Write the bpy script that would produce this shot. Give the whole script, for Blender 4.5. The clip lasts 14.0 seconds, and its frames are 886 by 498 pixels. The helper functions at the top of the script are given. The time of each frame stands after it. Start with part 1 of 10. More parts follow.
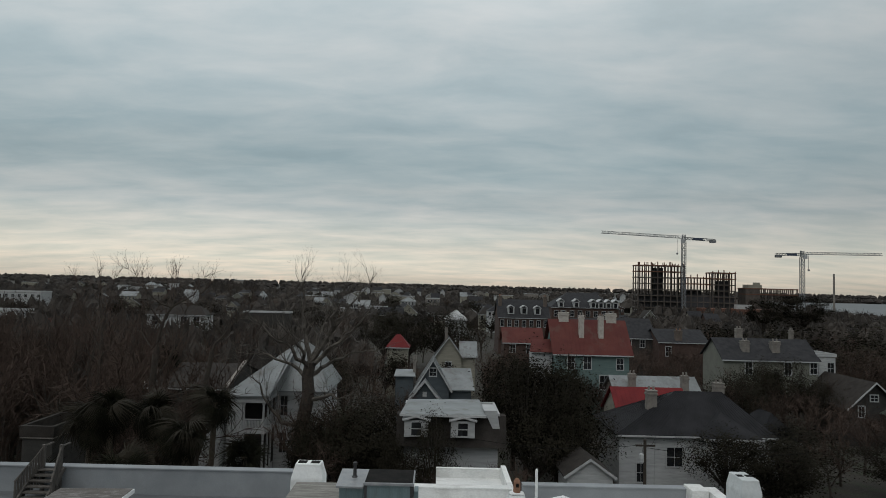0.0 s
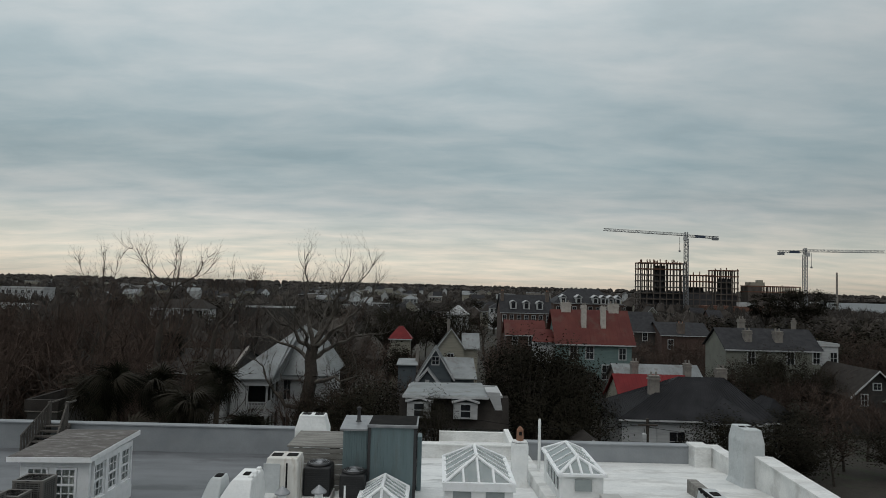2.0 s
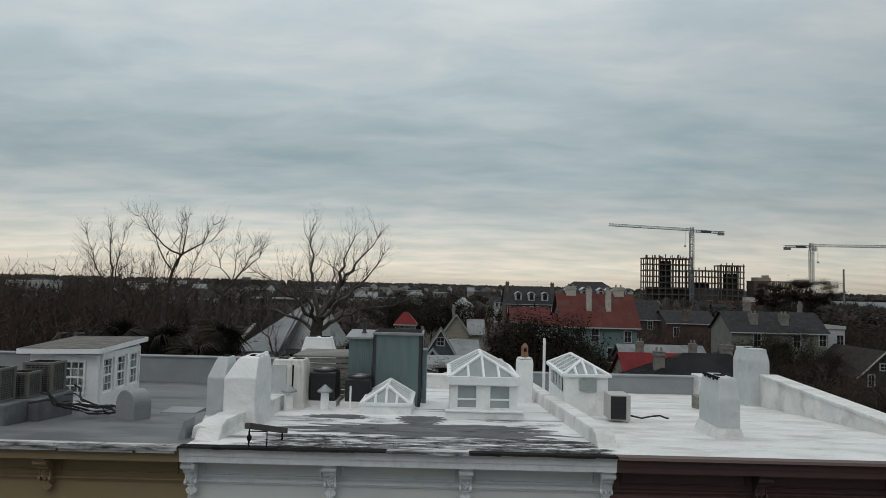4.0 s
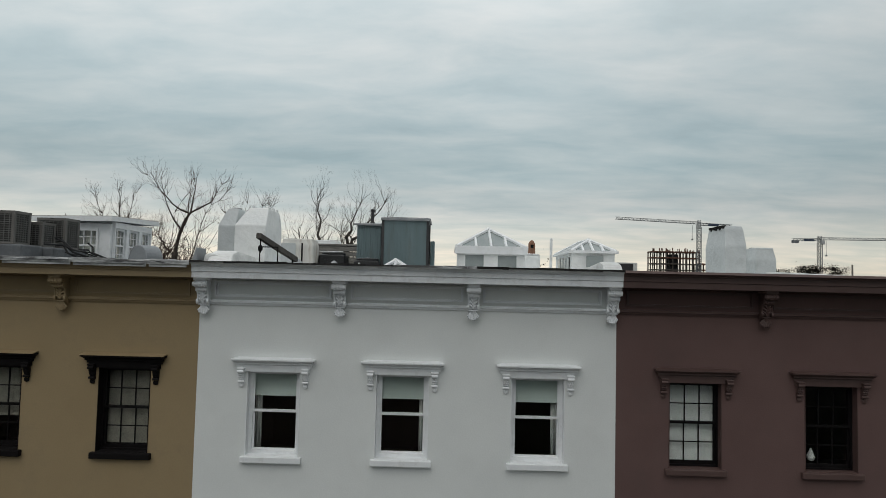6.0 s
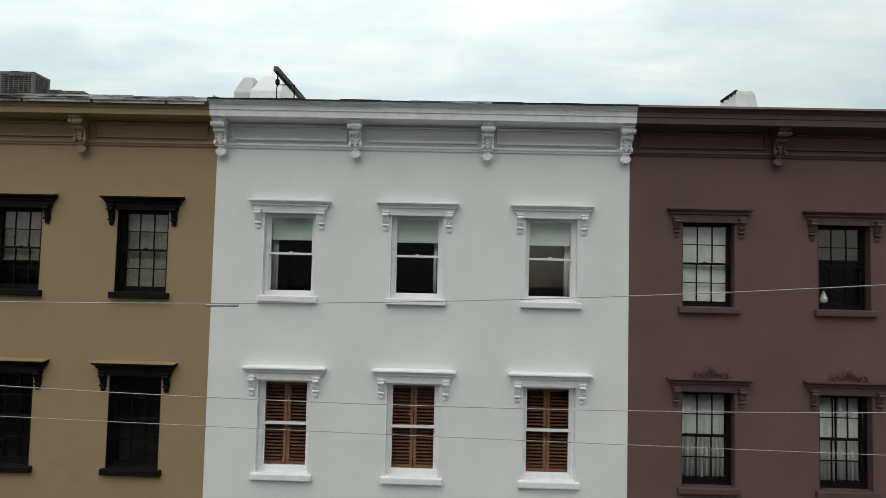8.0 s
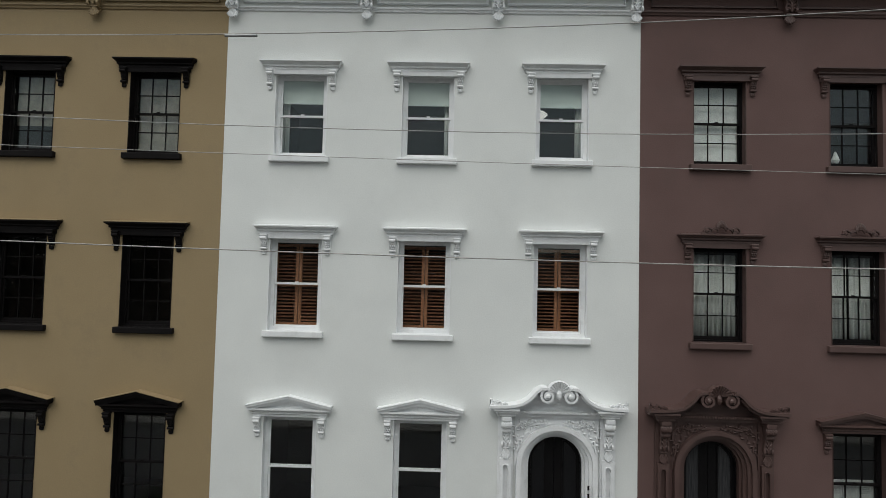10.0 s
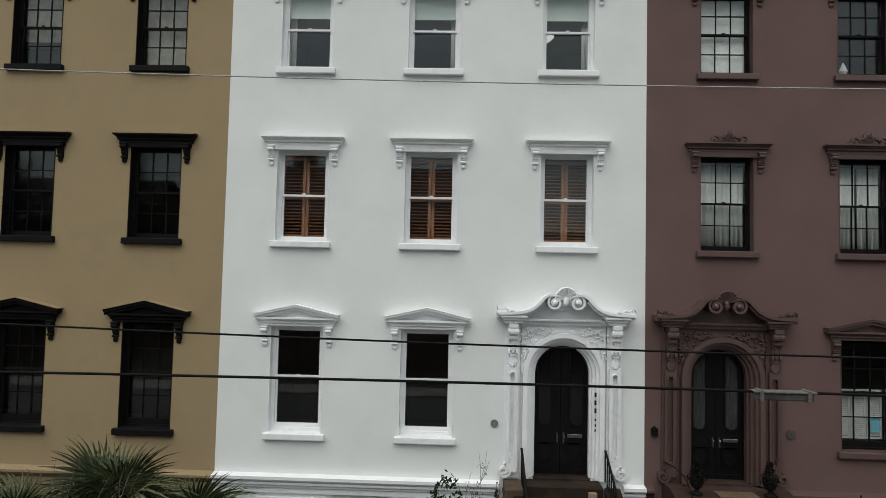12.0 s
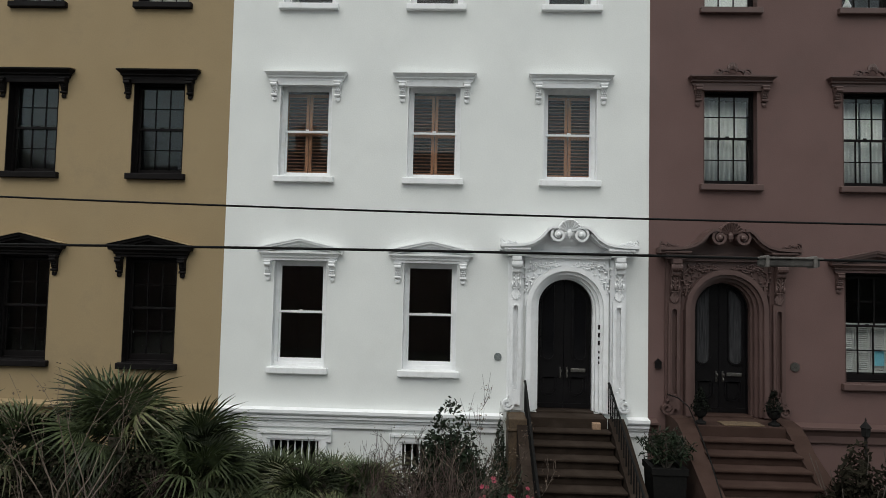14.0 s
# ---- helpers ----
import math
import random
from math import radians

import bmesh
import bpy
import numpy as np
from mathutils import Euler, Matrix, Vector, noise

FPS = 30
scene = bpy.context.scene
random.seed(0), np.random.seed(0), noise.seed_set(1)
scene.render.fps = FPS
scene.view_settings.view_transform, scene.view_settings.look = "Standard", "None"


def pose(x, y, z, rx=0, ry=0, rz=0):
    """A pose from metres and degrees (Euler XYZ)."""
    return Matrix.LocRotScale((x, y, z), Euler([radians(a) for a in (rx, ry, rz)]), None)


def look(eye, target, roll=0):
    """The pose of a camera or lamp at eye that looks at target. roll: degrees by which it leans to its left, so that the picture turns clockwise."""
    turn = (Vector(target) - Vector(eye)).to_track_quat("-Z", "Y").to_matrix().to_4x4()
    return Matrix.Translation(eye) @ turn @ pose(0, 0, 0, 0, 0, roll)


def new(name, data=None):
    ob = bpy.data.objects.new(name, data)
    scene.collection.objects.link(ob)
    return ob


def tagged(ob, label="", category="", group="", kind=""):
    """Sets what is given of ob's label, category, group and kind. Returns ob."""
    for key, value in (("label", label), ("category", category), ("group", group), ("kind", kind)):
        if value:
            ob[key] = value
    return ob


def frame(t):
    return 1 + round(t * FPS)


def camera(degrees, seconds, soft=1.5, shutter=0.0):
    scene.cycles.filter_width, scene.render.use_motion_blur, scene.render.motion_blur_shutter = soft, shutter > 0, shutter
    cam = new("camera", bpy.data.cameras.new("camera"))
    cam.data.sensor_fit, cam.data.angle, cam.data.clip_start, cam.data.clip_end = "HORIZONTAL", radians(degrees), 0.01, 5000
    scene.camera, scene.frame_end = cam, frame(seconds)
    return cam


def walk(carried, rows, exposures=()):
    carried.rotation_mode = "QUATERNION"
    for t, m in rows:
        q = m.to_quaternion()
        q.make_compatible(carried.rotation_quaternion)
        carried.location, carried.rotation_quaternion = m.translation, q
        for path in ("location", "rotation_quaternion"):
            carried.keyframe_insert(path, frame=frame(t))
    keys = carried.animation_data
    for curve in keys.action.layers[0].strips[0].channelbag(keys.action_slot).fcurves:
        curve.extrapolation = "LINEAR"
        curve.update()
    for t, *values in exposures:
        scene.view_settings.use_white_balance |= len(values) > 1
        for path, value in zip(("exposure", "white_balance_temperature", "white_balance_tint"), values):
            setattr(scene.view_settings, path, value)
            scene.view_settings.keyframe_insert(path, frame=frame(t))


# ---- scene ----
# ---- the camera and its descent in front of the terrace ----
cam = camera(69.0, 14.0, soft=0.5)
# seconds, eye in drawing units of 1.2 m, then yaw to the left, pitch up and lean in degrees
PATH = [
    (0.0, 0.722, -11.213, 18.881, -0.48, 3.06, 1.47),
    (0.5, 0.718, -11.221, 18.508, -0.44, 3.07, 1.47),
    (1.0, 0.714, -11.229, 18.127, -0.42, 3.09, 1.47),
    (1.5, 0.714, -11.234, 17.741, -0.35, 3.08, 1.47),
    (2.0, 0.724, -11.235, 17.379, -0.29, 3.10, 1.45),
    (4.5, 0.793, -11.189, 14.188, 0.30, 3.11, 1.38),
    (5.0, 0.799, -11.176, 13.424, 0.45, 3.06, 1.38),
    (5.5, 0.821, -11.175, 12.673, 0.58, 3.04, 1.37),
    (6.0, 0.828, -11.168, 11.918, 0.71, 3.05, 1.36),
    (6.5, 0.807, -11.152, 11.204, 0.90, 3.08, 1.36),
    (7.0, 0.783, -11.134, 10.519, 1.01, 3.10, 1.35),
    (7.5, 0.756, -11.127, 9.830, 1.09, 3.10, 1.35),
    (8.0, 0.729, -11.128, 9.165, 1.17, 3.09, 1.35),
    (8.5, 0.703, -11.114, 8.514, 1.24, 3.06, 1.34),
    (9.0, 0.678, -11.078, 7.876, 1.33, 3.04, 1.34),
    (11.5, 0.655, -10.978, 5.517, 1.83, 3.01, 1.31),
    (12.0, 0.646, -10.961, 5.216, 1.90, 3.02, 1.31),
    (12.5, 0.637, -10.944, 4.924, 1.97, 3.02, 1.31),
    (13.0, 0.634, -10.927, 4.647, 2.01, 3.01, 1.31),
    (13.5, 0.636, -10.914, 4.370, 2.04, 3.02, 1.30),
    (14.0, 0.643, -10.900, 4.100, 2.05, 3.02, 1.29),
]


def aimed(x, y, z, yaw, pitch, roll):
    yaw, pitch = radians(yaw), radians(pitch)
    ahead = Vector((-math.sin(yaw) * math.cos(pitch), math.cos(yaw) * math.cos(pitch), math.sin(pitch)))
    eye = Vector((x, y, z)) * 1.2
    return look(eye, eye + ahead, roll)


EXPOSURES = [(0.0, 0.0, 6500, 10), (2.2, 0.0, 6500, 10), (4.6, 0.08, 6500, 10), (5.5, 0.10, 6550, 10), (6.0, 0.24, 6600, 10), (6.5, 0.50, 6700, 10), (7.5, 0.74, 6820, 10), (9.0, 0.78, 6700, 10), (11.5, 0.95, 6680, 10), (14.0, 1.06, 6700, 10)]
walk(cam, [(t, aimed(*p)) for t, *p in PATH], EXPOSURES)

# ---- the sky: a dusk overcast, cream along the horizon, grey-blue above ----
world = bpy.data.worlds.new("overcast_dusk")
scene.world = world
world.use_nodes = True
wn, wl = world.node_tree.nodes, world.node_tree.links
wn.clear()


def wnode(kind, **props):
    n = wn.new(kind)
    for key, value in props.items():
        if key == "operation":
            n.operation = value
    return n


w_co = wn.new("ShaderNodeTexCoord")
w_sep = wn.new("ShaderNodeSeparateXYZ")
wl.new(w_co.outputs["Generated"], w_sep.inputs[0])
# cloud deck: the view direction met with a flat layer overhead
w_h = wnode("ShaderNodeMath", operation="MAXIMUM")
wl.new(w_sep.outputs["Z"], w_h.inputs[0])
w_h.inputs[1].default_value = 0.0
w_ha = wnode("ShaderNodeMath", operation="ADD")
wl.new(w_h.outputs[0], w_ha.inputs[0])
w_ha.inputs[1].default_value = 0.13
w_px = wnode("ShaderNodeMath", operation="DIVIDE")
wl.new(w_sep.outputs["X"], w_px.inputs[0])
wl.new(w_ha.outputs[0], w_px.inputs[1])
w_py = wnode("ShaderNodeMath", operation="DIVIDE")
wl.new(w_sep.outputs["Y"], w_py.inputs[0])
wl.new(w_ha.outputs[0], w_py.inputs[1])
w_com = wn.new("ShaderNodeCombineXYZ")
wl.new(w_px.outputs[0], w_com.inputs[0])
wl.new(w_py.outputs[0], w_com.inputs[1])
w_map = wn.new("ShaderNodeMapping")
w_map.inputs["Rotation"].default_value = (0, 0, radians(14))
w_map.inputs["Scale"].default_value = (0.72, 1.3, 1.0)
wl.new(w_com.outputs[0], w_map.inputs[0])
w_n1 = wn.new("ShaderNodeTexNoise")
w_n1.inputs["Scale"].default_value = 2.5
w_n1.inputs["Detail"].default_value = 9.0
w_n1.inputs["Roughness"].default_value = 0.56
w_n1.inputs["Distortion"].default_value = 0.25
wl.new(w_map.outputs[0], w_n1.inputs["Vector"])
w_n2 = wn.new("ShaderNodeTexNoise")
w_n2.inputs["Scale"].default_value = 0.45
w_n2.inputs["Detail"].default_value = 3.0
wl.new(w_map.outputs[0], w_n2.inputs["Vector"])
# colour by height
w_ramp = wn.new("ShaderNodeValToRGB")
SKY = [
    (0.000, (0.54, 0.485, 0.40)), (0.030, (0.66, 0.62, 0.525)), (0.070, (0.54, 0.54, 0.49)), (0.110, (0.42, 0.455, 0.45)),
    (0.180, (0.315, 0.385, 0.40)), (0.260, (0.385, 0.45, 0.465)), (0.420, (0.57, 0.62, 0.63)), (1.000, (0.85, 0.89, 0.90)),
]
w_el = w_ramp.color_ramp.elements
w_el[0].position, w_el[0].color = SKY[0][0], (*SKY[0][1], 1)
w_el[1].position, w_el[1].color = SKY[-1][0], (*SKY[-1][1], 1)
for at, colour in SKY[1:-1]:
    e = w_el.new(at)
    e.color = (*colour, 1)
wl.new(w_h.outputs[0], w_ramp.inputs[0])
# cloud streaks lighten and darken the deck
w_mr = wn.new("ShaderNodeMapRange")
w_mr.inputs["From Min"].default_value, w_mr.inputs["From Max"].default_value = 0.3, 0.72
w_mr.inputs["To Min"].default_value, w_mr.inputs["To Max"].default_value = 0.88, 1.13
wl.new(w_n1.outputs["Fac"], w_mr.inputs["Value"])
w_mr2 = wn.new("ShaderNodeMapRange")
w_mr2.inputs["From Min"].default_value, w_mr2.inputs["From Max"].default_value = 0.3, 0.7
w_mr2.inputs["To Min"].default_value, w_mr2.inputs["To Max"].default_value = 0.9, 1.1
wl.new(w_n2.outputs["Fac"], w_mr2.inputs["Value"])
w_mul = wnode("ShaderNodeMath", operation="MULTIPLY")
wl.new(w_mr.outputs[0], w_mul.inputs[0])
wl.new(w_mr2.outputs[0], w_mul.inputs[1])
# the glow lies ahead, over the river; the sky behind the street is dimmer
w_az = wn.new("ShaderNodeMapRange")
w_az.inputs["From Min"].default_value, w_az.inputs["From Max"].default_value = -0.85, 0.55
w_az.inputs["To Min"].default_value, w_az.inputs["To Max"].default_value = 0.56, 1.06
wl.new(w_sep.outputs["Y"], w_az.inputs["Value"])
w_mul2 = wnode("ShaderNodeMath", operation="MULTIPLY")
wl.new(w_mul.outputs[0], w_mul2.inputs[0])
wl.new(w_az.outputs[0], w_mul2.inputs[1])
w_side = wn.new("ShaderNodeMapRange")
w_side.inputs["From Min"].default_value, w_side.inputs["From Max"].default_value = 0.12, 0.55
w_side.inputs["To Min"].default_value, w_side.inputs["To Max"].default_value = 1.05, 0.86
wl.new(w_sep.outputs["X"], w_side.inputs["Value"])
w_mul3 = wnode("ShaderNodeMath", operation="MULTIPLY")
wl.new(w_mul2.outputs[0], w_mul3.inputs[0])
wl.new(w_side.outputs[0], w_mul3.inputs[1])
w_scale = wn.new("ShaderNodeVectorMath")
w_scale.operation = "SCALE"
wl.new(w_ramp.outputs["Color"], w_scale.inputs[0])
wl.new(w_mul3.outputs[0], w_scale.inputs["Scale"])
# a little clear sky shines through the deck
w_sky = wn.new("ShaderNodeTexSky")
w_sky.sky_type, w_sky.sun_disc = "NISHITA", False
w_sky.sun_elevation, w_sky.sun_rotation = radians(55), radians(180)
w_bg1, w_bg2, w_add, w_out = wn.new("ShaderNodeBackground"), wn.new("ShaderNodeBackground"), wn.new("ShaderNodeAddShader"), wn.new("ShaderNodeOutputWorld")
w_tint = wn.new("ShaderNodeMix")
w_tint.data_type = "RGBA"
w_tint.inputs["A"].default_value, w_tint.inputs["B"].default_value = (0.95, 1.0, 1.02, 1), (1.04, 1.0, 0.985, 1)
w_tf = wn.new("ShaderNodeMapRange")
w_tf.inputs["From Min"].default_value, w_tf.inputs["From Max"].default_value = 0.36, 0.64
wl.new(w_n1.outputs["Fac"], w_tf.inputs["Value"])
wl.new(w_tf.outputs[0], w_tint.inputs["Factor"])
w_col = wn.new("ShaderNodeVectorMath")
w_col.operation = "MULTIPLY"
wl.new(w_scale.outputs[0], w_col.inputs[0])
wl.new(w_tint.outputs["Result"], w_col.inputs[1])
wl.new(w_col.outputs[0], w_bg1.inputs["Color"])
w_bg1.inputs["Strength"].default_value = 0.92
wl.new(w_sky.outputs[0], w_bg2.inputs["Color"])
w_bg2.inputs["Strength"].default_value = 0.006
wl.new(w_bg1.outputs[0], w_add.inputs[0])
wl.new(w_bg2.outputs[0], w_add.inputs[1])
wl.new(w_add.outputs[0], w_out.inputs["Surface"])

# the brighter part of the cloud deck, high over the street
sun = new("overcast_sun", bpy.data.lights.new("overcast_sun", "SUN"))
sun.data.energy, sun.data.angle, sun.data.color = 0.72, radians(60), (1.0, 0.98, 0.95)
sun.matrix_world = look((-10, -27, 42), (0, 0, 0))

# ---- building helpers ----
U = 1.2  # metres in one unit of the drawing: all lengths below are in these units, and part() turns them into metres
ORIGIN = {}


def thing(name, at, label, category, group="", kind=""):
    """An Empty at the base of a thing, which parents its parts."""
    ob = new(name)
    ob.location = Vector(at) * U
    ob.empty_display_size = 0.2
    ORIGIN[ob.name] = Vector(at)
    return tagged(ob, label, category, group, kind)


def mesh_of(name, bm, material, origin, smooth=False):
    bmesh.ops.recalc_face_normals(bm, faces=bm.faces)
    for v in bm.verts:
        v.co = (v.co - origin) * U
    me = bpy.data.meshes.new(name)
    bm.to_mesh(me)
    bm.free()
    me.materials.append(material)
    if smooth:
        me.polygons.foreach_set("use_smooth", [True] * len(me.polygons))
    return me


def part(name, bm, material, parent=None, label="", smooth=False, kind=""):
    """Links a bmesh, drawn in place, as ONE mesh object under a thing or a part."""
    origin = ORIGIN[parent.name] if parent else Vector((0, 0, 0))
    ob = new(name, mesh_of(name, bm, material, origin, smooth))
    ORIGIN[ob.name] = origin
    if parent:
        ob.parent = parent
    return tagged(ob, label, kind=kind)


def solo(name, bm, material, label, category, group="", kind="", at=(0, 0, 0), smooth=False):
    """A thing that is one mesh."""
    ob = new(name, mesh_of(name, bm, material, Vector(at), smooth))
    ob.location = Vector(at) * U
    ORIGIN[ob.name] = Vector(at)
    return tagged(ob, label, category, group, kind)


PIECES = {}


def piece(name, key, draw, material, parent, at, turn=None, label=""):
    """One of many alike pieces: objects of their own that share a mesh."""
    if key not in PIECES:
        bm = bmesh.new()
        draw(bm)
        PIECES[key] = mesh_of(name, bm, material, Vector((0, 0, 0)))
    ob = new(name, PIECES[key])
    ob.parent = parent
    spot = Matrix.Translation((Vector(at) - ORIGIN[parent.name]) * U)
    ob.matrix_basis = spot @ turn if turn else spot
    ORIGIN[ob.name] = Vector(at)
    return tagged(ob, label)


def box(bm, x0, x1, y0, y1, z0, z1):
    v = [bm.verts.new((x, y, z)) for z in (z0, z1) for y in (y0, y1) for x in (x0, x1)]
    for a, b, c, d in ((0, 1, 3, 2), (4, 6, 7, 5), (0, 4, 5, 1), (2, 3, 7, 6), (0, 2, 6, 4), (1, 5, 7, 3)):
        bm.faces.new((v[a], v[b], v[c], v[d]))
    return v


def soft_box(bm, x0, x1, y0, y1, z0, z1, b=0.02):
    """A box with its edges broken."""
    t = bmesh.new()
    box(t, x0, x1, y0, y1, z0, z1)
    bmesh.ops.bevel(t, geom=list(t.edges), offset=b, segments=2, profile=0.5, affect="EDGES")
    join(bm, t)


def join(bm, t):
    m = bpy.data.meshes.new("t")
    t.to_mesh(m)
    t.free()
    bm.from_mesh(m)
    bpy.data.meshes.remove(m)


def prism(bm, pts, axis, a0, a1):
    """A polygon drawn across an axis, drawn out along it. pts: x: (y, z); y: (x, z); z: (x, y)."""
    put = {"x": lambda p, a: (a, p[0], p[1]), "y": lambda p, a: (p[0], a, p[1]), "z": lambda p, a: (p[0], p[1], a)}[axis]
    low = [bm.verts.new(put(p, a0)) for p in pts]
    high = [bm.verts.new(put(p, a1)) for p in pts]
    n = len(pts)
    bm.faces.new(low)
    bm.faces.new(high[::-1])
    for i in range(n):
        j = (i + 1) % n
        bm.faces.new((low[i], high[i], high[j], low[j]))


def ring(bm, c, ax, r, n, turn=0.0):
    ax = ax.normalized()
    side = ax.orthogonal().normalized()
    up = ax.cross(side)
    return [bm.verts.new(c + side * (r * math.cos(turn + 2 * math.pi * i / n)) + up * (r * math.sin(turn + 2 * math.pi * i / n))) for i in range(n)]


def tube(bm, p, q, r0, r1=None, n=6, caps=True):
    p, q = Vector(p), Vector(q)
    r1 = r0 if r1 is None else r1
    a, b = ring(bm, p, q - p, r0, n), ring(bm, q, q - p, r1, n)
    for i in range(n):
        j = (i + 1) % n
        bm.faces.new((a[i], a[j], b[j], b[i]))
    if caps:
        bm.faces.new(a[::-1])
        bm.faces.new(b)


def line_tube(bm, pts, r, n=5):
    pts = [Vector(p) for p in pts]
    rings = []
    for i, p in enumerate(pts):
        ax = (pts[min(i + 1, len(pts) - 1)] - pts[max(i - 1, 0)]).normalized()
        s = ax.cross(Vector((0, 1, 0)) if abs(ax.y) < 0.8 else Vector((1, 0, 0))).normalized()
        u = ax.cross(s)
        rings.append([bm.verts.new(p + s * (r * math.cos(2 * math.pi * k / n)) + u * (r * math.sin(2 * math.pi * k / n))) for k in range(n)])
    for a, b in zip(rings, rings[1:]):
        for k in range(n):
            j = (k + 1) % n
            bm.faces.new((a[k], a[j], b[j], b[k]))
    bm.faces.new(rings[0][::-1])
    bm.faces.new(rings[-1])


def lathe(bm, c, prof, n=16):
    """Rings (radius, height) about an upright axis through c."""
    rows = []
    for r, z in prof:
        rows.append([bm.verts.new((c[0] + r * math.cos(2 * math.pi * i / n), c[1] + r * math.sin(2 * math.pi * i / n), c[2] + z)) for i in range(n)])
    for a, b in zip(rows, rows[1:]):
        for i in range(n):
            j = (i + 1) % n
            bm.faces.new((a[i], a[j], b[j], b[i]))
    bm.faces.new(rows[0][::-1])
    bm.faces.new(rows[-1])


def blob(bm, c, rx, ry, rz, seg=8):
    bmesh.ops.create_uvsphere(bm, u_segments=seg, v_segments=max(4, seg // 2 + 1), radius=1.0, matrix=Matrix.Translation(c) @ Matrix.Diagonal((rx, ry, rz, 1)))


def ribbon(bm, pts, th, y0, y1):
    """A bar of thickness th along a line of (x, z), from y0 to y1."""
    n = len(pts)
    rows = []
    for i, (x, z) in enumerate(pts):
        ax, az = pts[max(i - 1, 0)]
        bx, bz = pts[min(i + 1, n - 1)]
        length = math.hypot(bx - ax, bz - az) or 1.0
        nx, nz = -(bz - az) / length * th / 2, (bx - ax) / length * th / 2
        rows.append([bm.verts.new(c) for c in ((x - nx, y0, z - nz), (x + nx, y0, z + nz), (x + nx, y1, z + nz), (x - nx, y1, z - nz))])
    for a, b in zip(rows, rows[1:]):
        for i in range(4):
            j = (i + 1) % 4
            bm.faces.new((a[i], a[j], b[j], b[i]))
    bm.faces.new(rows[0])
    bm.faces.new(rows[-1][::-1])


def wall(bm, x0, x1, z0, z1, y0, y1, holes):
    """A wall across y with openings (x0, x1, z0, z1) that go through it."""
    xs = sorted({x0, x1, *(h[0] for h in holes), *(h[1] for h in holes)})
    zs = sorted({z0, z1, *(h[2] for h in holes), *(h[3] for h in holes)})

    def gone(x, z):
        return not (x0 < x < x1 and z0 < z < z1) or any(h[0] < x < h[1] and h[2] < z < h[3] for h in holes)

    memo = {}

    def vert(x, y, z):
        key = (round(x, 5), round(y, 5), round(z, 5))
        if key not in memo:
            memo[key] = bm.verts.new((x, y, z))
        return memo[key]

    for xa, xb in zip(xs, xs[1:]):
        for za, zb in zip(zs, zs[1:]):
            mx, mz = (xa + xb) / 2, (za + zb) / 2
            if gone(mx, mz):
                continue
            bm.faces.new([vert(*p) for p in ((xa, y0, za), (xb, y0, za), (xb, y0, zb), (xa, y0, zb))])
            bm.faces.new([vert(*p) for p in ((xa, y1, za), (xa, y1, zb), (xb, y1, zb), (xb, y1, za))])
            if gone(xa - 1e-4, mz):
                bm.faces.new([vert(*p) for p in ((xa, y0, za), (xa, y0, zb), (xa, y1, zb), (xa, y1, za))])
            if gone(xb + 1e-4, mz):
                bm.faces.new([vert(*p) for p in ((xb, y0, za), (xb, y1, za), (xb, y1, zb), (xb, y0, zb))])
            if gone(mx, za - 1e-4):
                bm.faces.new([vert(*p) for p in ((xa, y0, za), (xa, y1, za), (xb, y1, za), (xb, y0, za))])
            if gone(mx, zb + 1e-4):
                bm.faces.new([vert(*p) for p in ((xa, y0, zb), (xb, y0, zb), (xb, y1, zb), (xa, y1, zb))])


def made(draw, *args, **kw):
    bm = bmesh.new()
    draw(bm, *args, **kw)
    return bm

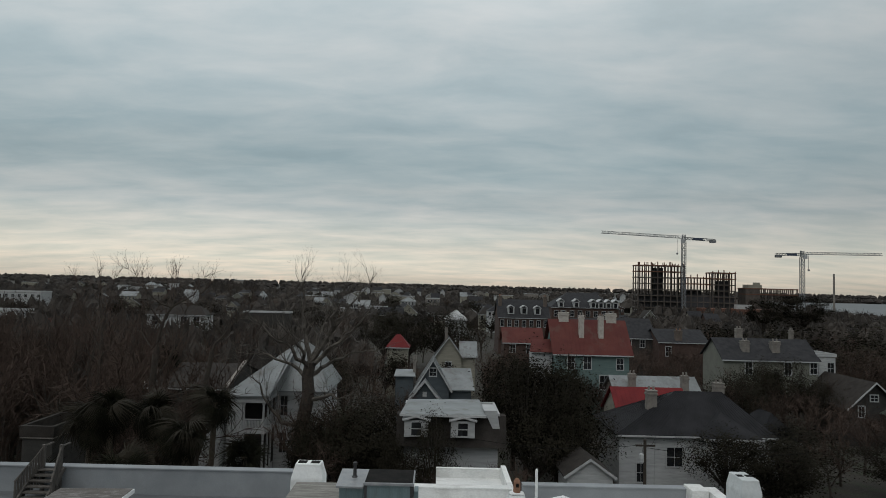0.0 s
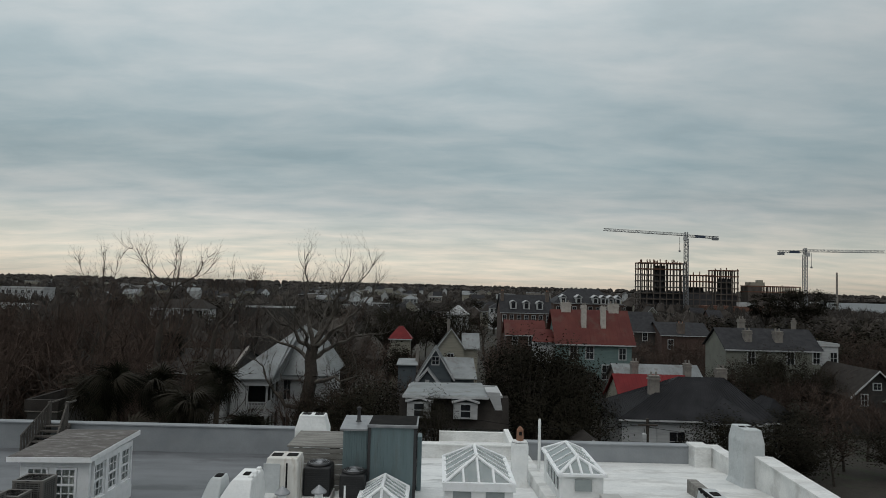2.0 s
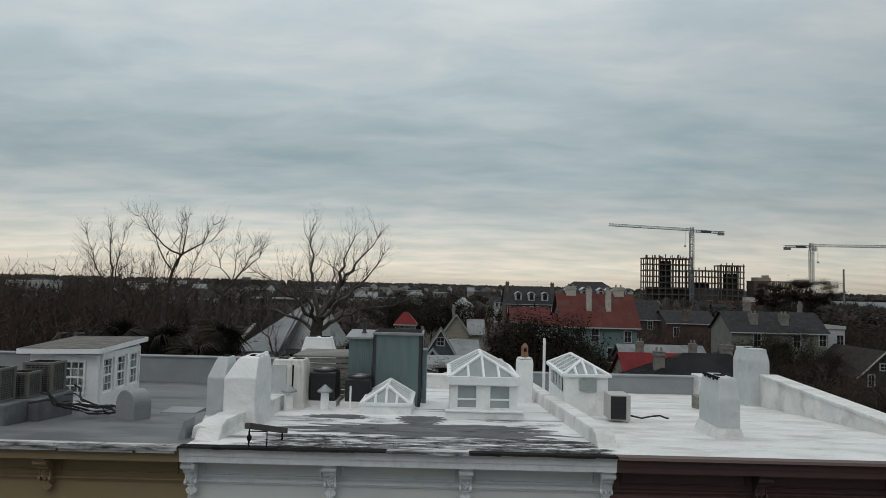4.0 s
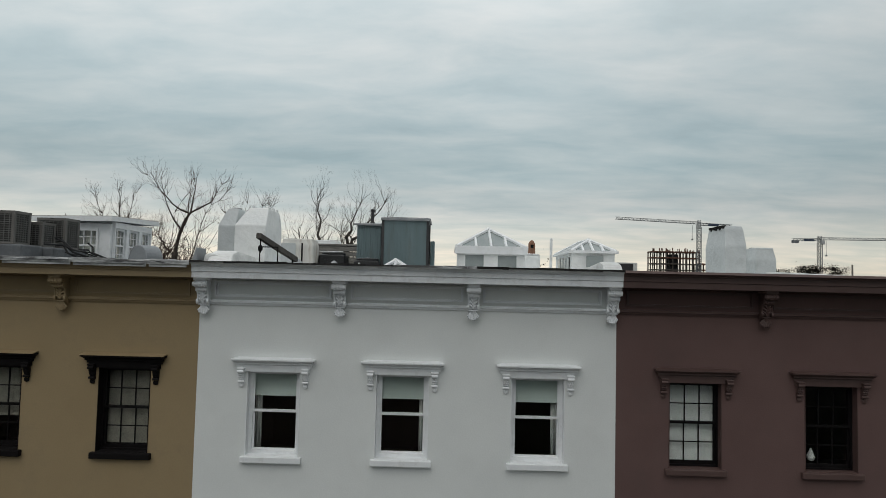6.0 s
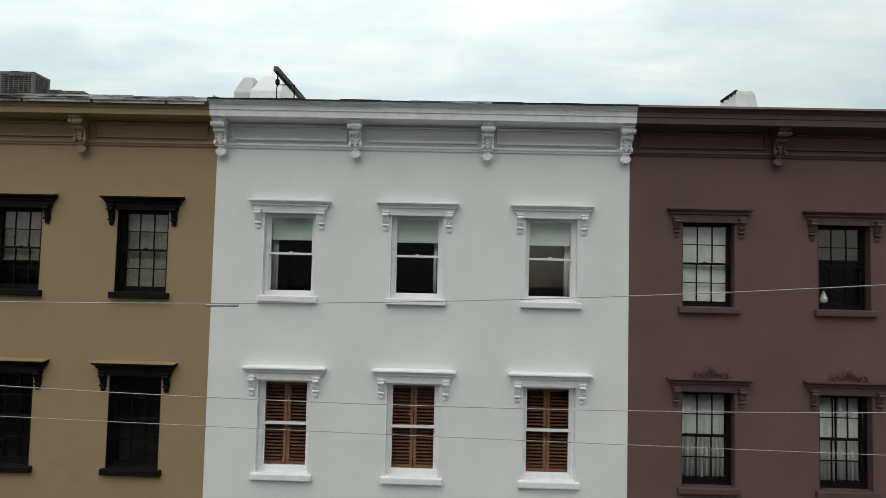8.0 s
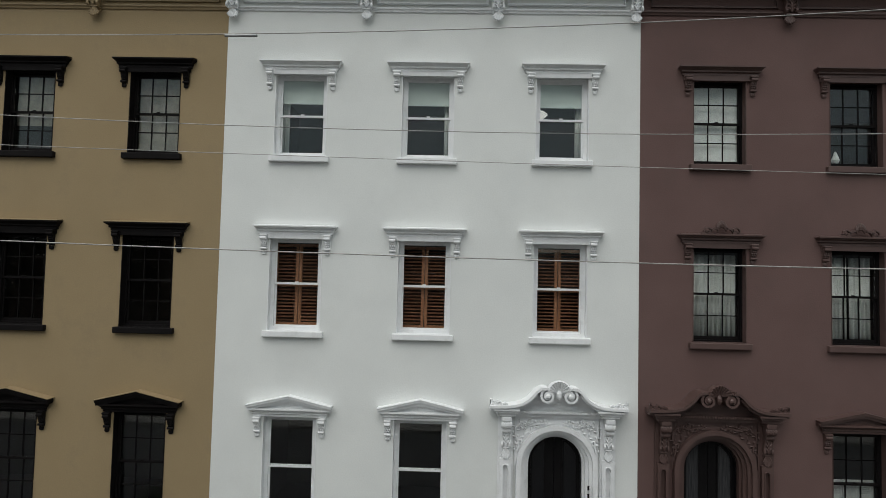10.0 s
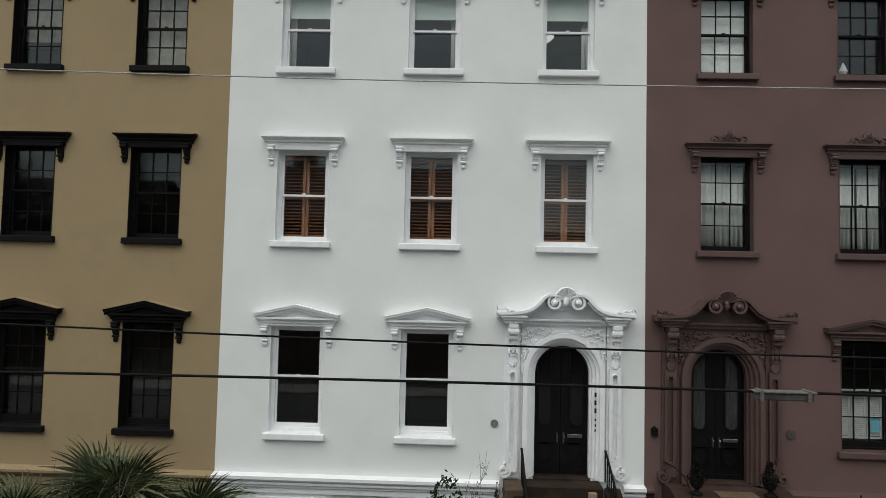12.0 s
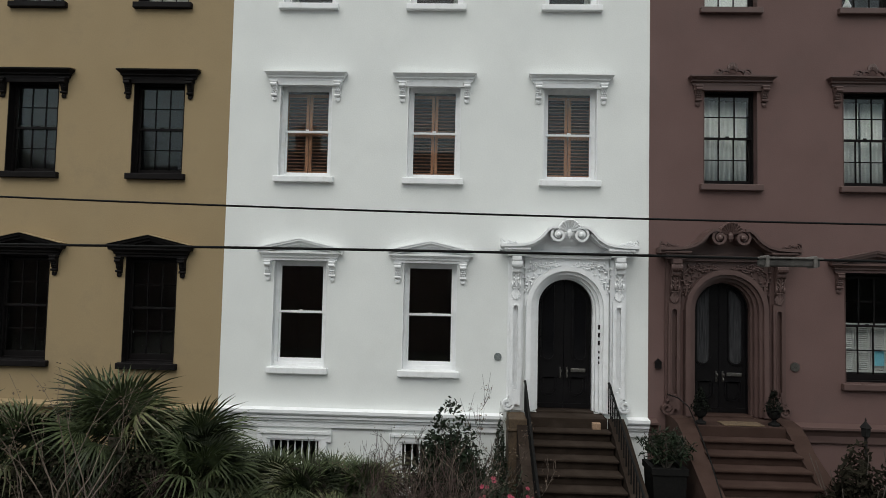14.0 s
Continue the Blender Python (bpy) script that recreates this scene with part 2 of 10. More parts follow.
# ---- materials ----
def surf(name, c1, c2, scale=3.0, rough=0.8, bump=0.15, bump_scale=40.0, metal=0.0, fine=0.25, stain=None, stain_scale=0.7, stain_amount=0.5, stretch=(1, 1, 1), stain_from=0.52, spec=0.5, per_object=0.0, bump_m=0.01, per_island=0.0):
    """Two tones over large patches and fine grain, relief, and stains with a shape of their own."""
    m = bpy.data.materials.new(name)
    m.use_nodes = True
    n, l = m.node_tree.nodes, m.node_tree.links
    b = n["Principled BSDF"]
    co = n.new("ShaderNodeTexCoord")
    mp = n.new("ShaderNodeMapping")
    mp.inputs["Scale"].default_value = stretch
    l.new(co.outputs["Object"], mp.inputs[0])
    big = n.new("ShaderNodeTexNoise")
    big.inputs["Scale"].default_value, big.inputs["Detail"].default_value = scale, 5
    l.new(mp.outputs[0], big.inputs["Vector"])
    grain = n.new("ShaderNodeTexNoise")
    grain.inputs["Scale"].default_value, grain.inputs["Detail"].default_value = bump_scale, 4
    l.new(mp.outputs[0], grain.inputs["Vector"])
    mr = n.new("ShaderNodeMapRange")
    mr.inputs["From Min"].default_value, mr.inputs["From Max"].default_value = 0.3, 0.7
    l.new(big.outputs["Fac"], mr.inputs["Value"])
    mix = n.new("ShaderNodeMix")
    mix.data_type = "RGBA"
    mix.inputs["A"].default_value, mix.inputs["B"].default_value = (*c1, 1), (*c2, 1)
    l.new(mr.outputs[0], mix.inputs["Factor"])
    out = mix.outputs["Result"]
    if fine:
        g = n.new("ShaderNodeMapRange")
        g.inputs["From Min"].default_value, g.inputs["From Max"].default_value = 0.25, 0.75
        g.inputs["To Min"].default_value, g.inputs["To Max"].default_value = 1 - fine, 1 + fine
        l.new(grain.outputs["Fac"], g.inputs["Value"])
        sc = n.new("ShaderNodeVectorMath")
        sc.operation = "SCALE"
        l.new(out, sc.inputs[0])
        l.new(g.outputs[0], sc.inputs["Scale"])
        out = sc.outputs[0]
    if per_object:
        info = n.new("ShaderNodeObjectInfo")
        g = n.new("ShaderNodeMapRange")
        g.inputs["To Min"].default_value, g.inputs["To Max"].default_value = 1 - per_object, 1 + per_object
        l.new(info.outputs["Random"], g.inputs["Value"])
        sc = n.new("ShaderNodeVectorMath")
        sc.operation = "SCALE"
        l.new(out, sc.inputs[0])
        l.new(g.outputs[0], sc.inputs["Scale"])
        out = sc.outputs[0]
    if per_island:
        info = n.new("ShaderNodeNewGeometry")
        g = n.new("ShaderNodeMapRange")
        g.inputs["To Min"].default_value, g.inputs["To Max"].default_value = 1 - per_island, 1 + per_island
        l.new(info.outputs["Random Per Island"], g.inputs["Value"])
        sc = n.new("ShaderNodeVectorMath")
        sc.operation = "SCALE"
        l.new(out, sc.inputs[0])
        l.new(g.outputs[0], sc.inputs["Scale"])
        out = sc.outputs[0]
    if stain:
        st = n.new("ShaderNodeTexNoise")
        st.inputs["Scale"].default_value, st.inputs["Detail"].default_value, st.inputs["Roughness"].default_value = stain_scale, 8, 0.65
        l.new(mp.outputs[0], st.inputs["Vector"])
        r = n.new("ShaderNodeMapRange")
        r.inputs["From Min"].default_value, r.inputs["From Max"].default_value = stain_from, stain_from + 0.12
        r.inputs["To Max"].default_value = stain_amount
        l.new(st.outputs["Fac"], r.inputs["Value"])
        mx = n.new("ShaderNodeMix")
        mx.data_type = "RGBA"
        l.new(r.outputs[0], mx.inputs["Factor"])
        l.new(out, mx.inputs["A"])
        mx.inputs["B"].default_value = (*stain, 1)
        out = mx.outputs["Result"]
    l.new(out, b.inputs["Base Color"])
    rr = n.new("ShaderNodeMapRange")
    rr.inputs["To Min"].default_value, rr.inputs["To Max"].default_value = max(0.03, rough - 0.1), min(1.0, rough + 0.1)
    l.new(grain.outputs["Fac"], rr.inputs["Value"])
    l.new(rr.outputs[0], b.inputs["Roughness"])
    b.inputs["Metallic"].default_value = metal
    b.inputs["Specular IOR Level"].default_value = spec
    if bump:
        bp = n.new("ShaderNodeBump")
        bp.inputs["Strength"].default_value, bp.inputs["Distance"].default_value = bump, bump_m
        l.new(grain.outputs["Fac"], bp.inputs["Height"])
        l.new(bp.outputs[0], b.inputs["Normal"])
    return m


def glass_mat(name, tint=(0.9, 0.95, 0.94)):
    m = bpy.data.materials.new(name)
    m.use_nodes = True
    b = m.node_tree.nodes["Principled BSDF"]
    b.inputs["Base Color"].default_value = (*tint, 1)
    b.inputs["Roughness"].default_value = 0.01
    b.inputs["Transmission Weight"].default_value = 1.0
    b.inputs["IOR"].default_value = 1.5
    return m


WHITE_STUCCO = surf("white_stucco", (0.70, 0.72, 0.71), (0.75, 0.77, 0.755), 0.9, 0.85, 0.25, 35, fine=0.03, stain=(0.60, 0.61, 0.59), stain_scale=0.6, stain_amount=0.18)
GOLD_STUCCO = surf("gold_stucco", (0.280, 0.207, 0.113), (0.313, 0.234, 0.130), 0.8, 0.85, 0.25, 35, fine=0.05, stain=(0.19, 0.145, 0.09), stain_scale=0.8, stain_amount=0.3)
BROWN_STUCCO = surf("brown_stucco", (0.108, 0.062, 0.056), (0.130, 0.077, 0.070), 0.9, 0.85, 0.25, 35, fine=0.05, stain=(0.09, 0.06, 0.055), stain_scale=0.8, stain_amount=0.3)
WHITE_TRIM = surf("white_trim_paint", (0.76, 0.78, 0.79), (0.82, 0.83, 0.84), 4, 0.5, 0.1, 60, fine=0.03, stain=(0.55, 0.55, 0.53), stain_scale=5, stain_amount=0.25)
GREY_TRIM = surf("grey_white_cornice_paint", (0.75, 0.775, 0.795), (0.82, 0.84, 0.855), 3, 0.55, 0.15, 50, fine=0.05, stain=(0.5, 0.5, 0.5), stain_scale=4, stain_amount=0.3)
GOLD_TRIM = surf("gold_cornice_paint", (0.255, 0.188, 0.103), (0.285, 0.212, 0.118), 3, 0.6, 0.12, 50, fine=0.05)
BROWN_TRIM = surf("brown_trim_paint", (0.074, 0.042, 0.037), (0.092, 0.054, 0.048), 3, 0.55, 0.12, 50, fine=0.05)
BLACK_TRIM = surf("black_trim_paint", (0.006, 0.005, 0.0052), (0.010, 0.0085, 0.0088), 5, 0.6, 0.1, 60, fine=0.1, spec=0.09)
BLACK_GLOSS = surf("black_door_paint", (0.005, 0.0045, 0.005), (0.008, 0.0075, 0.008), 5, 0.3, 0.03, 60, fine=0.1, spec=0.2)
DOOR_GLASS = surf("dark_door_glass", (0.004, 0.004, 0.005), (0.007, 0.007, 0.008), 3, 0.13, 0.0, spec=0.5)
# pale streaks in this colour stand in for sky mirrored in the panes
REFLECT_PANE = surf("door_glass_painted_reflection", (0.018, 0.018, 0.020), (0.05, 0.051, 0.054), 5, 0.16, 0.0, 30, fine=0.15, stretch=(8, 8, 0.6))
IRON = surf("black_iron", (0.005, 0.005, 0.005), (0.010, 0.0095, 0.009), 20, 0.7, 0.2, 80, fine=0.2, spec=0.12)
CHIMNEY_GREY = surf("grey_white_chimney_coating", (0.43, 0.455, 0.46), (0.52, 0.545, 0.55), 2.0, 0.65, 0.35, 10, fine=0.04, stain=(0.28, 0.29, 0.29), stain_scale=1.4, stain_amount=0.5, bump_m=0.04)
BRASS = surf("tarnished_metal", (0.22, 0.21, 0.195), (0.34, 0.325, 0.30), 20, 0.3, 0.05, 80, metal=1.0)
BROWNSTONE = surf("brownstone", (0.017, 0.0115, 0.0085), (0.030, 0.021, 0.0155), 2.0, 0.95, 0.4, 45, fine=0.25, stain=(0.046, 0.035, 0.028), stain_scale=1.6, stain_amount=0.55, spec=0.12)
CHEEK_TAN = surf("tan_stucco_block", (0.060, 0.042, 0.027), (0.095, 0.068, 0.045), 2.4, 0.9, 0.5, 40, fine=0.25, stain=(0.028, 0.022, 0.017), stain_scale=2.2, stain_amount=0.6, spec=0.2)
BROWNSTONE_PINK = surf("painted_brown_steps", (0.033, 0.0185, 0.0145), (0.050, 0.029, 0.023), 2.0, 0.9, 0.3, 45, fine=0.15, stain=(0.06, 0.037, 0.030), stain_scale=1.6, stain_amount=0.5, spec=0.15)
GLASS = glass_mat("window_glass")
FROST = surf("skylight_glass", (0.24, 0.275, 0.275), (0.32, 0.355, 0.355), 2, 0.22, 0.02, 30, fine=0.05, stain=(0.34, 0.34, 0.33), stain_scale=3, stain_amount=0.4)
# near-black rooms: the dimness behind the glass is put into these colours
ROOM = surf("shade_dark_plaster", (0.05, 0.05, 0.05), (0.07, 0.07, 0.07), 1, 0.9, 0.0)
ROOM_FLOOR = surf("shade_dark_boards", (0.02, 0.018, 0.017), (0.03, 0.027, 0.025), 2, 0.6, 0.1, 20, stretch=(1, 8, 1))
BLIND = surf("pale_green_blind", (0.60, 0.66, 0.62), (0.66, 0.72, 0.68), 2, 0.8, 0.05, 60, fine=0.03)
CREAM_SHADE = surf("dull_cream_window_shade", (0.22, 0.20, 0.17), (0.31, 0.285, 0.24), 6, 0.85, 0.2, 20, fine=0.1, stain=(0.15, 0.135, 0.115), stain_scale=2, stain_amount=0.5)
SHADE = surf("white_window_shade", (0.66, 0.66, 0.64), (0.78, 0.78, 0.76), 6, 0.8, 0.2, 20, fine=0.06)
NET_GREY = surf("dull_white_louvres", (0.40, 0.40, 0.39), (0.50, 0.50, 0.49), 5, 0.85, 0.1, 40, fine=0.08)
CABLE = surf("black_cable_sheath", (0.004, 0.004, 0.004), (0.008, 0.008, 0.008), 6, 0.8, 0.0, spec=0.1)
CURTAIN = surf("white_curtain", (0.62, 0.62, 0.60), (0.72, 0.72, 0.70), 4, 0.9, 0.1, 60, fine=0.05)
SLAT_WOOD = surf("dark_louvre_wood", (0.15, 0.060, 0.030), (0.22, 0.095, 0.050), 6, 0.5, 0.1, 50, fine=0.2, stretch=(1, 6, 6))
SHUTTER_WOOD = surf("orange_stained_wood", (0.235, 0.098, 0.047), (0.32, 0.137, 0.066), 6, 0.45, 0.1, 50, fine=0.2, stretch=(6, 6, 1))
def glow(name, colour, strength):
    m = surf(name, colour, colour, 4, 0.6, 0.0)
    b = m.node_tree.nodes["Principled BSDF"]
    b.inputs["Emission Color"].default_value = (*colour, 1)
    b.inputs["Emission Strength"].default_value = strength
    return m


LAMP_WHITE = glow("white_lamp_glass", (0.8, 0.8, 0.76), 0.35)
LAMP_WARM = glow("warm_lamp_shade", (0.9, 0.30, 0.10), 0.8)
PLAQUE = surf("grey_metal_plaque", (0.12, 0.14, 0.14), (0.2, 0.22, 0.22), 30, 0.5, 0.3, 60)
BLUE_PAPER = surf("blue_paper", (0.10, 0.33, 0.42), (0.14, 0.38, 0.47), 8, 0.8, 0.05)
ROOF_WHITE = surf("white_roof_coating", (0.62, 0.63, 0.63), (0.78, 0.79, 0.78), 0.9, 0.6, 0.35, 14, fine=0.12, stain=(0.06, 0.06, 0.065), stain_scale=0.8, stain_amount=0.85, stain_from=0.555, stretch=(0.35, 1.5, 1), bump_m=0.03)
ROOF_CLEAN = surf("white_roof_coating_clean", (0.60, 0.61, 0.60), (0.76, 0.76, 0.74), 1.2, 0.6, 0.3, 16, fine=0.10, stain=(0.34, 0.33, 0.31), stain_scale=0.9, stain_amount=0.45, stain_from=0.5, stretch=(0.6, 1.4, 1), bump_m=0.03)
ROOF_GREY = surf("grey_roof_coating", (0.105, 0.112, 0.12), (0.165, 0.173, 0.183), 0.9, 0.65, 0.3, 18, fine=0.10, stain=(0.06, 0.063, 0.067), stain_scale=0.6, stain_amount=0.7, stretch=(0.5, 1.2, 1), bump_m=0.02)
PARAPET_GREY = surf("grey_parapet_coating", (0.20, 0.215, 0.228), (0.27, 0.287, 0.30), 1.0, 0.7, 0.3, 18, fine=0.08, stain=(0.22, 0.23, 0.24), stain_scale=1.1, stain_amount=0.6)
CHIMNEY_WHITE = surf("white_chimney_coating", (0.68, 0.70, 0.70), (0.80, 0.81, 0.80), 2.0, 0.65, 0.35, 10, fine=0.04, stain=(0.50, 0.50, 0.48), stain_scale=1.4, stain_amount=0.5, bump_m=0.04)
RUSTY_WHITE = surf("rust_streaked_white", (0.52, 0.51, 0.48), (0.66, 0.65, 0.61), 1.4, 0.7, 0.3, 10, fine=0.05, stain=(0.26, 0.185, 0.12), stain_scale=1.3, stain_amount=0.6, stain_from=0.56, stretch=(2.6, 2.6, 0.3))
SHEET_BLUE = surf("blue_grey_metal_siding", (0.125, 0.178, 0.19), (0.165, 0.225, 0.235), 1.5, 0.5, 0.1, 20, metal=0.1, fine=0.06, stain=(0.11, 0.12, 0.12), stain_scale=2, stain_amount=0.4, stretch=(3, 3, 0.4))
SHEET_DARK = surf("dark_sheet_metal", (0.02, 0.02, 0.022), (0.04, 0.04, 0.042), 3, 0.6, 0.1, 30, fine=0.2)
COND_BEIGE = surf("beige_condenser_metal", (0.115, 0.108, 0.10), (0.15, 0.142, 0.13), 3, 0.55, 0.05, 60, fine=0.06, per_object=0.08)
COND_PALE = surf("pale_split_unit_metal", (0.36, 0.36, 0.34), (0.44, 0.44, 0.42), 3, 0.5, 0.05, 60, fine=0.06)
COND_DARK = surf("dark_condenser_coil", (0.025, 0.023, 0.022), (0.045, 0.042, 0.04), 12, 0.6, 0.6, 60, fine=0.3)
COND_BLACK = surf("black_condenser_metal", (0.008, 0.008, 0.009), (0.014, 0.014, 0.015), 4, 0.5, 0.3, 70, fine=0.2)
OLD_TIMBER = surf("weathered_timber", (0.14, 0.135, 0.12), (0.26, 0.25, 0.23), 2.0, 0.85, 0.5, 30, fine=0.3, stain=(0.08, 0.07, 0.06), stain_scale=2.5, stain_amount=0.6, stretch=(0.6, 4, 4))
DARK_TIMBER = surf("grey_stair_timber", (0.05, 0.045, 0.04), (0.10, 0.09, 0.08), 3.0, 0.85, 0.5, 30, fine=0.3, stretch=(4, 4, 0.7))
TAR = surf("roofing_tar", (0.010, 0.010, 0.010), (0.022, 0.021, 0.020), 4, 0.95, 0.5, 20, fine=0.3, spec=0.08)
ZINC = surf("dull_zinc", (0.22, 0.23, 0.24), (0.32, 0.33, 0.34), 3, 0.45, 0.1, 25, metal=0.4, fine=0.1)
WORN_TAR = surf("worn_tar", (0.02, 0.02, 0.021), (0.17, 0.172, 0.175), 5, 0.9, 0.5, 30, fine=0.4, spec=0.1)
TERRACOTTA = surf("terracotta", (0.20, 0.10, 0.06), (0.27, 0.14, 0.09), 5, 0.8, 0.2, 30, fine=0.15)
RUBBER = surf("black_rubber", (0.012, 0.012, 0.012), (0.02, 0.02, 0.02), 10, 0.7, 0.2, 60)
PALE_WIRE = surf("bare_aluminium_wire", (0.26, 0.255, 0.24), (0.36, 0.35, 0.33), 20, 0.55, 0.0, metal=0.3)
LICHEN_BOARD = surf("peeling_grey_flashing", (0.30, 0.31, 0.32), (0.60, 0.61, 0.60), 5, 0.7, 0.5, 25, fine=0.2, stain=(0.02, 0.02, 0.02), stain_scale=1.6, stain_amount=1.0, stain_from=0.44, stretch=(0.4, 2, 2))

# ---- ground, pavement and road ----
EARTH = surf("garden_earth", (0.022, 0.019, 0.015), (0.04, 0.034, 0.026), 1.5, 0.95, 0.8, 12, fine=0.4, stain=(0.03, 0.042, 0.018), stain_scale=0.35, stain_amount=0.8, bump_m=0.05)
ASPHALT = surf("asphalt", (0.045, 0.045, 0.047), (0.06, 0.06, 0.062), 0.8, 0.9, 0.5, 60, fine=0.25)
PAVING = surf("paving_slabs", (0.19, 0.18, 0.165), (0.25, 0.24, 0.22), 1.2, 0.9, 0.4, 40, fine=0.15)
bm = bmesh.new()
box(bm, -2600, 2600, -900, 2600, -1.0, -0.05)
solo("ground", bm, EARTH, "dark earth and winter grass under the town", "ground", kind="structure")
bm = bmesh.new()
box(bm, -60, 60, -18.0, -7.0, -0.045, 0.0)
solo("road", bm, ASPHALT, "worn grey asphalt street before the terrace", "road", kind="structure")
for name, y0, y1 in (("pavement_near", -6.85, -4.6), ("pavement_far", -20.5, -18.15)):
    slab = solo(name, made(box, -60, 60, y0, y1, -0.045, 0.08), PAVING, "concrete pavement beside the street", "pavement", kind="structure")
bm = bmesh.new()
soft_box(bm, -60, 60, -7.0, -6.852, -0.045, 0.1, 0.02)
solo("kerb", bm, PAVING, "pale stone kerb along the street", "kerb", kind="structure")


# ---- the terrace ----
def console(bm, cx, top, h, proj, w, y0=0.0, leaf=True):
    """A scroll bracket: an S in the side view, rolls at its head and foot, ribs and a leaf before it."""
    s = []
    for i in range(13):
        a = i / 12
        out = proj * (0.92 * (1 - a) ** 1.5 + 0.20 * math.sin(math.pi * a) ** 2 * (0.3 + a) + 0.10 * (1 - a))
        s.append((y0 - max(out, 0.12 * proj), top - 0.16 * h - 0.60 * h * a))
    prism(bm, [(y0 + 0.01, top - 0.10 * h), (y0 - proj * 1.02, top - 0.10 * h), *s, (y0 + 0.01, top - 0.80 * h)], "x", cx - w * 0.42, cx + w * 0.42)
    soft_box(bm, cx - w * 0.55, cx + w * 0.55, y0 - proj * 1.12, y0 + 0.01, top - 0.10 * h, top, 0.012 * h / 0.35)
    for dz, dy, r in ((0.20, 0.93, 0.105), (0.70, 0.42, 0.085)):
        tube(bm, (cx - w * 0.44, y0 - proj * dy, top - h * dz), (cx + w * 0.44, y0 - proj * dy, top - h * dz), r * h * 0.72, n=10)
    for i in (2, 4, 6, 8):
        y, z = s[i]
        for k in ((-0.26, 0.0, 0.26) if i % 4 else (-0.14, 0.14)):
            blob(bm, (cx + k * w, y - 0.002, z), w * 0.15, 0.014, h * 0.05, 6)
    if leaf:
        for k in range(-2, 3):
            a = k * 0.42
            blob(bm, (cx + math.sin(a) * w * 0.34, y0 - proj * 0.20, top - h * 0.90 + (1 - math.cos(a)) * h * 0.09), w * 0.12, proj * 0.16, h * 0.105, 6)


def slim_bracket(bm, cx, top, y0, kx, ky, kz):
    """The carved bracket drawn out or pressed flat."""
    t = bmesh.new()
    carved_bracket(t, 0.0, 0.0)
    for v in t.verts:
        v.co = (cx + v.co.x * kx, y0 + v.co.y * ky, top + v.co.z * kz)
    join(bm, t)


def carved_bracket(bm, cx, top):
    """A cornice bracket: cap, fluted roll, waist with a lesser roll, curling leaves and a hanging shell, all joined on one core."""
    prism(bm, [(0.01, top), (-0.33, top), (-0.33, top - 0.07), (-0.30, top - 0.15), (-0.23, top - 0.19), (-0.19, top - 0.24), (-0.155, top - 0.28), (-0.13, top - 0.36), (-0.12, top - 0.44), (-0.08, top - 0.47), (-0.06, top - 0.52), (0.01, top - 0.52)], "x", cx - 0.07, cx + 0.07)
    soft_box(bm, cx - 0.105, cx + 0.105, -0.35, 0.0, top - 0.062, top - 0.002, 0.008)
    for i in range(9):
        x = cx - 0.12 + 0.0267 * i
        q = 0.055 if i % 2 else 0.044
        tube(bm, (x, -0.295, top - 0.115), (x + 0.0267, -0.295, top - 0.115), q, n=10)
    for i in range(5):
        x = cx - 0.07 + 0.028 * i
        q = 0.040 if i % 2 else 0.032
        tube(bm, (x, -0.225, top - 0.205), (x + 0.028, -0.225, top - 0.205), q, n=10)
    for s in (-1, 1):
        tube(bm, (cx + s * 0.068, -0.20, top - 0.20), (cx + s * 0.098, -0.20, top - 0.20), 0.052, n=12)
        tube(bm, (cx + s * 0.068, -0.145, top - 0.415), (cx + s * 0.105, -0.145, top - 0.415), 0.045, n=12)
        line_tube(bm, [(cx + s * 0.085, -0.19, top - 0.24), (cx + s * 0.082, -0.165, top - 0.29), (cx + s * 0.085, -0.15, top - 0.35), (cx + s * 0.095, -0.15, top - 0.40)], 0.017, 6)
        for k in range(3):
            z = top - 0.265 - 0.058 * k
            y = -0.165 + 0.010 * k
            line_tube(bm, [(cx + s * 0.010, y - 0.004, z - 0.045), (cx + s * 0.032, y - 0.022, z - 0.005), (cx + s * 0.058, y - 0.006, z + 0.018), (cx + s * 0.066, y + 0.004, z + 0.002)], 0.016, 5)
    line_tube(bm, [(cx, -0.185, top - 0.24), (cx, -0.17, top - 0.34), (cx, -0.155, top - 0.44)], 0.015, 6)
    blob(bm, (cx, -0.165, top - 0.30), 0.024, 0.022, 0.045, 8)
    soft_box(bm, cx - 0.085, cx + 0.085, -0.145, 0.0, top - 0.475, top - 0.455, 0.006)
    for k in range(-3, 4):
        a = k * 0.40
        tip = (cx + 0.088 * math.sin(a), -0.115 + 0.015 * abs(k) / 3, top - 0.485 - 0.135 * math.cos(a * 0.8))
        tube(bm, (cx + 0.02 * math.sin(a), -0.105, top - 0.475), tip, 0.012, 0.022, 6)
        blob(bm, tip, 0.022, 0.024, 0.020, 6)
    tube(bm, (cx, -0.09, top - 0.47), (cx, -0.07, top - 0.60), 0.05, 0.04, 8)


CROWN = [(0.0, 0.0), (-0.05, 0.0), (-0.05, 0.035), (-0.085, 0.05), (-0.085, 0.075), (-0.135, 0.11), (-0.16, 0.118), (-0.16, 0.14), (0.0, 0.165)]


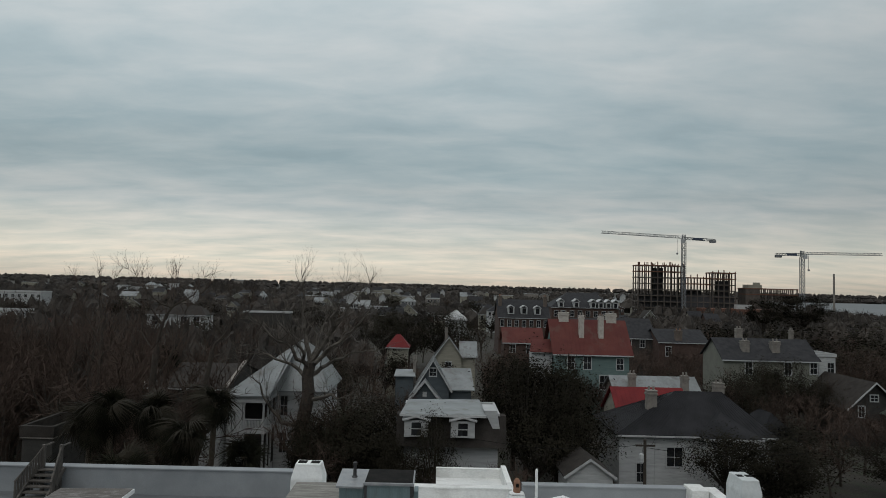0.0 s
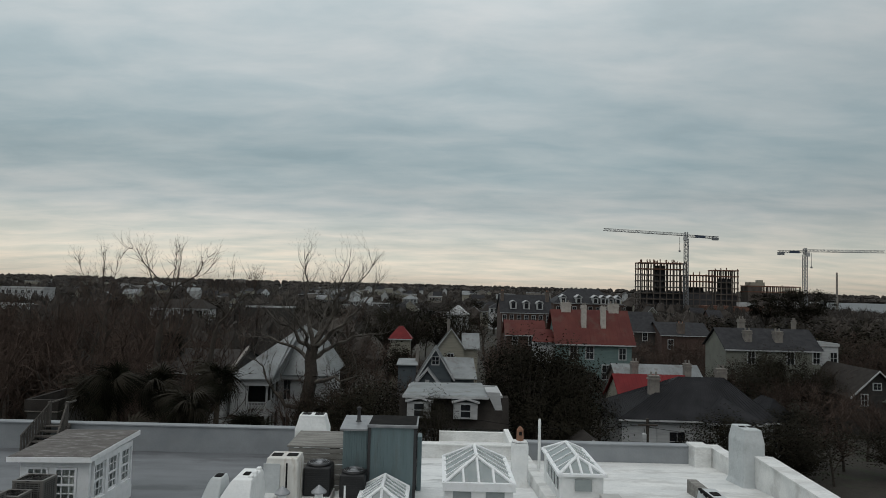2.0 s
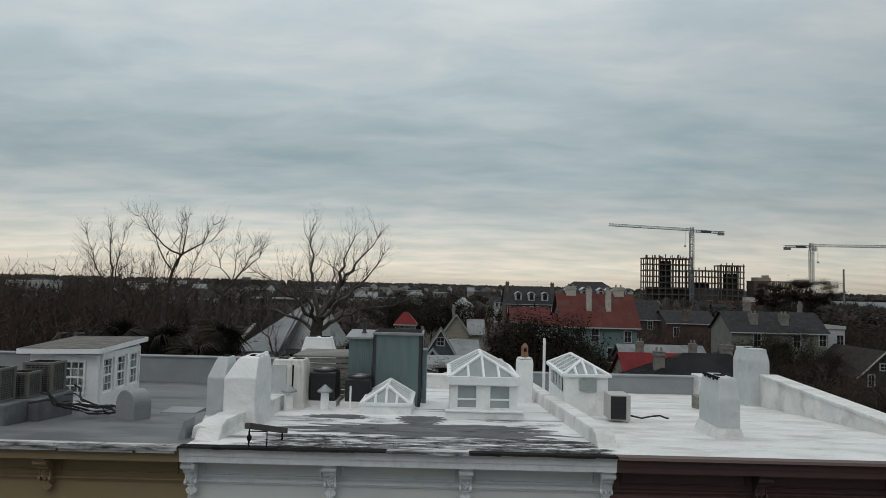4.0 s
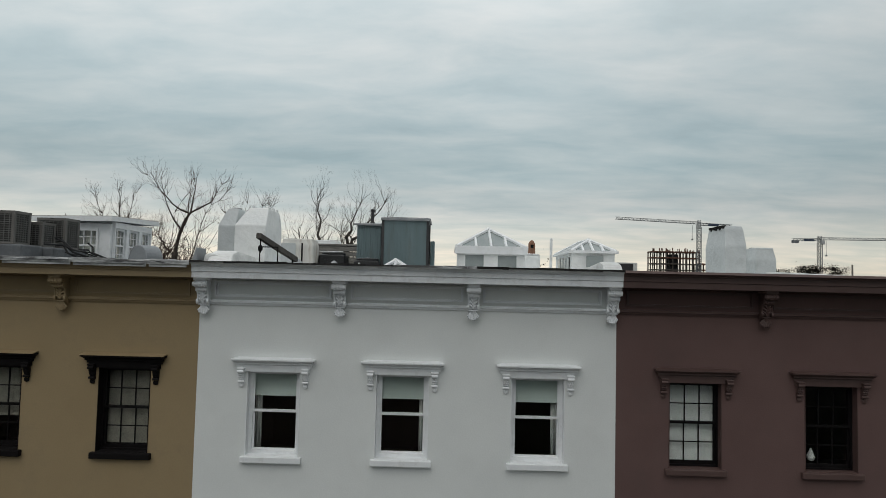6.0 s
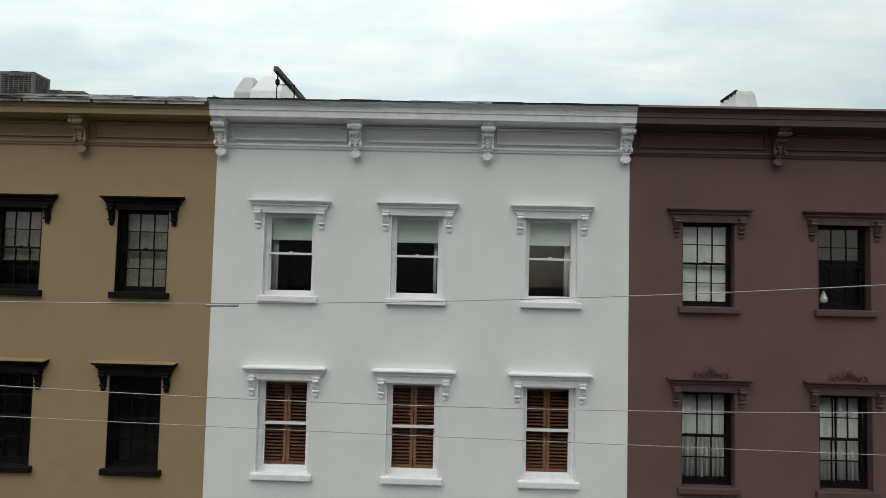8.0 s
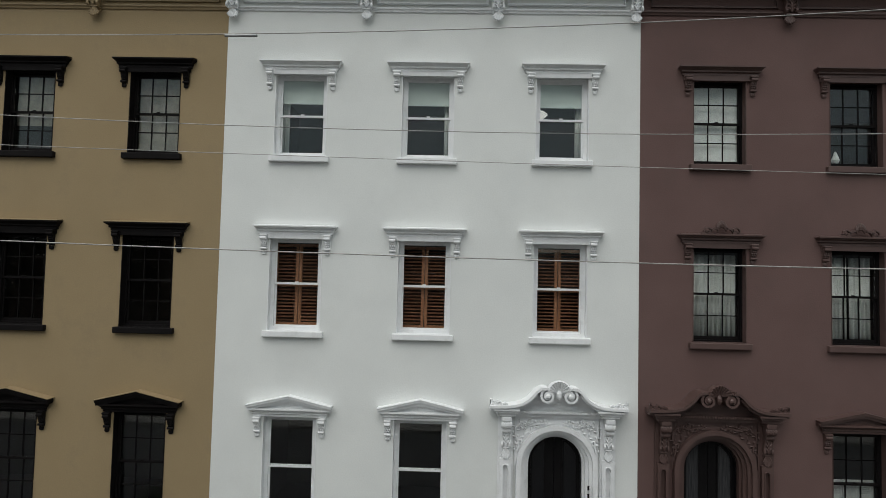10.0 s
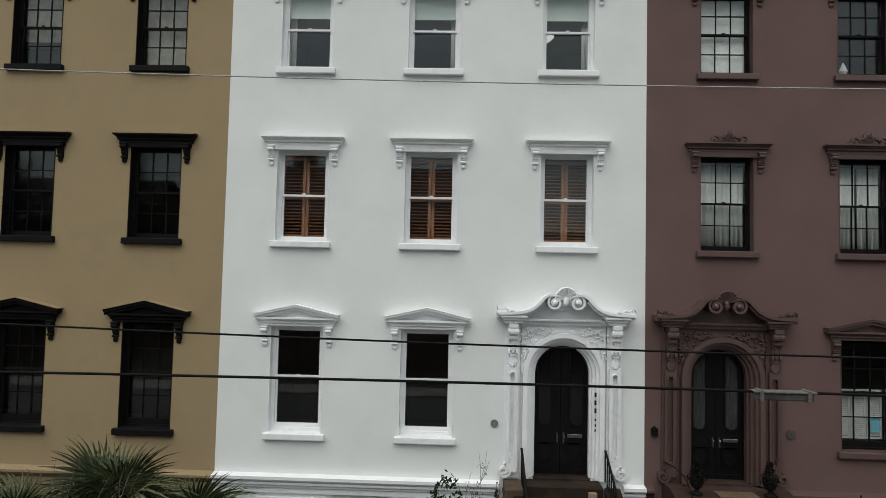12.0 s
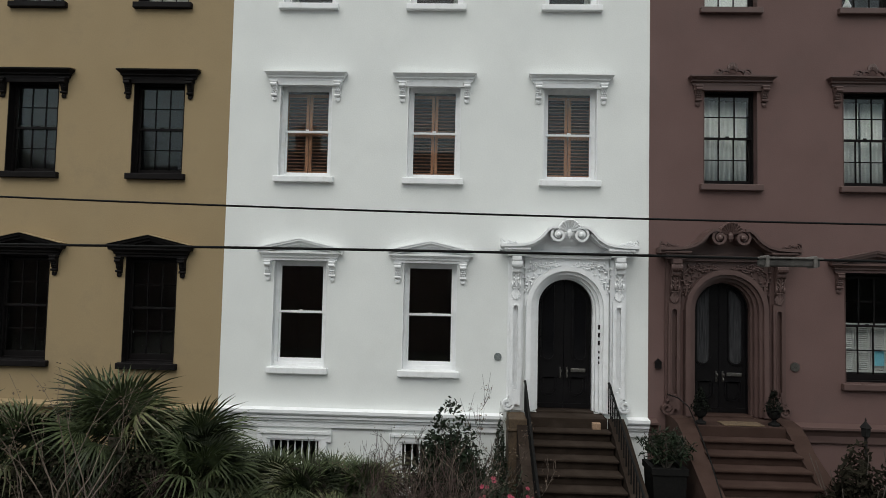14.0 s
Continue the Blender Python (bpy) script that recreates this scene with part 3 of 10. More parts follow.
def crown_mould(bm, cx, half, z, k=1.0):
    """A moulding that returns at its ends, each course a little wider than the one below."""
    rows = []
    for y, dz in CROWN:
        e = half - (0.16 + y) * 0.62 if y < 0 else half - 0.1
        rows.append((y * k, z + dz, e))
    rings = []
    for y, zz, e in rows:
        rings.append([bm.verts.new(p) for p in ((cx - e, 0.0, zz), (cx - e, y, zz), (cx + e, y, zz), (cx + e, 0.0, zz))])
    for a, b in zip(rings, rings[1:]):
        for i in range(3):
            bm.faces.new((a[i], a[i + 1], b[i + 1], b[i]))
    bmesh.ops.remove_doubles(bm, verts=bm.verts, dist=1e-5)


def pediment(bm, cx, half, z, rise):
    """Raking mouldings over a level one, with a sunk field between them."""
    for k, (th, y, dz) in enumerate(((0.035, -0.17, 0.012), (0.05, -0.135, -0.03))):
        ribbon(bm, [(cx - half, z + dz), (cx, z + rise + dz), (cx + half, z + dz)], th, y, 0.0)
    prism(bm, [(cx - half + 0.08, z - 0.02), (cx + half - 0.08, z - 0.02), (cx, z + rise - 0.03)], "y", -0.05, 0.0)
    ribbon(bm, [(cx - half * 0.55, z + 0.015), (cx, z + rise * 0.62), (cx + half * 0.55, z + 0.015)], 0.015, -0.07, -0.05)
    # sloping lead on the top
    top = [(cx - half - 0.01, z + 0.034), (cx, z + rise + 0.034), (cx + half + 0.01, z + 0.034)]
    ribbon(bm, top, 0.012, -0.18, 0.0)


def rect_frame(bm, x0, x1, z0, z1, t, y0, y1, foot=None):
    """A rectangular frame as one ring."""
    b = t if foot is None else foot
    out, ins = [(x0, z0), (x1, z0), (x1, z1), (x0, z1)], [(x0 + t, z0 + b), (x1 - t, z0 + b), (x1 - t, z1 - t), (x0 + t, z1 - t)]
    fo, fi, bo, bi = ([bm.verts.new((x, y, z)) for x, z in loop] for loop, y in ((out, y0), (ins, y0), (out, y1), (ins, y1)))
    for i in range(4):
        j = (i + 1) % 4
        for q in ((fo[i], fo[j], fi[j], fi[i]), (bo[j], bo[i], bi[i], bi[j]), (fo[j], fo[i], bo[i], bo[j]), (fi[i], fi[j], bi[j], bi[i])):
            bm.faces.new(q)


def sash_window(house, cx, sill, foot, head, trim, sash, hood, wide=0.36, frame=0.458, bars=(1, 1), top=None, label="", cap=None):
    """A sash window set back in its opening: foot and head bound its glass. Returns the window part."""
    mid = (foot + head) / 2
    win = part("window", made(rect_frame, cx - frame, cx + frame, sill + 0.10, head + 0.10, 0.012, -0.010, 0.21), trim, house, label)
    part("box_frame", made(rect_frame, cx - frame + 0.0125, cx + frame - 0.0125, sill + 0.1125, head + 0.0875, frame - 0.0125 - wide - 0.027, 0.135, 0.25), sash, win)
    bm = bmesh.new()
    soft_box(bm, cx - 0.52, cx + 0.52, -0.085, 0.20, sill, sill + 0.105, 0.012)
    part("sill", bm, trim, win)
    for name, z0, z1, y in (("upper_sash", mid - 0.02, head + 0.035, 0.150), ("lower_sash", sill + 0.114, mid + 0.02, 0.187)):
        bm = bmesh.new()
        rail = 0.035 if name == "upper_sash" else foot - 0.01 - z0
        rect_frame(bm, cx - wide - 0.035, cx + wide + 0.035, z0, z1, 0.035, y, y + 0.035, rail)
        g0, g1 = z0 + rail, z1 - 0.035
        cols, rows = bars
        for i in range(1, cols):
            x = cx - wide + 2 * wide * i / cols
            box(bm, x - 0.008, x + 0.008, y + 0.003, y + 0.032, g0, g1)
        for i in range(1, rows):
            z = g0 + (g1 - g0) * i / rows
            box(bm, cx - wide, cx + wide, y + 0.005, y + 0.030, z - 0.008, z + 0.008)
        part(name, bm, sash, win)
        pw, ph = 2 * wide / cols, (g1 - g0) / rows
        for i in range(cols):
            for j in range(rows):
                key = ("pane", round(pw, 3), round(ph, 3))
                p = piece("pane", key, lambda b: box(b, -pw / 2, pw / 2, -0.003, 0.003, -ph / 2, ph / 2), GLASS, win, (cx - wide + pw * (i + 0.5), y + 0.018, g0 + ph * (j + 0.5)))
                p.visible_shadow = False
    part("sash_lock", made(soft_box, cx - 0.03, cx + 0.03, 0.140, 0.152, mid + 0.012, mid + 0.035, 0.004), sash, win)
    for s in (-1, 1):
        bm = bmesh.new()
        console(bm, cx + s * 0.55, (top - 0.15 if top else head + 0.085), 0.35, 0.10, 0.118)
        part("bracket", bm, trim, win, smooth=False)
    bm = bmesh.new()
    z = top - 0.14 if top else head + 0.085
    if hood == "pediment":
        z = head + 0.09
        crown_mould(bm, cx, 0.69, z, 0.85)
        pediment(bm, cx, 0.715, z + 0.165, 0.165)
    else:
        box(bm, cx - 0.62, cx + 0.62, -0.045, 0.0, head + 0.06, z)
        crown_mould(bm, cx, 0.715, z + 0.0)
    part("hood", bm, trim, win)
    if cap:
        bm = bmesh.new()
        if hood == "pediment":
            zc = z + 0.165 + 0.03
            ribbon(bm, [(cx - 0.74, zc + 0.012), (cx, zc + 0.185), (cx + 0.74, zc + 0.012)], 0.012, -0.195, 0.0)
        else:
            prism(bm, [(-0.168, z + 0.141), (-0.168, z + 0.149), (-0.001, z + 0.176), (-0.001, z + 0.166)], "x", cx - 0.72, cx + 0.72)
        part("hood_cap", bm, cap, win, "ochre-painted top of the hood")
    return win


def crest(bm, cx, z, half=0.30):
    """A low carved ornament of scrolls and a shell."""
    for s in (-1, 1):
        spiral = [(cx + s * (half * 0.62 + 0.075 * (1 - t / 14) * math.cos(t * 0.75)), z + 0.085 + 0.085 * (1 - t / 14) * math.sin(t * 0.75)) for t in range(13)]
        ribbon(bm, spiral, 0.022, -0.12, -0.07)
        ribbon(bm, [(cx + s * half * (0.25 + 0.75 * t / 6), z + 0.14 - 0.12 * t / 6 + 0.02 * math.sin(t * 1.6)) for t in range(7)], 0.035, -0.12, -0.06)
    for k in range(-3, 4):
        a = k * 0.36
        blob(bm, (cx + math.sin(a) * 0.075, -0.09, z + 0.12 + math.cos(a) * 0.095), 0.026, 0.03, 0.07, 6)
    box(bm, cx - half, cx + half, -0.12, -0.05, z - 0.005, z + 0.02)


def slat_shutters(win, cx, z0, z1, wide, y=0.272):
    """Two stained louvre shutters that meet in the middle of the window."""
    for s in (-1, 1):
        bm = bmesh.new()
        xa, xb = sorted((cx + s * 0.006, cx + s * (wide + 0.02)))
        rect_frame(bm, xa, xb, z0, z1, 0.05, y, y + 0.035)
        box(bm, xa + 0.05, xb - 0.05, y, y + 0.035, (z0 + z1) / 2 - 0.03, (z0 + z1) / 2 + 0.03)
        part("shutter", bm, SHUTTER_WOOD, win, "orange-stained louvred shutter")
        bm = bmesh.new()
        n = int((z1 - z0) / 0.062)
        for i in range(n):
            z = z0 + 0.06 + (z1 - z0 - 0.12) * (i + 0.5) / n
            prism(bm, [(y - 0.002, z - 0.010), (y + 0.004, z - 0.016), (y + 0.042, z + 0.004), (y + 0.036, z + 0.010)], "x", xa + 0.05, xb - 0.05)
        part("slats", bm, SLAT_WOOD, win, kind="stuff")


def hanging(bm, x0, x1, z0, z1, y, folds, deep=0.03):
    """A gathered cloth of some thickness."""
    n = folds * 6
    rows = []
    for i in range(n + 1):
        x = x0 + (x1 - x0) * i / n
        yy = y + deep * math.sin(i / 6 * 2 * math.pi) + deep * 0.4 * math.sin(i * 0.37)
        rows.append([bm.verts.new(p) for p in ((x, yy, z0), (x, yy, z1), (x, yy + 0.012, z1), (x, yy + 0.012, z0))])
    for a, b in zip(rows, rows[1:]):
        for i in range(4):
            bm.faces.new((a[i], b[i], b[(i + 1) % 4], a[(i + 1) % 4]))
    bm.faces.new(rows[0])
    bm.faces.new(rows[-1][::-1])


def cloth(win, name, x0, x1, z0, z1, y=0.24, folds=3, label="", material=None):
    return part(name, made(hanging, x0, x1, z0, z1, y, folds), material or CURTAIN, win, label, smooth=True)


def flat_shade(win, name, cx, wide, z0, z1, y, material, label=""):
    bm = bmesh.new()
    n = 6
    for i in range(n):
        xa, xb = cx - wide + 2 * wide * i / n, cx - wide + 2 * wide * (i + 1) / n
        yy = y + 0.004 * math.sin(i * 1.9)
        box(bm, xa, xb, yy, yy + 0.006, z0, z1)
    tube(bm, (cx - wide, y + 0.004, z0), (cx + wide, y + 0.004, z0), 0.009, n=6)
    part(name, bm, material, win, label)


ROWS_OF = {"a": (2.52, 2.77, 4.34), "b": (5.77, 5.98, 7.395), "c": (8.79, 9.0, 10.27)}  # sill, glass foot, glass head
TOPS = {"a": None, "b": 7.675, "c": 10.55}


def house_shell(house, x0, x1, stucco, holes, coping):
    """Front wall with its openings, side and rear walls, floors and ceilings of the rooms behind the glass."""
    part("front_wall", made(wall, x0, x1, -0.05, 12.0, 0.0, 0.3, holes), stucco, house)
    part("rear_wall", made(box, x0, x1, 11.7, 12.0, -0.05, 11.2), stucco, house)
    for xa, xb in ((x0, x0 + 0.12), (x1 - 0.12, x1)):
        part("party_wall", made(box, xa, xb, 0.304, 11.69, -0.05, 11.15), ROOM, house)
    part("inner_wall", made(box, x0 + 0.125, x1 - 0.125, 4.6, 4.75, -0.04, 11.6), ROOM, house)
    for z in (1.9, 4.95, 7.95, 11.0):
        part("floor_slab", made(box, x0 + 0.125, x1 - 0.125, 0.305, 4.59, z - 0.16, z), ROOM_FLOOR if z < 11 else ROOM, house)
    # the flat roof falls gently to the rear
    bm = bmesh.new()
    prism(bm, [(-0.46, 12.19), (-0.25, 12.15), (0.5, 12.125), (12.0, 11.235), (12.0, 11.205), (0.0, 12.01), (-0.001, 12.10), (-0.22, 12.14), (-0.46, 12.181)], "x", x0, x1)
    return part("roof_deck", bm, coping, house)


def cornice(house, x0, x1, trim, wall_mat, brackets, seed, dark=0):
    """A deep cornice: crown, soffit, bed mould, panelled frieze, string and scroll brackets."""
    bm = bmesh.new()
    prism(bm, [(-0.001, 11.895), (-0.05, 11.90), (-0.07, 11.915), (-0.42, 11.925), (-0.43, 11.92), (-0.43, 12.02), (-0.448, 12.026), (-0.448, 12.105), (-0.462, 12.11), (-0.472, 12.135), (-0.505, 12.163), (-0.53, 12.168), (-0.53, 12.184), (-0.47, 12.184), (-0.22, 12.12), (-0.001, 12.09)], "x", x0, x1)
    part("crown", bm, trim, house)
    bm = bmesh.new()
    prism(bm, [(-0.001, 11.46), (-0.025, 11.46), (-0.035, 11.485), (-0.06, 11.505), (-0.06, 11.53), (-0.02, 11.545), (-0.001, 11.545)], "x", x0, x1)
    part("string_mould", bm, trim, house)
    for b in brackets:
        bm = bmesh.new()
        carved_bracket(bm, b, 11.93)
        part("cornice_bracket", bm, trim, house)
    edges = [x0 if x0 > -9 else -8.2, *brackets, x1]
    edges = sorted(set(edges))
    for a, b in zip(edges, edges[1:]):
        if b - a < 0.7:
            continue
        bm = bmesh.new()
        xa, xb = a + 0.17, b - 0.17
        k = 1.0 if dark == 1 else 0.6
        rect_frame(bm, xa, xb, 11.60, 11.862, 0.020, -0.070 * k, 0.0)
        rect_frame(bm, xa + 0.012, xb - 0.012, 11.613, 11.849, 0.016, -0.012, 0.0)
        rect_frame(bm, xa + 0.028, xb - 0.028, 11.629, 11.833, 0.012, -0.040 * k, 0.0)
        part("frieze_panel", bm, trim, house)
    # ragged felt and flashing along the roof's front edge
    rnd = random.Random(seed)
    if dark == 0:
        x = x0
        while x < x1 - 0.01:
            w = min(rnd.uniform(0.9, 2.6), x1 - x)
            lap = rnd.uniform(0.0, 0.008)
            part("edge_board", made(prism, [(-0.552 - lap, 12.135 - lap), (-0.534, 12.135 - lap), (-0.534, 12.19), (-0.548 - lap, 12.19)], "x", x + 0.002, x + w - 0.002), LICHEN_BOARD, house, "peeling grey edge board")
            part("edge_board", made(prism, [(-0.532, 12.088 - lap), (-0.512, 12.088 - lap), (-0.512, 12.134), (-0.532, 12.134)], "x", x + 0.004, x + w - 0.05), LICHEN_BOARD, house, "peeling grey edge board")
            x += w
    x = x0
    while x < x1 - 0.01:
        w = x1 - x if dark == 2 else min(rnd.uniform(0.08, 0.55), x1 - x)
        black = dark == 2 or dark == 1 and (x < -0.4 or x > 1.6 or rnd.random() < 0.35)
        lift, hang = (0.0, 0.02) if dark == 2 else (rnd.uniform(-0.004, 0.012), rnd.uniform(0.002, 0.014))
        bm = bmesh.new()
        prism(bm, [(-0.555 - rnd.uniform(0, 0.02), 12.18 - hang), (-0.54, 12.201 + lift), (-0.3, 12.185), (-0.3, 12.165), (-0.53, 12.182)], "x", x + 0.002, x + w - 0.002)
        if black:
            part("edge_felt", bm, BROWN_TRIM if dark == 2 else TAR, house, "dark ragged roof-edge felt")
        else:
            part("edge_flashing", bm, LICHEN_BOARD, house, "peeling grey roof-edge flashing")
        x += w


XW, XB, XE, XG = -3.5, 3.70, 10.75, -17.0

# the white house
white_house = thing("row_house", (0.1, 0, 0), "three-storey white stucco row house with bracketed cornice", "house", "terrace of row houses")
COLS_W = (-2.17, 0.05, 2.37)
holes = []
for key in "abc":
    sill, foot, head = ROWS_OF[key]
    for cx in COLS_W[:2] if key == "a" else COLS_W:
        holes.append((cx - 0.456, cx + 0.456, sill + 0.102, head + 0.098))
holes.append((1.72, 2.88, 2.0, 4.32))
for cx in (-2.17, 0.05):
    holes.append((cx - 0.43, cx + 0.43, 0.95, 1.44))
house_shell(white_house, XW, XB, WHITE_STUCCO, holes, ROOF_WHITE)
cornice(white_house, XW, XB, GREY_TRIM, WHITE_STUCCO, (-3.40, -1.05, 1.23, 3.60), 3, 1)
for key in "abc":
    sill, foot, head = ROWS_OF[key]
    for i, cx in enumerate(COLS_W):
        if key == "a" and i == 2:
            continue
        w = sash_window(white_house, cx, sill, foot, head, WHITE_TRIM, WHITE_TRIM, "pediment" if key == "a" else "crown", top=TOPS[key])
        if key == "c":
            flat_shade(w, "roller_blind", cx, 0.40, 9.885, 10.32, 0.25, BLIND, "pale green roller blind half drawn")
            x = cx - 0.40 if i == 0 else cx + 0.28
            cloth(w, "curtain", x, x + 0.12, 8.95, 9.95, 0.37, 2)
        if key == "c" and i == 2:
            lamp = part("ceiling_lamp", made(lathe, (cx - 0.30, 1.6, 10.05), [(0.20, 0.0), (0.26, 0.06), (0.20, 0.11), (0.03, 0.13)], 16), LAMP_WHITE, w, "shallow white ceiling lamp inside the room")
            part("wall_lamp", made(lathe, (cx - 0.42, 2.2, 9.22), [(0.03, 0.0), (0.10, 0.10), (0.09, 0.11), (0.02, 0.03)], 12), LAMP_WARM, w, "small warm wall lamp inside the room")
        if key == "b":
            slat_shutters(w, cx, 5.96, 7.38, 0.40)
# plinth: string course and barred cellar windows
bm = bmesh.new()
prism(bm, [(-0.001, 1.64), (-0.05, 1.64), (-0.05, 1.735), (-0.08, 1.745), (-0.08, 1.785), (-0.115, 1.795), (-0.115, 1.84), (-0.14, 1.855), (-0.16, 1.885), (-0.16, 1.935), (-0.001, 1.955)], "x", XW, 1.30)
prism(bm, [(-0.001, 1.64), (-0.05, 1.64), (-0.05, 1.735), (-0.08, 1.745), (-0.08, 1.785), (-0.115, 1.795), (-0.115, 1.84), (-0.14, 1.855), (-0.16, 1.885), (-0.16, 1.935), (-0.001, 1.955)], "x", 3.34, XB)
part("plinth_course", bm, WHITE_TRIM, white_house)
for cx in (-2.17, 0.05):
    bm = bmesh.new()
    rect_frame(bm, cx - 0.55, cx + 0.55, 0.85, 1.53, 0.09, -0.05, 0.06)
    rect_frame(bm, cx - 0.46, cx + 0.46, 0.90, 1.46, 0.05, -0.025, 0.10)
    box(bm, cx - 0.62, cx + 0.62, -0.08, 0.0, 1.53, 1.57)
    for s in (-1, 1):
        box(bm, cx + s * 0.585 - 0.035, cx + s * 0.585 + 0.035, -0.06, 0.0, 1.40, 1.53)
    cw = part("cellar_window", bm, WHITE_TRIM, white_house)
    for i in range(7):
        x = cx - 0.36 + 0.12 * i
        part("bar", made(tube, (x, 0.04, 0.9), (x, 0.04, 1.45), 0.014, n=6), WHITE_TRIM, cw)


def arch_line(cx, r, spring, foot, n=16):
    return [(cx - r, foot), *((cx - r * math.cos(math.pi * i / n), spring + r * math.sin(math.pi * i / n)) for i in range(n + 1)), (cx + r, foot)]


def spandrel(bm, x0, x1, z0, z1, cx, r, spring, y0, y1, n=20):
    """A plate with an arched opening in it."""
    outer, inner = [], []
    for i in range(n + 1):
        a = math.pi * i / n
        inner.append((cx - r * math.cos(a), spring + r * math.sin(a)))
        t = i / n
        outer.append((x0, spring + (z1 - spring) * t * 4) if t < 0.25 else (x1, spring + (z1 - spring) * (1 - t) * 4) if t > 0.75 else (x0 + (x1 - x0) * (t - 0.25) * 2, z1))
    for y, flip in ((y0, False), (y1, True)):
        vo, vi = [bm.verts.new((x, y, z)) for x, z in outer], [bm.verts.new((x, y, z)) for x, z in inner]
        for i in range(n):
            f = (vo[i], vo[i + 1], vi[i + 1], vi[i])
            bm.faces.new(f[::-1] if flip else f)
    ribbon(bm, inner, 0.004, y0, y1)


def volute(cx, z, r, s, turns=1.6, n=26):
    return [(cx + s * r * (1 - 0.78 * i / n) * math.cos(turns * 2 * math.pi * i / n + math.pi / 2), z + r * (1 - 0.78 * i / n) * math.sin(turns * 2 * math.pi * i / n + math.pi / 2)) for i in range(n + 1)]


def door_case(house, cx, trim, inner, leafed, label, pane):
    """An arched doorway with stepped mouldings, pilasters on scroll feet, consoles and a broken scroll pediment with a shell."""
    case = part("doorcase", made(spandrel, cx - 0.70, cx + 0.70, 2.0, 4.56, cx, 0.60, 3.74, -0.03, 0.04), trim, house, label)
    for k, (r, th, y) in enumerate(((0.655, 0.08, -0.13), (0.59, 0.06, -0.075), (0.535, 0.05, -0.005), (0.495, 0.04, 0.07))):
        bm = bmesh.new()
        ribbon(bm, arch_line(cx, r - 0.02, 3.75, 2.02), th, y, 0.18)
        part("architrave", bm, trim, case)
    for s in (-1, 1):
        px = cx + s * 0.85
        bm = bmesh.new()
        box(bm, px - 0.13, px + 0.13, -0.04, 0.0, 2.02, 4.56)
        for d in (-1, 1):
            box(bm, *sorted((px + d * 0.042, px + d * 0.095)), -0.10, -0.03, 2.12, 3.86)
        box(bm, px - 0.05, px + 0.05, -0.098, -0.03, 2.13, 2.36)
        box(bm, px - 0.05, px + 0.05, -0.098, -0.03, 3.76, 3.85)
        ribbon(bm, [(px - 0.046, 2.35), *((px + 0.046 * math.cos(math.pi * (1 - i / 8)), 3.72 + 0.046 * math.sin(math.pi * i / 8)) for i in range(9)), (px + 0.046, 2.35)], 0.016, -0.112, -0.06)
        part("pilaster", bm, trim, case)
        bm = bmesh.new()
        slim_bracket(bm, px, 4.575, -0.03, 0.74, 0.66, 1.14)
        part("console", bm, trim, case)
        bm = bmesh.new()
        vx, vz = cx + s * 0.96, 2.13
        ribbon(bm, volute(vx, vz, 0.11, s), 0.035, -0.11, -0.01)
        ribbon(bm, [(vx + s * 0.0, vz + 0.11), (vx - s * 0.06, vz + 0.16), (vx - s * 0.075, vz + 0.30)], 0.04, -0.11, -0.01)
        prism(bm, [(vx + 0.085 * math.cos(a * 0.524), vz + 0.085 * math.sin(a * 0.524)) for a in range(12)], "y", -0.07, -0.01)
        part("scroll_foot", bm, trim, case)
        # cornice block over the console, then the swan neck
        bm = bmesh.new()
        soft_box(bm, px - 0.15, px + 0.15, -0.23, 0.0, 4.58, 4.63, 0.008)
        soft_box(bm, px - 0.18, px + 0.18, -0.27, 0.0, 4.63, 4.675, 0.008)
        soft_box(bm, px - 0.215, px + 0.215, -0.31, 0.0, 4.675, 4.71, 0.008)
        part("capital", bm, trim, case)
        neck = [(cx + s * x, z) for x, z in ((1.13, 4.745), (1.0, 4.745), (0.86, 4.75), (0.72, 4.765), (0.60, 4.80), (0.50, 4.86), (0.42, 4.94), (0.36, 5.01), (0.29, 5.055), (0.22, 5.06))]
        bm = bmesh.new()
        ribbon(bm, neck, 0.045, -0.33, 0.0)
        ribbon(bm, [(x, z - 0.045) for x, z in neck[:-2]], 0.05, -0.27, 0.0)
        ribbon(bm, volute(cx + s * 0.185, 4.935, 0.125, -s), 0.04, -0.31, -0.02)
        blob(bm, (cx + s * 0.185, -0.29, 4.935), 0.05, 0.06, 0.05, 8)
        prism(bm, [(cx + s * 0.185 + 0.10 * math.cos(a * 0.524), 4.935 + 0.10 * math.sin(a * 0.524)) for a in range(12)], "y", -0.22, 0.0)
        part("swan_neck", bm, trim, case)
        bm = bmesh.new()
        for i, (x, q) in enumerate(((1.085, 0.050), (1.015, 0.042), (0.95, 0.034), (0.895, 0.027), (0.85, 0.021))):
            ribbon(bm, volute(cx + s * x, 4.764 + q, q, s if i % 2 else -s, 1.3, 16), 0.013, -0.27, -0.22)
            blob(bm, (cx + s * x, -0.245, 4.764 + q), q * 0.3, 0.022, q * 0.3, 6)
        ribbon(bm, [(cx + s * 1.125, 4.76), (cx + s * 1.13, 4.81), (cx + s * 1.12, 4.865)], 0.013, -0.27, -0.22)
        ribbon(bm, [(cx + s * 1.12, 4.769), (cx + s * 0.84, 4.772)], 0.014, -0.27, -0.22)
        part("carving", bm, trim, case)
        # leaf scrolls beside the arch
        bm = bmesh.new()
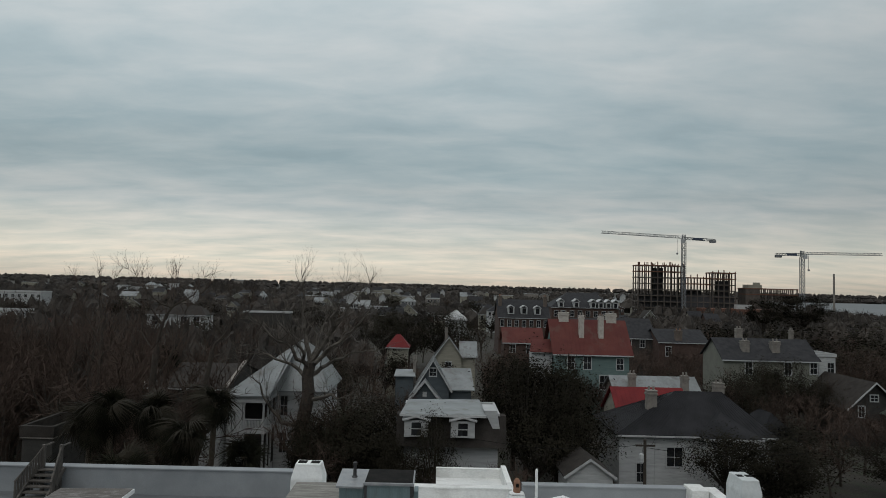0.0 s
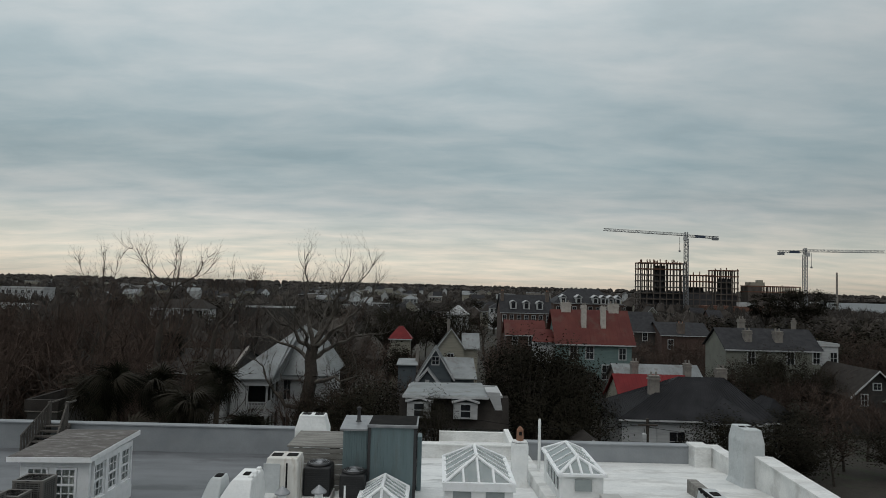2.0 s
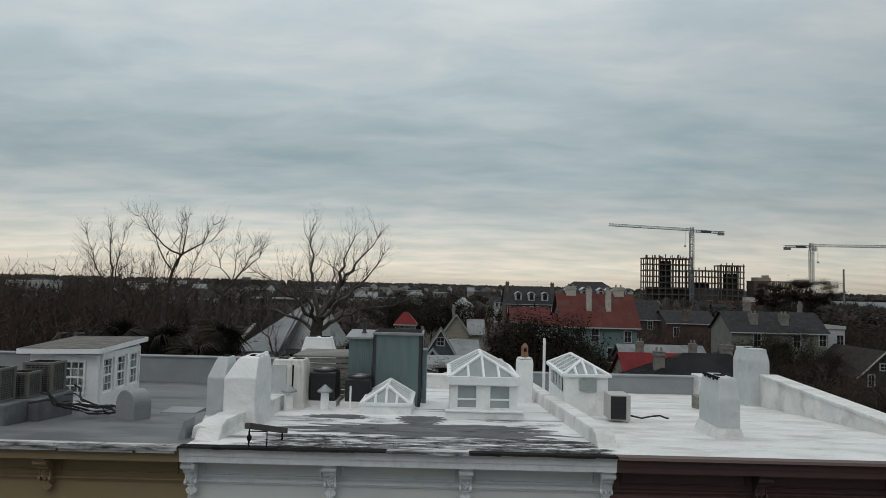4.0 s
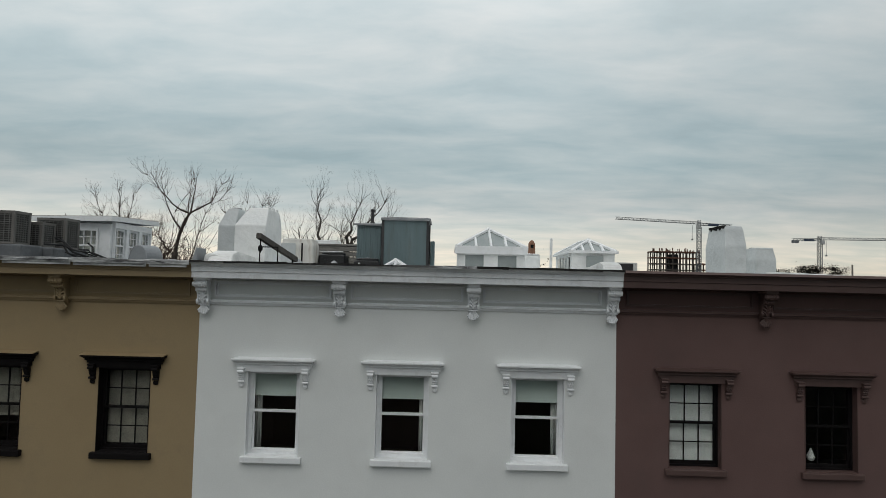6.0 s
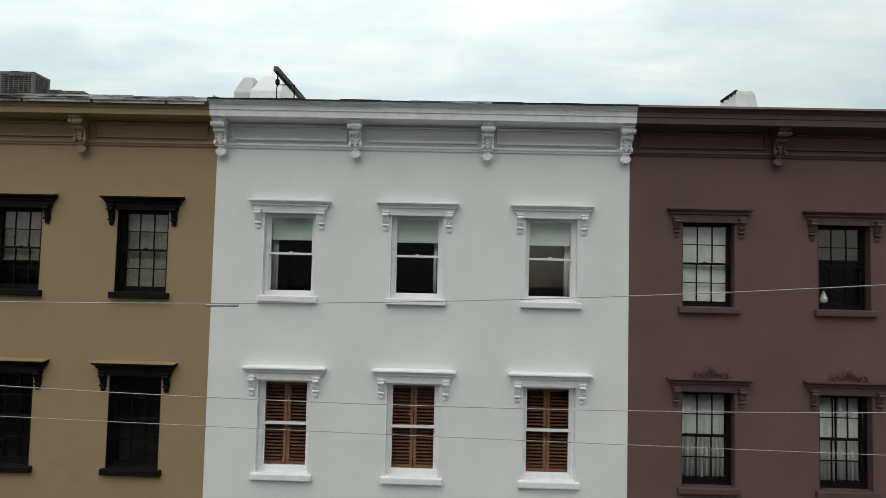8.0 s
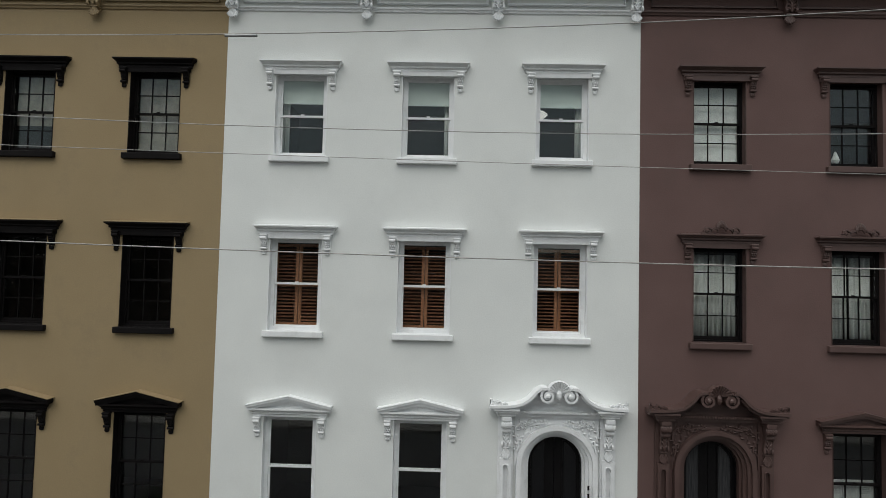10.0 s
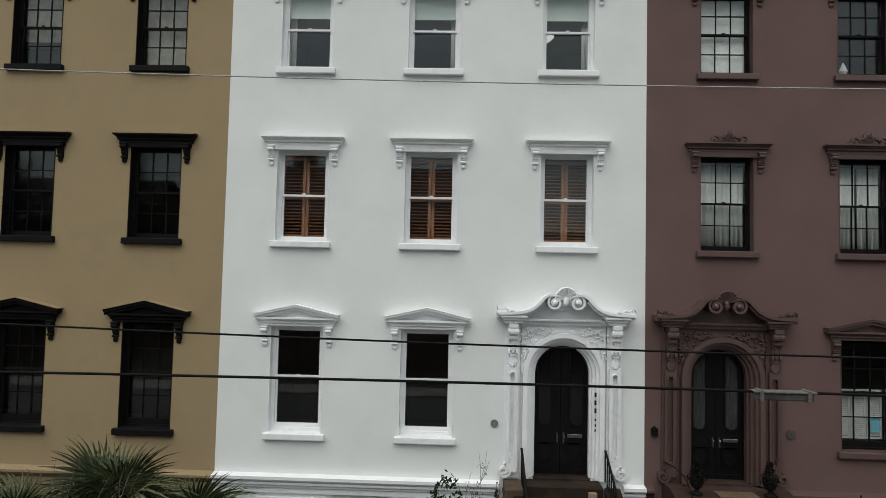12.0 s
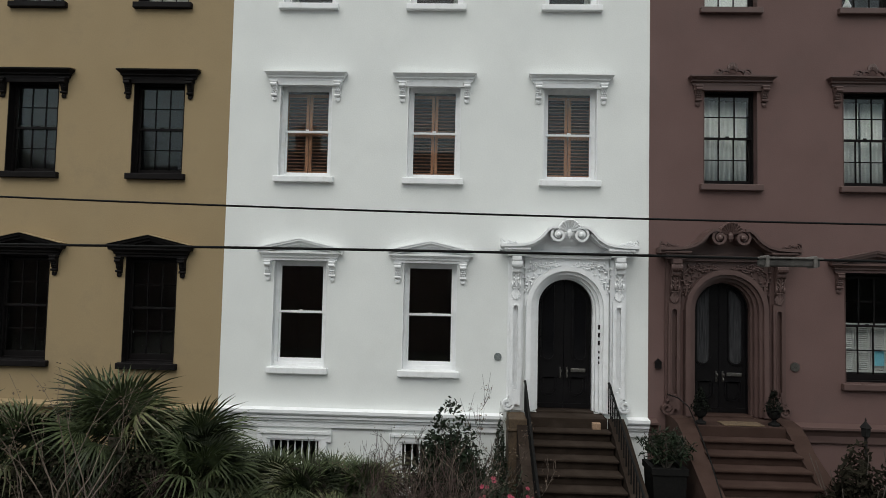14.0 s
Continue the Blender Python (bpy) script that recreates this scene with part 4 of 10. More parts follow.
        line = [(cx + s * (0.66 - 0.03 * math.sin(i * 1.1) - max(0, i - 5) * 0.075), 3.98 + min(i, 6) * 0.075 + 0.018 * math.sin(i * 1.3)) for i in range(13)]
        ribbon(bm, line, 0.026, -0.065, -0.025)
        for i, (x, z) in enumerate(line):
            for d in (-1, 1):
                blob(bm, (x + d * 0.04 * s, -0.05, z + 0.03 * d), 0.034 if i % 2 else 0.018, 0.024, 0.015 if i % 2 else 0.027, 6)
        for i in range(7):
            a = i * 0.9
            blob(bm, (cx + s * 0.56 + 0.045 * math.cos(a), -0.055, 4.40 + 0.045 * math.sin(a)), 0.016, 0.026, 0.018, 6)
        for k in range(12):
            q, a = 0.735 + 0.028 * math.sin(k * 2.1), 0.42 + 0.088 * k
            if 3.75 + q * math.sin(a) > 4.5:
                continue
            blob(bm, (cx + s * q * math.cos(a), -0.045, 3.75 + q * math.sin(a)), 0.036 if k % 2 else 0.016, 0.022, 0.015 if k % 2 else 0.034, 6)
        ribbon(bm, volute(cx + s * 0.45, 4.47, 0.05, s, 1.2, 14), 0.016, -0.075, -0.025)
        part("leaf_carving", bm, trim, case)
    bm = bmesh.new()
    box(bm, cx - 0.72, cx + 0.72, -0.10, 0.0, 4.56, 4.62)
    box(bm, cx - 0.72, cx + 0.72, -0.14, 0.0, 4.62, 4.655)
    for i in range(30):
        x = cx - 0.70 + 1.4 * i / 29
        box(bm, x - 0.014, x + 0.014, -0.165, -0.14, 4.622, 4.65)
    prism(bm, [(cx - 0.7, 4.655), (cx + 0.7, 4.655), (cx + 0.42, 4.90), (cx + 0.25, 4.98), (cx - 0.25, 4.98), (cx - 0.42, 4.90)], "y", -0.04, 0.0)
    part("entablature", bm, trim, case)
    bm = bmesh.new()
    for k in range(-4, 5):
        a = k * 0.33
        tube(bm, (cx + 0.03 * math.sin(a), -0.24, 5.0), (cx + 0.185 * math.sin(a), -0.30, 5.0 + 0.19 * math.cos(a)), 0.012, 0.036, 6)
    prism(bm, [(cx + 0.19 * math.cos(a * math.pi / 10), 5.0 + 0.17 * math.sin(a * math.pi / 10)) for a in range(11)], "y", -0.26, -0.12)
    blob(bm, (cx, -0.24, 4.95), 0.05, 0.07, 0.09, 8)
    part("shell", bm, trim, case, "fluted shell ornament")
    # two leaves, each with a tall light that is round below and follows the arch above, over a round boss
    door = part("door", made(ribbon, arch_line(cx, 0.465, 3.75, 2.02), 0.04, 0.17, 0.30), inner, house)
    for s in (-1, 1):
        xa, xb = sorted((cx + s * 0.004, cx + s * 0.475))
        bm = bmesh.new()
        box(bm, xa, xb, 0.235, 0.27, 2.03, 4.24)
        for z, r in ((2.36, 0.135), (2.36, 0.095)):
            line = [(cx + s * 0.235 + r * math.cos(math.pi * (1 + i / 12)), z + r * math.sin(math.pi * (1 + i / 12))) for i in range(13)]
            ribbon(bm, [(line[0][0], 2.54), *line, (line[-1][0], 2.54), (line[0][0], 2.54)], 0.022, 0.215, 0.24)
        box(bm, xa, xb, 0.222, 0.24, 2.03, 2.11)
        light = [(cx + s * (0.27 - 0.115 * math.cos(math.pi * i / 10)), 2.95 - 0.115 * math.sin(math.pi * i / 10)) for i in range(11)]
        light += [(cx + s * x, z) for x, z in ((0.385, 3.86), (0.345, 3.95), (0.28, 4.03), (0.21, 4.09), (0.155, 4.11))]
        ribbon(bm, light + [light[0]], 0.03, 0.212, 0.24)
        part("door_leaf", bm, inner, door, leafed)
        part("door_pane", made(prism, light, "y", 0.226, 0.236), pane, door)
        bm = bmesh.new()
        blob(bm, (cx + s * 0.055, 0.17, 2.66), 0.018, 0.03, 0.03, 8)
        blob(bm, (cx + s * 0.055, 0.18, 2.58), 0.014, 0.025, 0.03, 8)
        box(bm, cx + s * 0.055 - 0.010, cx + s * 0.055 + 0.010, 0.205, 0.236, 2.54, 2.72)
        part("door_knob", bm, BRASS, door)
    bm = bmesh.new()
    soft_box(bm, cx + 0.12, cx + 0.37, 0.205, 0.222, 2.64, 2.70, 0.006)
    part("letter_slot", bm, BRASS, door)
    return case


door_case(white_house, 2.34, WHITE_TRIM, BLACK_GLOSS, "black panelled door leaf", "white carved doorcase with scroll pediment", DOOR_GLASS)
# small dark bars down the jamb
for z, h, x in ((3.43, 0.038, 0.0165), (3.30, 0.038, 0.0165), (3.17, 0.038, 0.0165), (3.02, 0.02, 0.0115), (2.93, 0.02, 0.0115), (2.85, 0.02, 0.0115)):
    part("dark_bar", made(box, 2.8615 - x, 2.8615 + x, -0.135, -0.128, z - h, z + h), BLACK_TRIM, white_house)
bm = bmesh.new()
prism(bm, [(1.21 + 0.065 * math.cos(i * 0.393), 2.89 + 0.065 * math.sin(i * 0.393)) for i in range(16)], "y", -0.02, 0.0)
solo("wall_plaque", bm, PLAQUE, "small round grey plaque on the white wall", "plaque")

# the gold house
gold_house = thing("row_house", (-7.1, 0, 0), "three-storey ochre stucco row house with black window trim", "house", "terrace of row houses")
COLS_G = (-9.23, -6.99, -4.75)
holes = [(cx - 0.448, cx + 0.448, ROWS_OF[k][0] + 0.102, ROWS_OF[k][2] + 0.098) for k in "abc" for cx in COLS_G]
house_shell(gold_house, XG, XW - 0.002, GOLD_STUCCO, holes, ROOF_GREY)
cornice(gold_house, XG, XW - 0.002, GOLD_TRIM, GOLD_STUCCO, (-8.28, -5.86), 4)
for key in "abc":
    sill, foot, head = ROWS_OF[key]
    for i, cx in enumerate(COLS_G):
        w = sash_window(gold_house, cx, sill, foot, head, BLACK_TRIM, BLACK_TRIM, "pediment" if key == "a" else "crown", top=TOPS[key], wide=0.382, frame=0.45, bars=(3, 2), cap=GOLD_TRIM)
        if key == "c":
            flat_shade(w, "window_shade", cx, 0.40, 9.0 if i == 2 else 9.42, 10.3, 0.285, CREAM_SHADE, "dull cream paper shade behind the panes")
bm = bmesh.new()
prism(bm, [(-0.001, 1.66), (-0.05, 1.66), (-0.05, 1.78), (-0.09, 1.82), (-0.14, 1.87), (-0.14, 1.91), (-0.001, 1.96)], "x", XG, XW - 0.004)
part("plinth_course", bm, GOLD_TRIM, gold_house)

# the brown house
brown_house = thing("row_house", (7.2, 0, 0), "three-storey dark brown stucco row house with carved doorcase", "house", "terrace of row houses")
COLS_B = (5.055, 7.355, 9.65)
holes = []
for key in "abc":
    sill, foot, head = ROWS_OF[key]
    for cx in COLS_B[1:] if key == "a" else COLS_B:
        holes.append((cx - 0.448, cx + 0.448, sill + 0.082, head + 0.088))
holes.append((4.32, 5.48, 2.0, 4.32))
house_shell(brown_house, XB + 0.002, XE, BROWN_STUCCO, holes, ROOF_CLEAN)
cornice(brown_house, XB + 0.002, XE, BROWN_TRIM, BROWN_STUCCO, (6.20, 8.6), 5, 2)
for key in "abc":
    sill, foot, head = ROWS_OF[key]
    for i, cx in enumerate(COLS_B):
        if key == "a" and i == 0:
            continue
        w = sash_window(brown_house, cx, sill - 0.02, foot - 0.02, head - 0.01, BROWN_TRIM, BLACK_TRIM, "pediment" if key == "a" else "crown", top=TOPS[key], wide=0.382, frame=0.45, bars=(3, 2))
        if key == "c" and i == 0:
            flat_shade(w, "window_shade", cx, 0.40, 8.96, 10.28, 0.27, SHADE, "white translucent shade behind the panes")
        if key == "c" and i == 1:
            bm = bmesh.new()
            lathe(bm, (cx - 0.18, 0.31, 9.0), [(0.05, 0), (0.07, 0.05), (0.035, 0.14), (0.012, 0.2)], 10)
            part("white_ornament", bm, SHADE, w, "small white ornament on the sill")
        if key == "b":
            bm = bmesh.new()
            crest(bm, cx, head + 0.24, 0.37)
            part("crest", bm, BROWN_TRIM, w, "carved scroll crest")
            cloth(w, "curtain", cx - 0.40, cx + 0.02 - 0.05 * i, 5.95, 7.35, 0.30, 5)
            cloth(w, "curtain", cx + 0.04, cx + 0.40, 5.95, 7.35, 0.32, 4)
            if i == 0:
                flat_shade(w, "window_shade", cx, 0.40, 5.95, 7.33, 0.385, SHADE, "white shade behind the curtains")
        if key == "a":
            for s in (-1, 0, 1):
                bm = bmesh.new()
                xa, xb = cx + s * 0.262 - 0.125, cx + s * 0.262 + 0.125
                rect_frame(bm, xa, xb, 2.76, 3.58, 0.035, 0.275, 0.30)
                for j in range(22):
                    z = 2.81 + 0.0345 * j
                    prism(bm, [(0.278, z), (0.283, z - 0.005), (0.302, z + 0.020), (0.297, z + 0.025)], "x", xa + 0.03, xb - 0.03)
                part("cafe_shutter", bm, NET_GREY, w, "dull white louvred half shutter")
            if i == 1:
                part("notice", made(box, cx + 0.17, cx + 0.33, 0.235, 0.238, 2.88, 3.13), BLUE_PAPER, w, "blue paper notice behind the glass")
door_case(brown_house, 4.95, BROWN_TRIM, BLACK_GLOSS, "black half-glazed door leaf", "brown carved doorcase with scroll pediment", REFLECT_PANE)
bm = bmesh.new()
prism(bm, [(-0.001, 1.64), (-0.05, 1.64), (-0.05, 1.75), (-0.09, 1.82), (-0.14, 1.865), (-0.14, 1.90), (-0.001, 1.95)], "x", XB + 0.004, 3.84)
prism(bm, [(-0.001, 1.64), (-0.05, 1.64), (-0.05, 1.75), (-0.09, 1.82), (-0.14, 1.865), (-0.14, 1.90), (-0.001, 1.95)], "x", 5.96, XE)
part("plinth_course", bm, BROWN_TRIM, brown_house)
bm = bmesh.new()
prism(bm, [(6.09 + 0.075 * math.cos(i * 0.393), 2.85 + 0.075 * math.sin(i * 0.393)) for i in range(16)], "y", -0.022, 0.0)
solo("wall_plaque", bm, BRASS, "round dull metal plaque on the brown wall", "plaque")
bm = bmesh.new()
soft_box(bm, 3.81, 3.91, -0.06, 0.0, 2.77, 2.87, 0.01)
prism(bm, [(3.80, 2.87), (3.92, 2.87), (3.86, 2.93)], "y", -0.07, 0.0)
solo("door_lamp_box", bm, BLACK_TRIM, "small dark gabled box on the brown wall", "wall box")


# ---- stoops ----
def step_draw(w, tread=0.32, rise=0.15):
    def draw(b):
        soft_box(b, -w / 2, w / 2, -tread, 0.0, -rise, -0.012, 0.006)
        soft_box(b, -w / 2 - 0.01, w / 2 + 0.01, -tread - 0.05, 0.0, -0.04, 0.0, 0.012)
    return draw


def stoop(at_x, w, material, label, deep=0.42):
    st = thing("stoop", (at_x, -0.9, 0), label, "steps", "front stoops")
    bm = bmesh.new()
    soft_box(bm, at_x - w / 2, at_x + w / 2, -deep, -0.003, 1.0, 1.995, 0.01)
    part("landing", bm, material, st)
    bm = bmesh.new()
    soft_box(bm, at_x - 0.45, at_x + 0.49, -0.03, 0.232, 1.985, 2.026, 0.008)
    part("threshold", bm, material, st)
    for k in range(12):
        piece("step", ("step", material.name), step_draw(w), material, st, (at_x, 0.12 - deep - 0.26 * k, 1.985 - 0.148 * (k + 1)))
    return st


stoop_w = stoop(2.32, 1.26, BROWNSTONE, "brownstone front steps with iron rails")
for xa, xb in ((1.37, 1.66),):
    bm = bmesh.new()
    soft_box(bm, xa, xb, -0.60, -0.003, 0.0, 1.99, 0.02)
    soft_box(bm, xa - 0.015, xb + 0.015, -0.62, -0.003, 1.80, 1.84, 0.01)
    part("cheek_block", bm, CHEEK_TAN, stoop_w, "tan stucco block beside the top step")
for xa, xb in ((2.97, 3.22), (1.50, 1.655)):
    bm = bmesh.new()
    prism(bm, [(-0.35, 0.0), (-0.35, 1.99), (-0.60, 1.90), (-3.35, 0.34), (-3.35, 0.0)], "x", xa, xb)
    part("cheek_wall", bm, BROWNSTONE, stoop_w)
for rx in (1.66, 3.03):
    bm = bmesh.new()
    line = [(rx, -0.06, 2.50), (rx, -0.16, 2.52), (rx, -0.45, 2.36), (rx, -3.3, 0.80)]
    for a, b in zip(line, line[1:]):
        t = bmesh.new()
        tube(t, a, b, 0.020, n=6)
        join(bm, t)
    line_tube(bm, [(rx, -0.30, 2.02), (rx, -3.2, 0.40)], 0.012, 5)
    rail = part("handrail", bm, IRON, stoop_w)
    for k in range(22):
        y = -0.14 - 0.145 * k
        top = 2.52 - (-0.16 - y) * 0.552 if y < -0.16 else 2.5
        piece("baluster", ("bal",), lambda b: tube(b, (0, 0, -0.48), (0, 0, 0), 0.011, n=5), IRON, rail, (rx, y, top))
stoop_b = stoop(4.93, 1.36, BROWNSTONE_PINK, "painted brown front steps with curved cheek walls", 0.70)
for s in (-1, 1):
    bm = bmesh.new()
    xi = 4.93 + s * 0.68
    pts = [(-0.003, 0.0), (-0.003, 2.02), (-0.38, 2.04), (-0.62, 2.0), (-0.80, 1.90), (-1.02, 1.70), (-3.9, 0.12), (-3.9, 0.0)]
    xa, xb = sorted((xi, xi + s * 0.26))
    prism(bm, pts, "x", xa, xb)
    part("cheek_wall", bm, BROWNSTONE_PINK, stoop_b)
bm = bmesh.new()
line_tube(bm, [(4.0, -0.06, 2.36), (4.10, -0.30, 2.34), (4.21, -0.45, 2.24), (4.27, -0.75, 1.93), (4.21, -1.4, 1.62), (4.11, -2.0, 1.37), (4.06, -2.4, 1.2)], 0.011, 5)
part("grab_rail", bm, IRON, stoop_b)
bm = bmesh.new()
soft_box(bm, 4.68, 5.30, -0.685, -0.40, 1.998, 2.018, 0.006)
solo("door_mat", bm, surf("coir", (0.075, 0.050, 0.028), (0.13, 0.088, 0.05), 14, 0.95, 0.8, 90, fine=0.3), "rough brown coir mat at the brown door", "door mat")
bm = bmesh.new()
soft_box(bm, 2.70, 2.83, -0.50, -0.40, 1.837, 1.94, 0.008)
solo("parcel", bm, surf("cardboard", (0.25, 0.16, 0.10), (0.30, 0.20, 0.13), 8, 0.85, 0.1), "small cardboard box on the top step", "box")

# ---- things on the roofs ----
def deck_z(y):
    return 12.125 - 0.0774 * max(y - 0.5, 0)


def tapered(bm, x0, x1, y0, y1, zs):
    """A shaft through levels of (z, inset)."""
    rows = []
    for z, i in zs:
        rows.append([bm.verts.new(p) for p in ((x0 + i, y0 + i, z), (x1 - i, y0 + i, z), (x1 - i, y1 - i, z), (x0 + i, y1 - i, z))])
    for a, b in zip(rows, rows[1:]):
        for k in range(4):
            j = (k + 1) % 4
            bm.faces.new((a[k], a[j], b[j], b[k]))
    bm.faces.new(rows[0][::-1])
    bm.faces.new(rows[-1])


def roof_chimney(x0, x1, y0, y1, top, shoulder, material, label, flues=2, inset=0.10, group="roof chimneys"):
    ch = thing("chimney", ((x0 + x1) / 2, (y0 + y1) / 2, deck_z(y0)), label, "chimney", group)
    base = deck_z(y1) - 0.03
    t = bmesh.new()
    tapered(t, x0, x1, y0, y1, [(base, -0.07), (base + 0.22, 0.0), (shoulder, 0.0), (top - 0.06, inset), (top, inset)])
    bmesh.ops.bevel(t, geom=list(t.edges), offset=0.03, segments=2, profile=0.5, affect="EDGES")
    part("shaft", t, material, ch)
    for i in range(flues):
        x = x0 + inset + (x1 - x0 - 2 * inset) * (i + 0.5) / flues
        y = (y0 + y1) / 2
        d = min((x1 - x0 - 2 * inset) / flues, y1 - y0 - 2 * inset) * 0.34
        bm = bmesh.new()
        rect = [(x - d, y - d), (x + d, y - d), (x + d, y + d), (x - d, y + d)]
        prism(bm, rect, "z", top - 0.01, top + 0.015)
        part("flue", bm, TAR, ch, "sooty flue mouth")
    return ch


def stacked_chimney(rings, material, label, flues):
    """A chimney through rings of (z, x0, x1, y0, y1), with a coated skirt at its foot and sooty flues on top."""
    _, xa, xb, y0, y1 = rings[0]
    top = rings[-1][0]
    ch = thing("chimney", ((xa + xb) / 2, (y0 + y1) / 2, deck_z(y0)), label, "chimney", "roof chimneys")
    t = bmesh.new()
    rows = [[t.verts.new(p) for p in ((a, c, z), (b, c, z), (b, d, z), (a, d, z))] for z, a, b, c, d in rings]
    for p, q in zip(rows, rows[1:]):
        for k in range(4):
            j = (k + 1) % 4
            t.faces.new((p[k], p[j], q[j], q[k]))
    t.faces.new(rows[0][::-1])
    t.faces.new(rows[-1])
    bmesh.ops.bevel(t, geom=list(t.edges), offset=0.022, segments=2, profile=0.5, affect="EDGES")
    part("shaft", t, material, ch)
    t = bmesh.new()
    base = deck_z(y1) - 0.03
    tapered(t, xa - 0.01, xb + 0.01, y0 - 0.012, y1 + 0.01, [(base, -0.12), (base + 0.10, -0.06), (deck_z(y0) + 0.20, 0.0)])
    part("skirt", t, ROOF_CLEAN, ch, "thick white coating at the foot")
    for x, y, w in flues:
        part("flue", made(box, x - w, x + w, y - 0.1, y + 0.1, top - 0.01, top + 0.02), TAR, ch, "sooty flue mouth")
    return ch


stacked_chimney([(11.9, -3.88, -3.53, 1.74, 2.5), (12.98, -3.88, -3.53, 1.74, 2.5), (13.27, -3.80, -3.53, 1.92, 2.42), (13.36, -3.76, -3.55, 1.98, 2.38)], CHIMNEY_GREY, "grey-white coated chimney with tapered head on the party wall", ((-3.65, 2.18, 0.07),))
white_chimney = stacked_chimney([(11.9, -3.52, -2.88, 1.66, 2.85), (12.99, -3.52, -2.88, 1.66, 2.85), (13.28, -3.36, -2.90, 1.84, 2.78), (13.37, -3.30, -2.92, 1.90, 2.72)], CHIMNEY_WHITE, "white coated chimney with tapered head beside another", ((-3.12, 2.3, 0.06),))
for y in (2.02, 2.30, 2.58):
    part("cap_lump", made(soft_box, -3.02, -2.925, y, y + 0.12, 13.33, 13.42, 0.02), CHIMNEY_WHITE, white_chimney)
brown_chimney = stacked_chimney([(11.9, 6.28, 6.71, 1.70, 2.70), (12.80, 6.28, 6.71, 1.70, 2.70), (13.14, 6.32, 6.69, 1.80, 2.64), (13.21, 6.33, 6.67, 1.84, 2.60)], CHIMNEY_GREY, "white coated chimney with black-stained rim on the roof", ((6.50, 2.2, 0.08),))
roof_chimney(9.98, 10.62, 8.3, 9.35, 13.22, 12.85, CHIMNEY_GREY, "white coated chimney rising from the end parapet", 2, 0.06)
roof_chimney(-3.62, -2.62, 9.0, 9.7, 13.19, 12.75, CHIMNEY_WHITE, "bright white chimney near the rear parapet", 2, 0.10)
ch = roof_chimney(-3.46, -2.64, 5.0, 5.75, 12.96, 12.80, RUSTY_WHITE, "rust-streaked white chimney behind the condensers", 2, 0.03)
bm = bmesh.new()
box(bm, -2.94, -2.90, 4.99, 5.01, 12.25, 12.85)
part("crack_plate", bm, TAR, ch, "black slot in the chimney side")
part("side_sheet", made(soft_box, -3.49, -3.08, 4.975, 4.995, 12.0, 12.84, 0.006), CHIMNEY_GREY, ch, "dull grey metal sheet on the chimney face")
# black tarred rim on the brown house's chimney
rnd = random.Random(7)
for i in range(9):
    y = 1.84 + 0.085 * i
    drop = rnd.uniform(0.01, 0.08)
    part("tar_run", made(box, 6.305, 6.36, y, y + 0.06, 13.19 - drop, 13.222), TAR, brown_chimney)
# humps where the party walls rise through the decks
for name, xc, w, y0, y1, h, material in (("party_wall_left", -3.28, 0.44, 0.10, 11.9, 0.30, ROOF_CLEAN), ("party_wall_right", 3.74, 0.36, 0.25, 11.9, 0.26, ROOF_CLEAN)):
    bm = bmesh.new()
    pts = [(y0, deck_z(y0) - 0.04), (y0 + 0.25, deck_z(y0) + h * 0.8), (y0 + 0.5, deck_z(y0) + h), (y1, deck_z(y1) + h + 0.12), (y1, deck_z(y1) - 0.04)]
    t = bmesh.new()
    prism(t, pts, "x", xc - w / 2, xc + w / 2)
    bmesh.ops.bevel(t, geom=list(t.edges), offset=0.06, segments=2, profile=0.6, affect="EDGES")
    solo(name, t, material, "white coated party wall rising through the roof", "party wall", kind="structure")
t = bmesh.new()
prism(t, [(-3.62, deck_z(1.5) - 0.02), (-3.58, 12.33), (-3.48, 12.37), (-3.36, 12.345), (-3.06, 12.20), (-3.0, deck_z(1.5) - 0.02)], "y", 0.30, 1.5)
bmesh.ops.bevel(t, geom=list(t.edges), offset=0.03, segments=2, profile=0.5, affect="EDGES")
solo("roof_block", t, ROOF_CLEAN, "white coated hump falling away from the party wall", "roof block")
bm = bmesh.new()
prism(bm, [(-3.80, deck_z(0.6) - 0.02), (-3.70, 12.44), (-3.67, 12.45), (-3.67, deck_z(0.6) - 0.02)], "y", 0.20, 0.62)
solo("upturned_flashing", bm, PARAPET_GREY, "grey flashing turned up against the party wall", "flashing")

# black tar streaks and worn patches on the white deck
rnd = random.Random(23)
k = bmesh.new()


def front_z(y):
    return 12.19 - 0.19 * (y + 0.46) if y < -0.25 else 12.15 - 0.0333 * (y + 0.25) if y < 0.5 else deck_z(y)


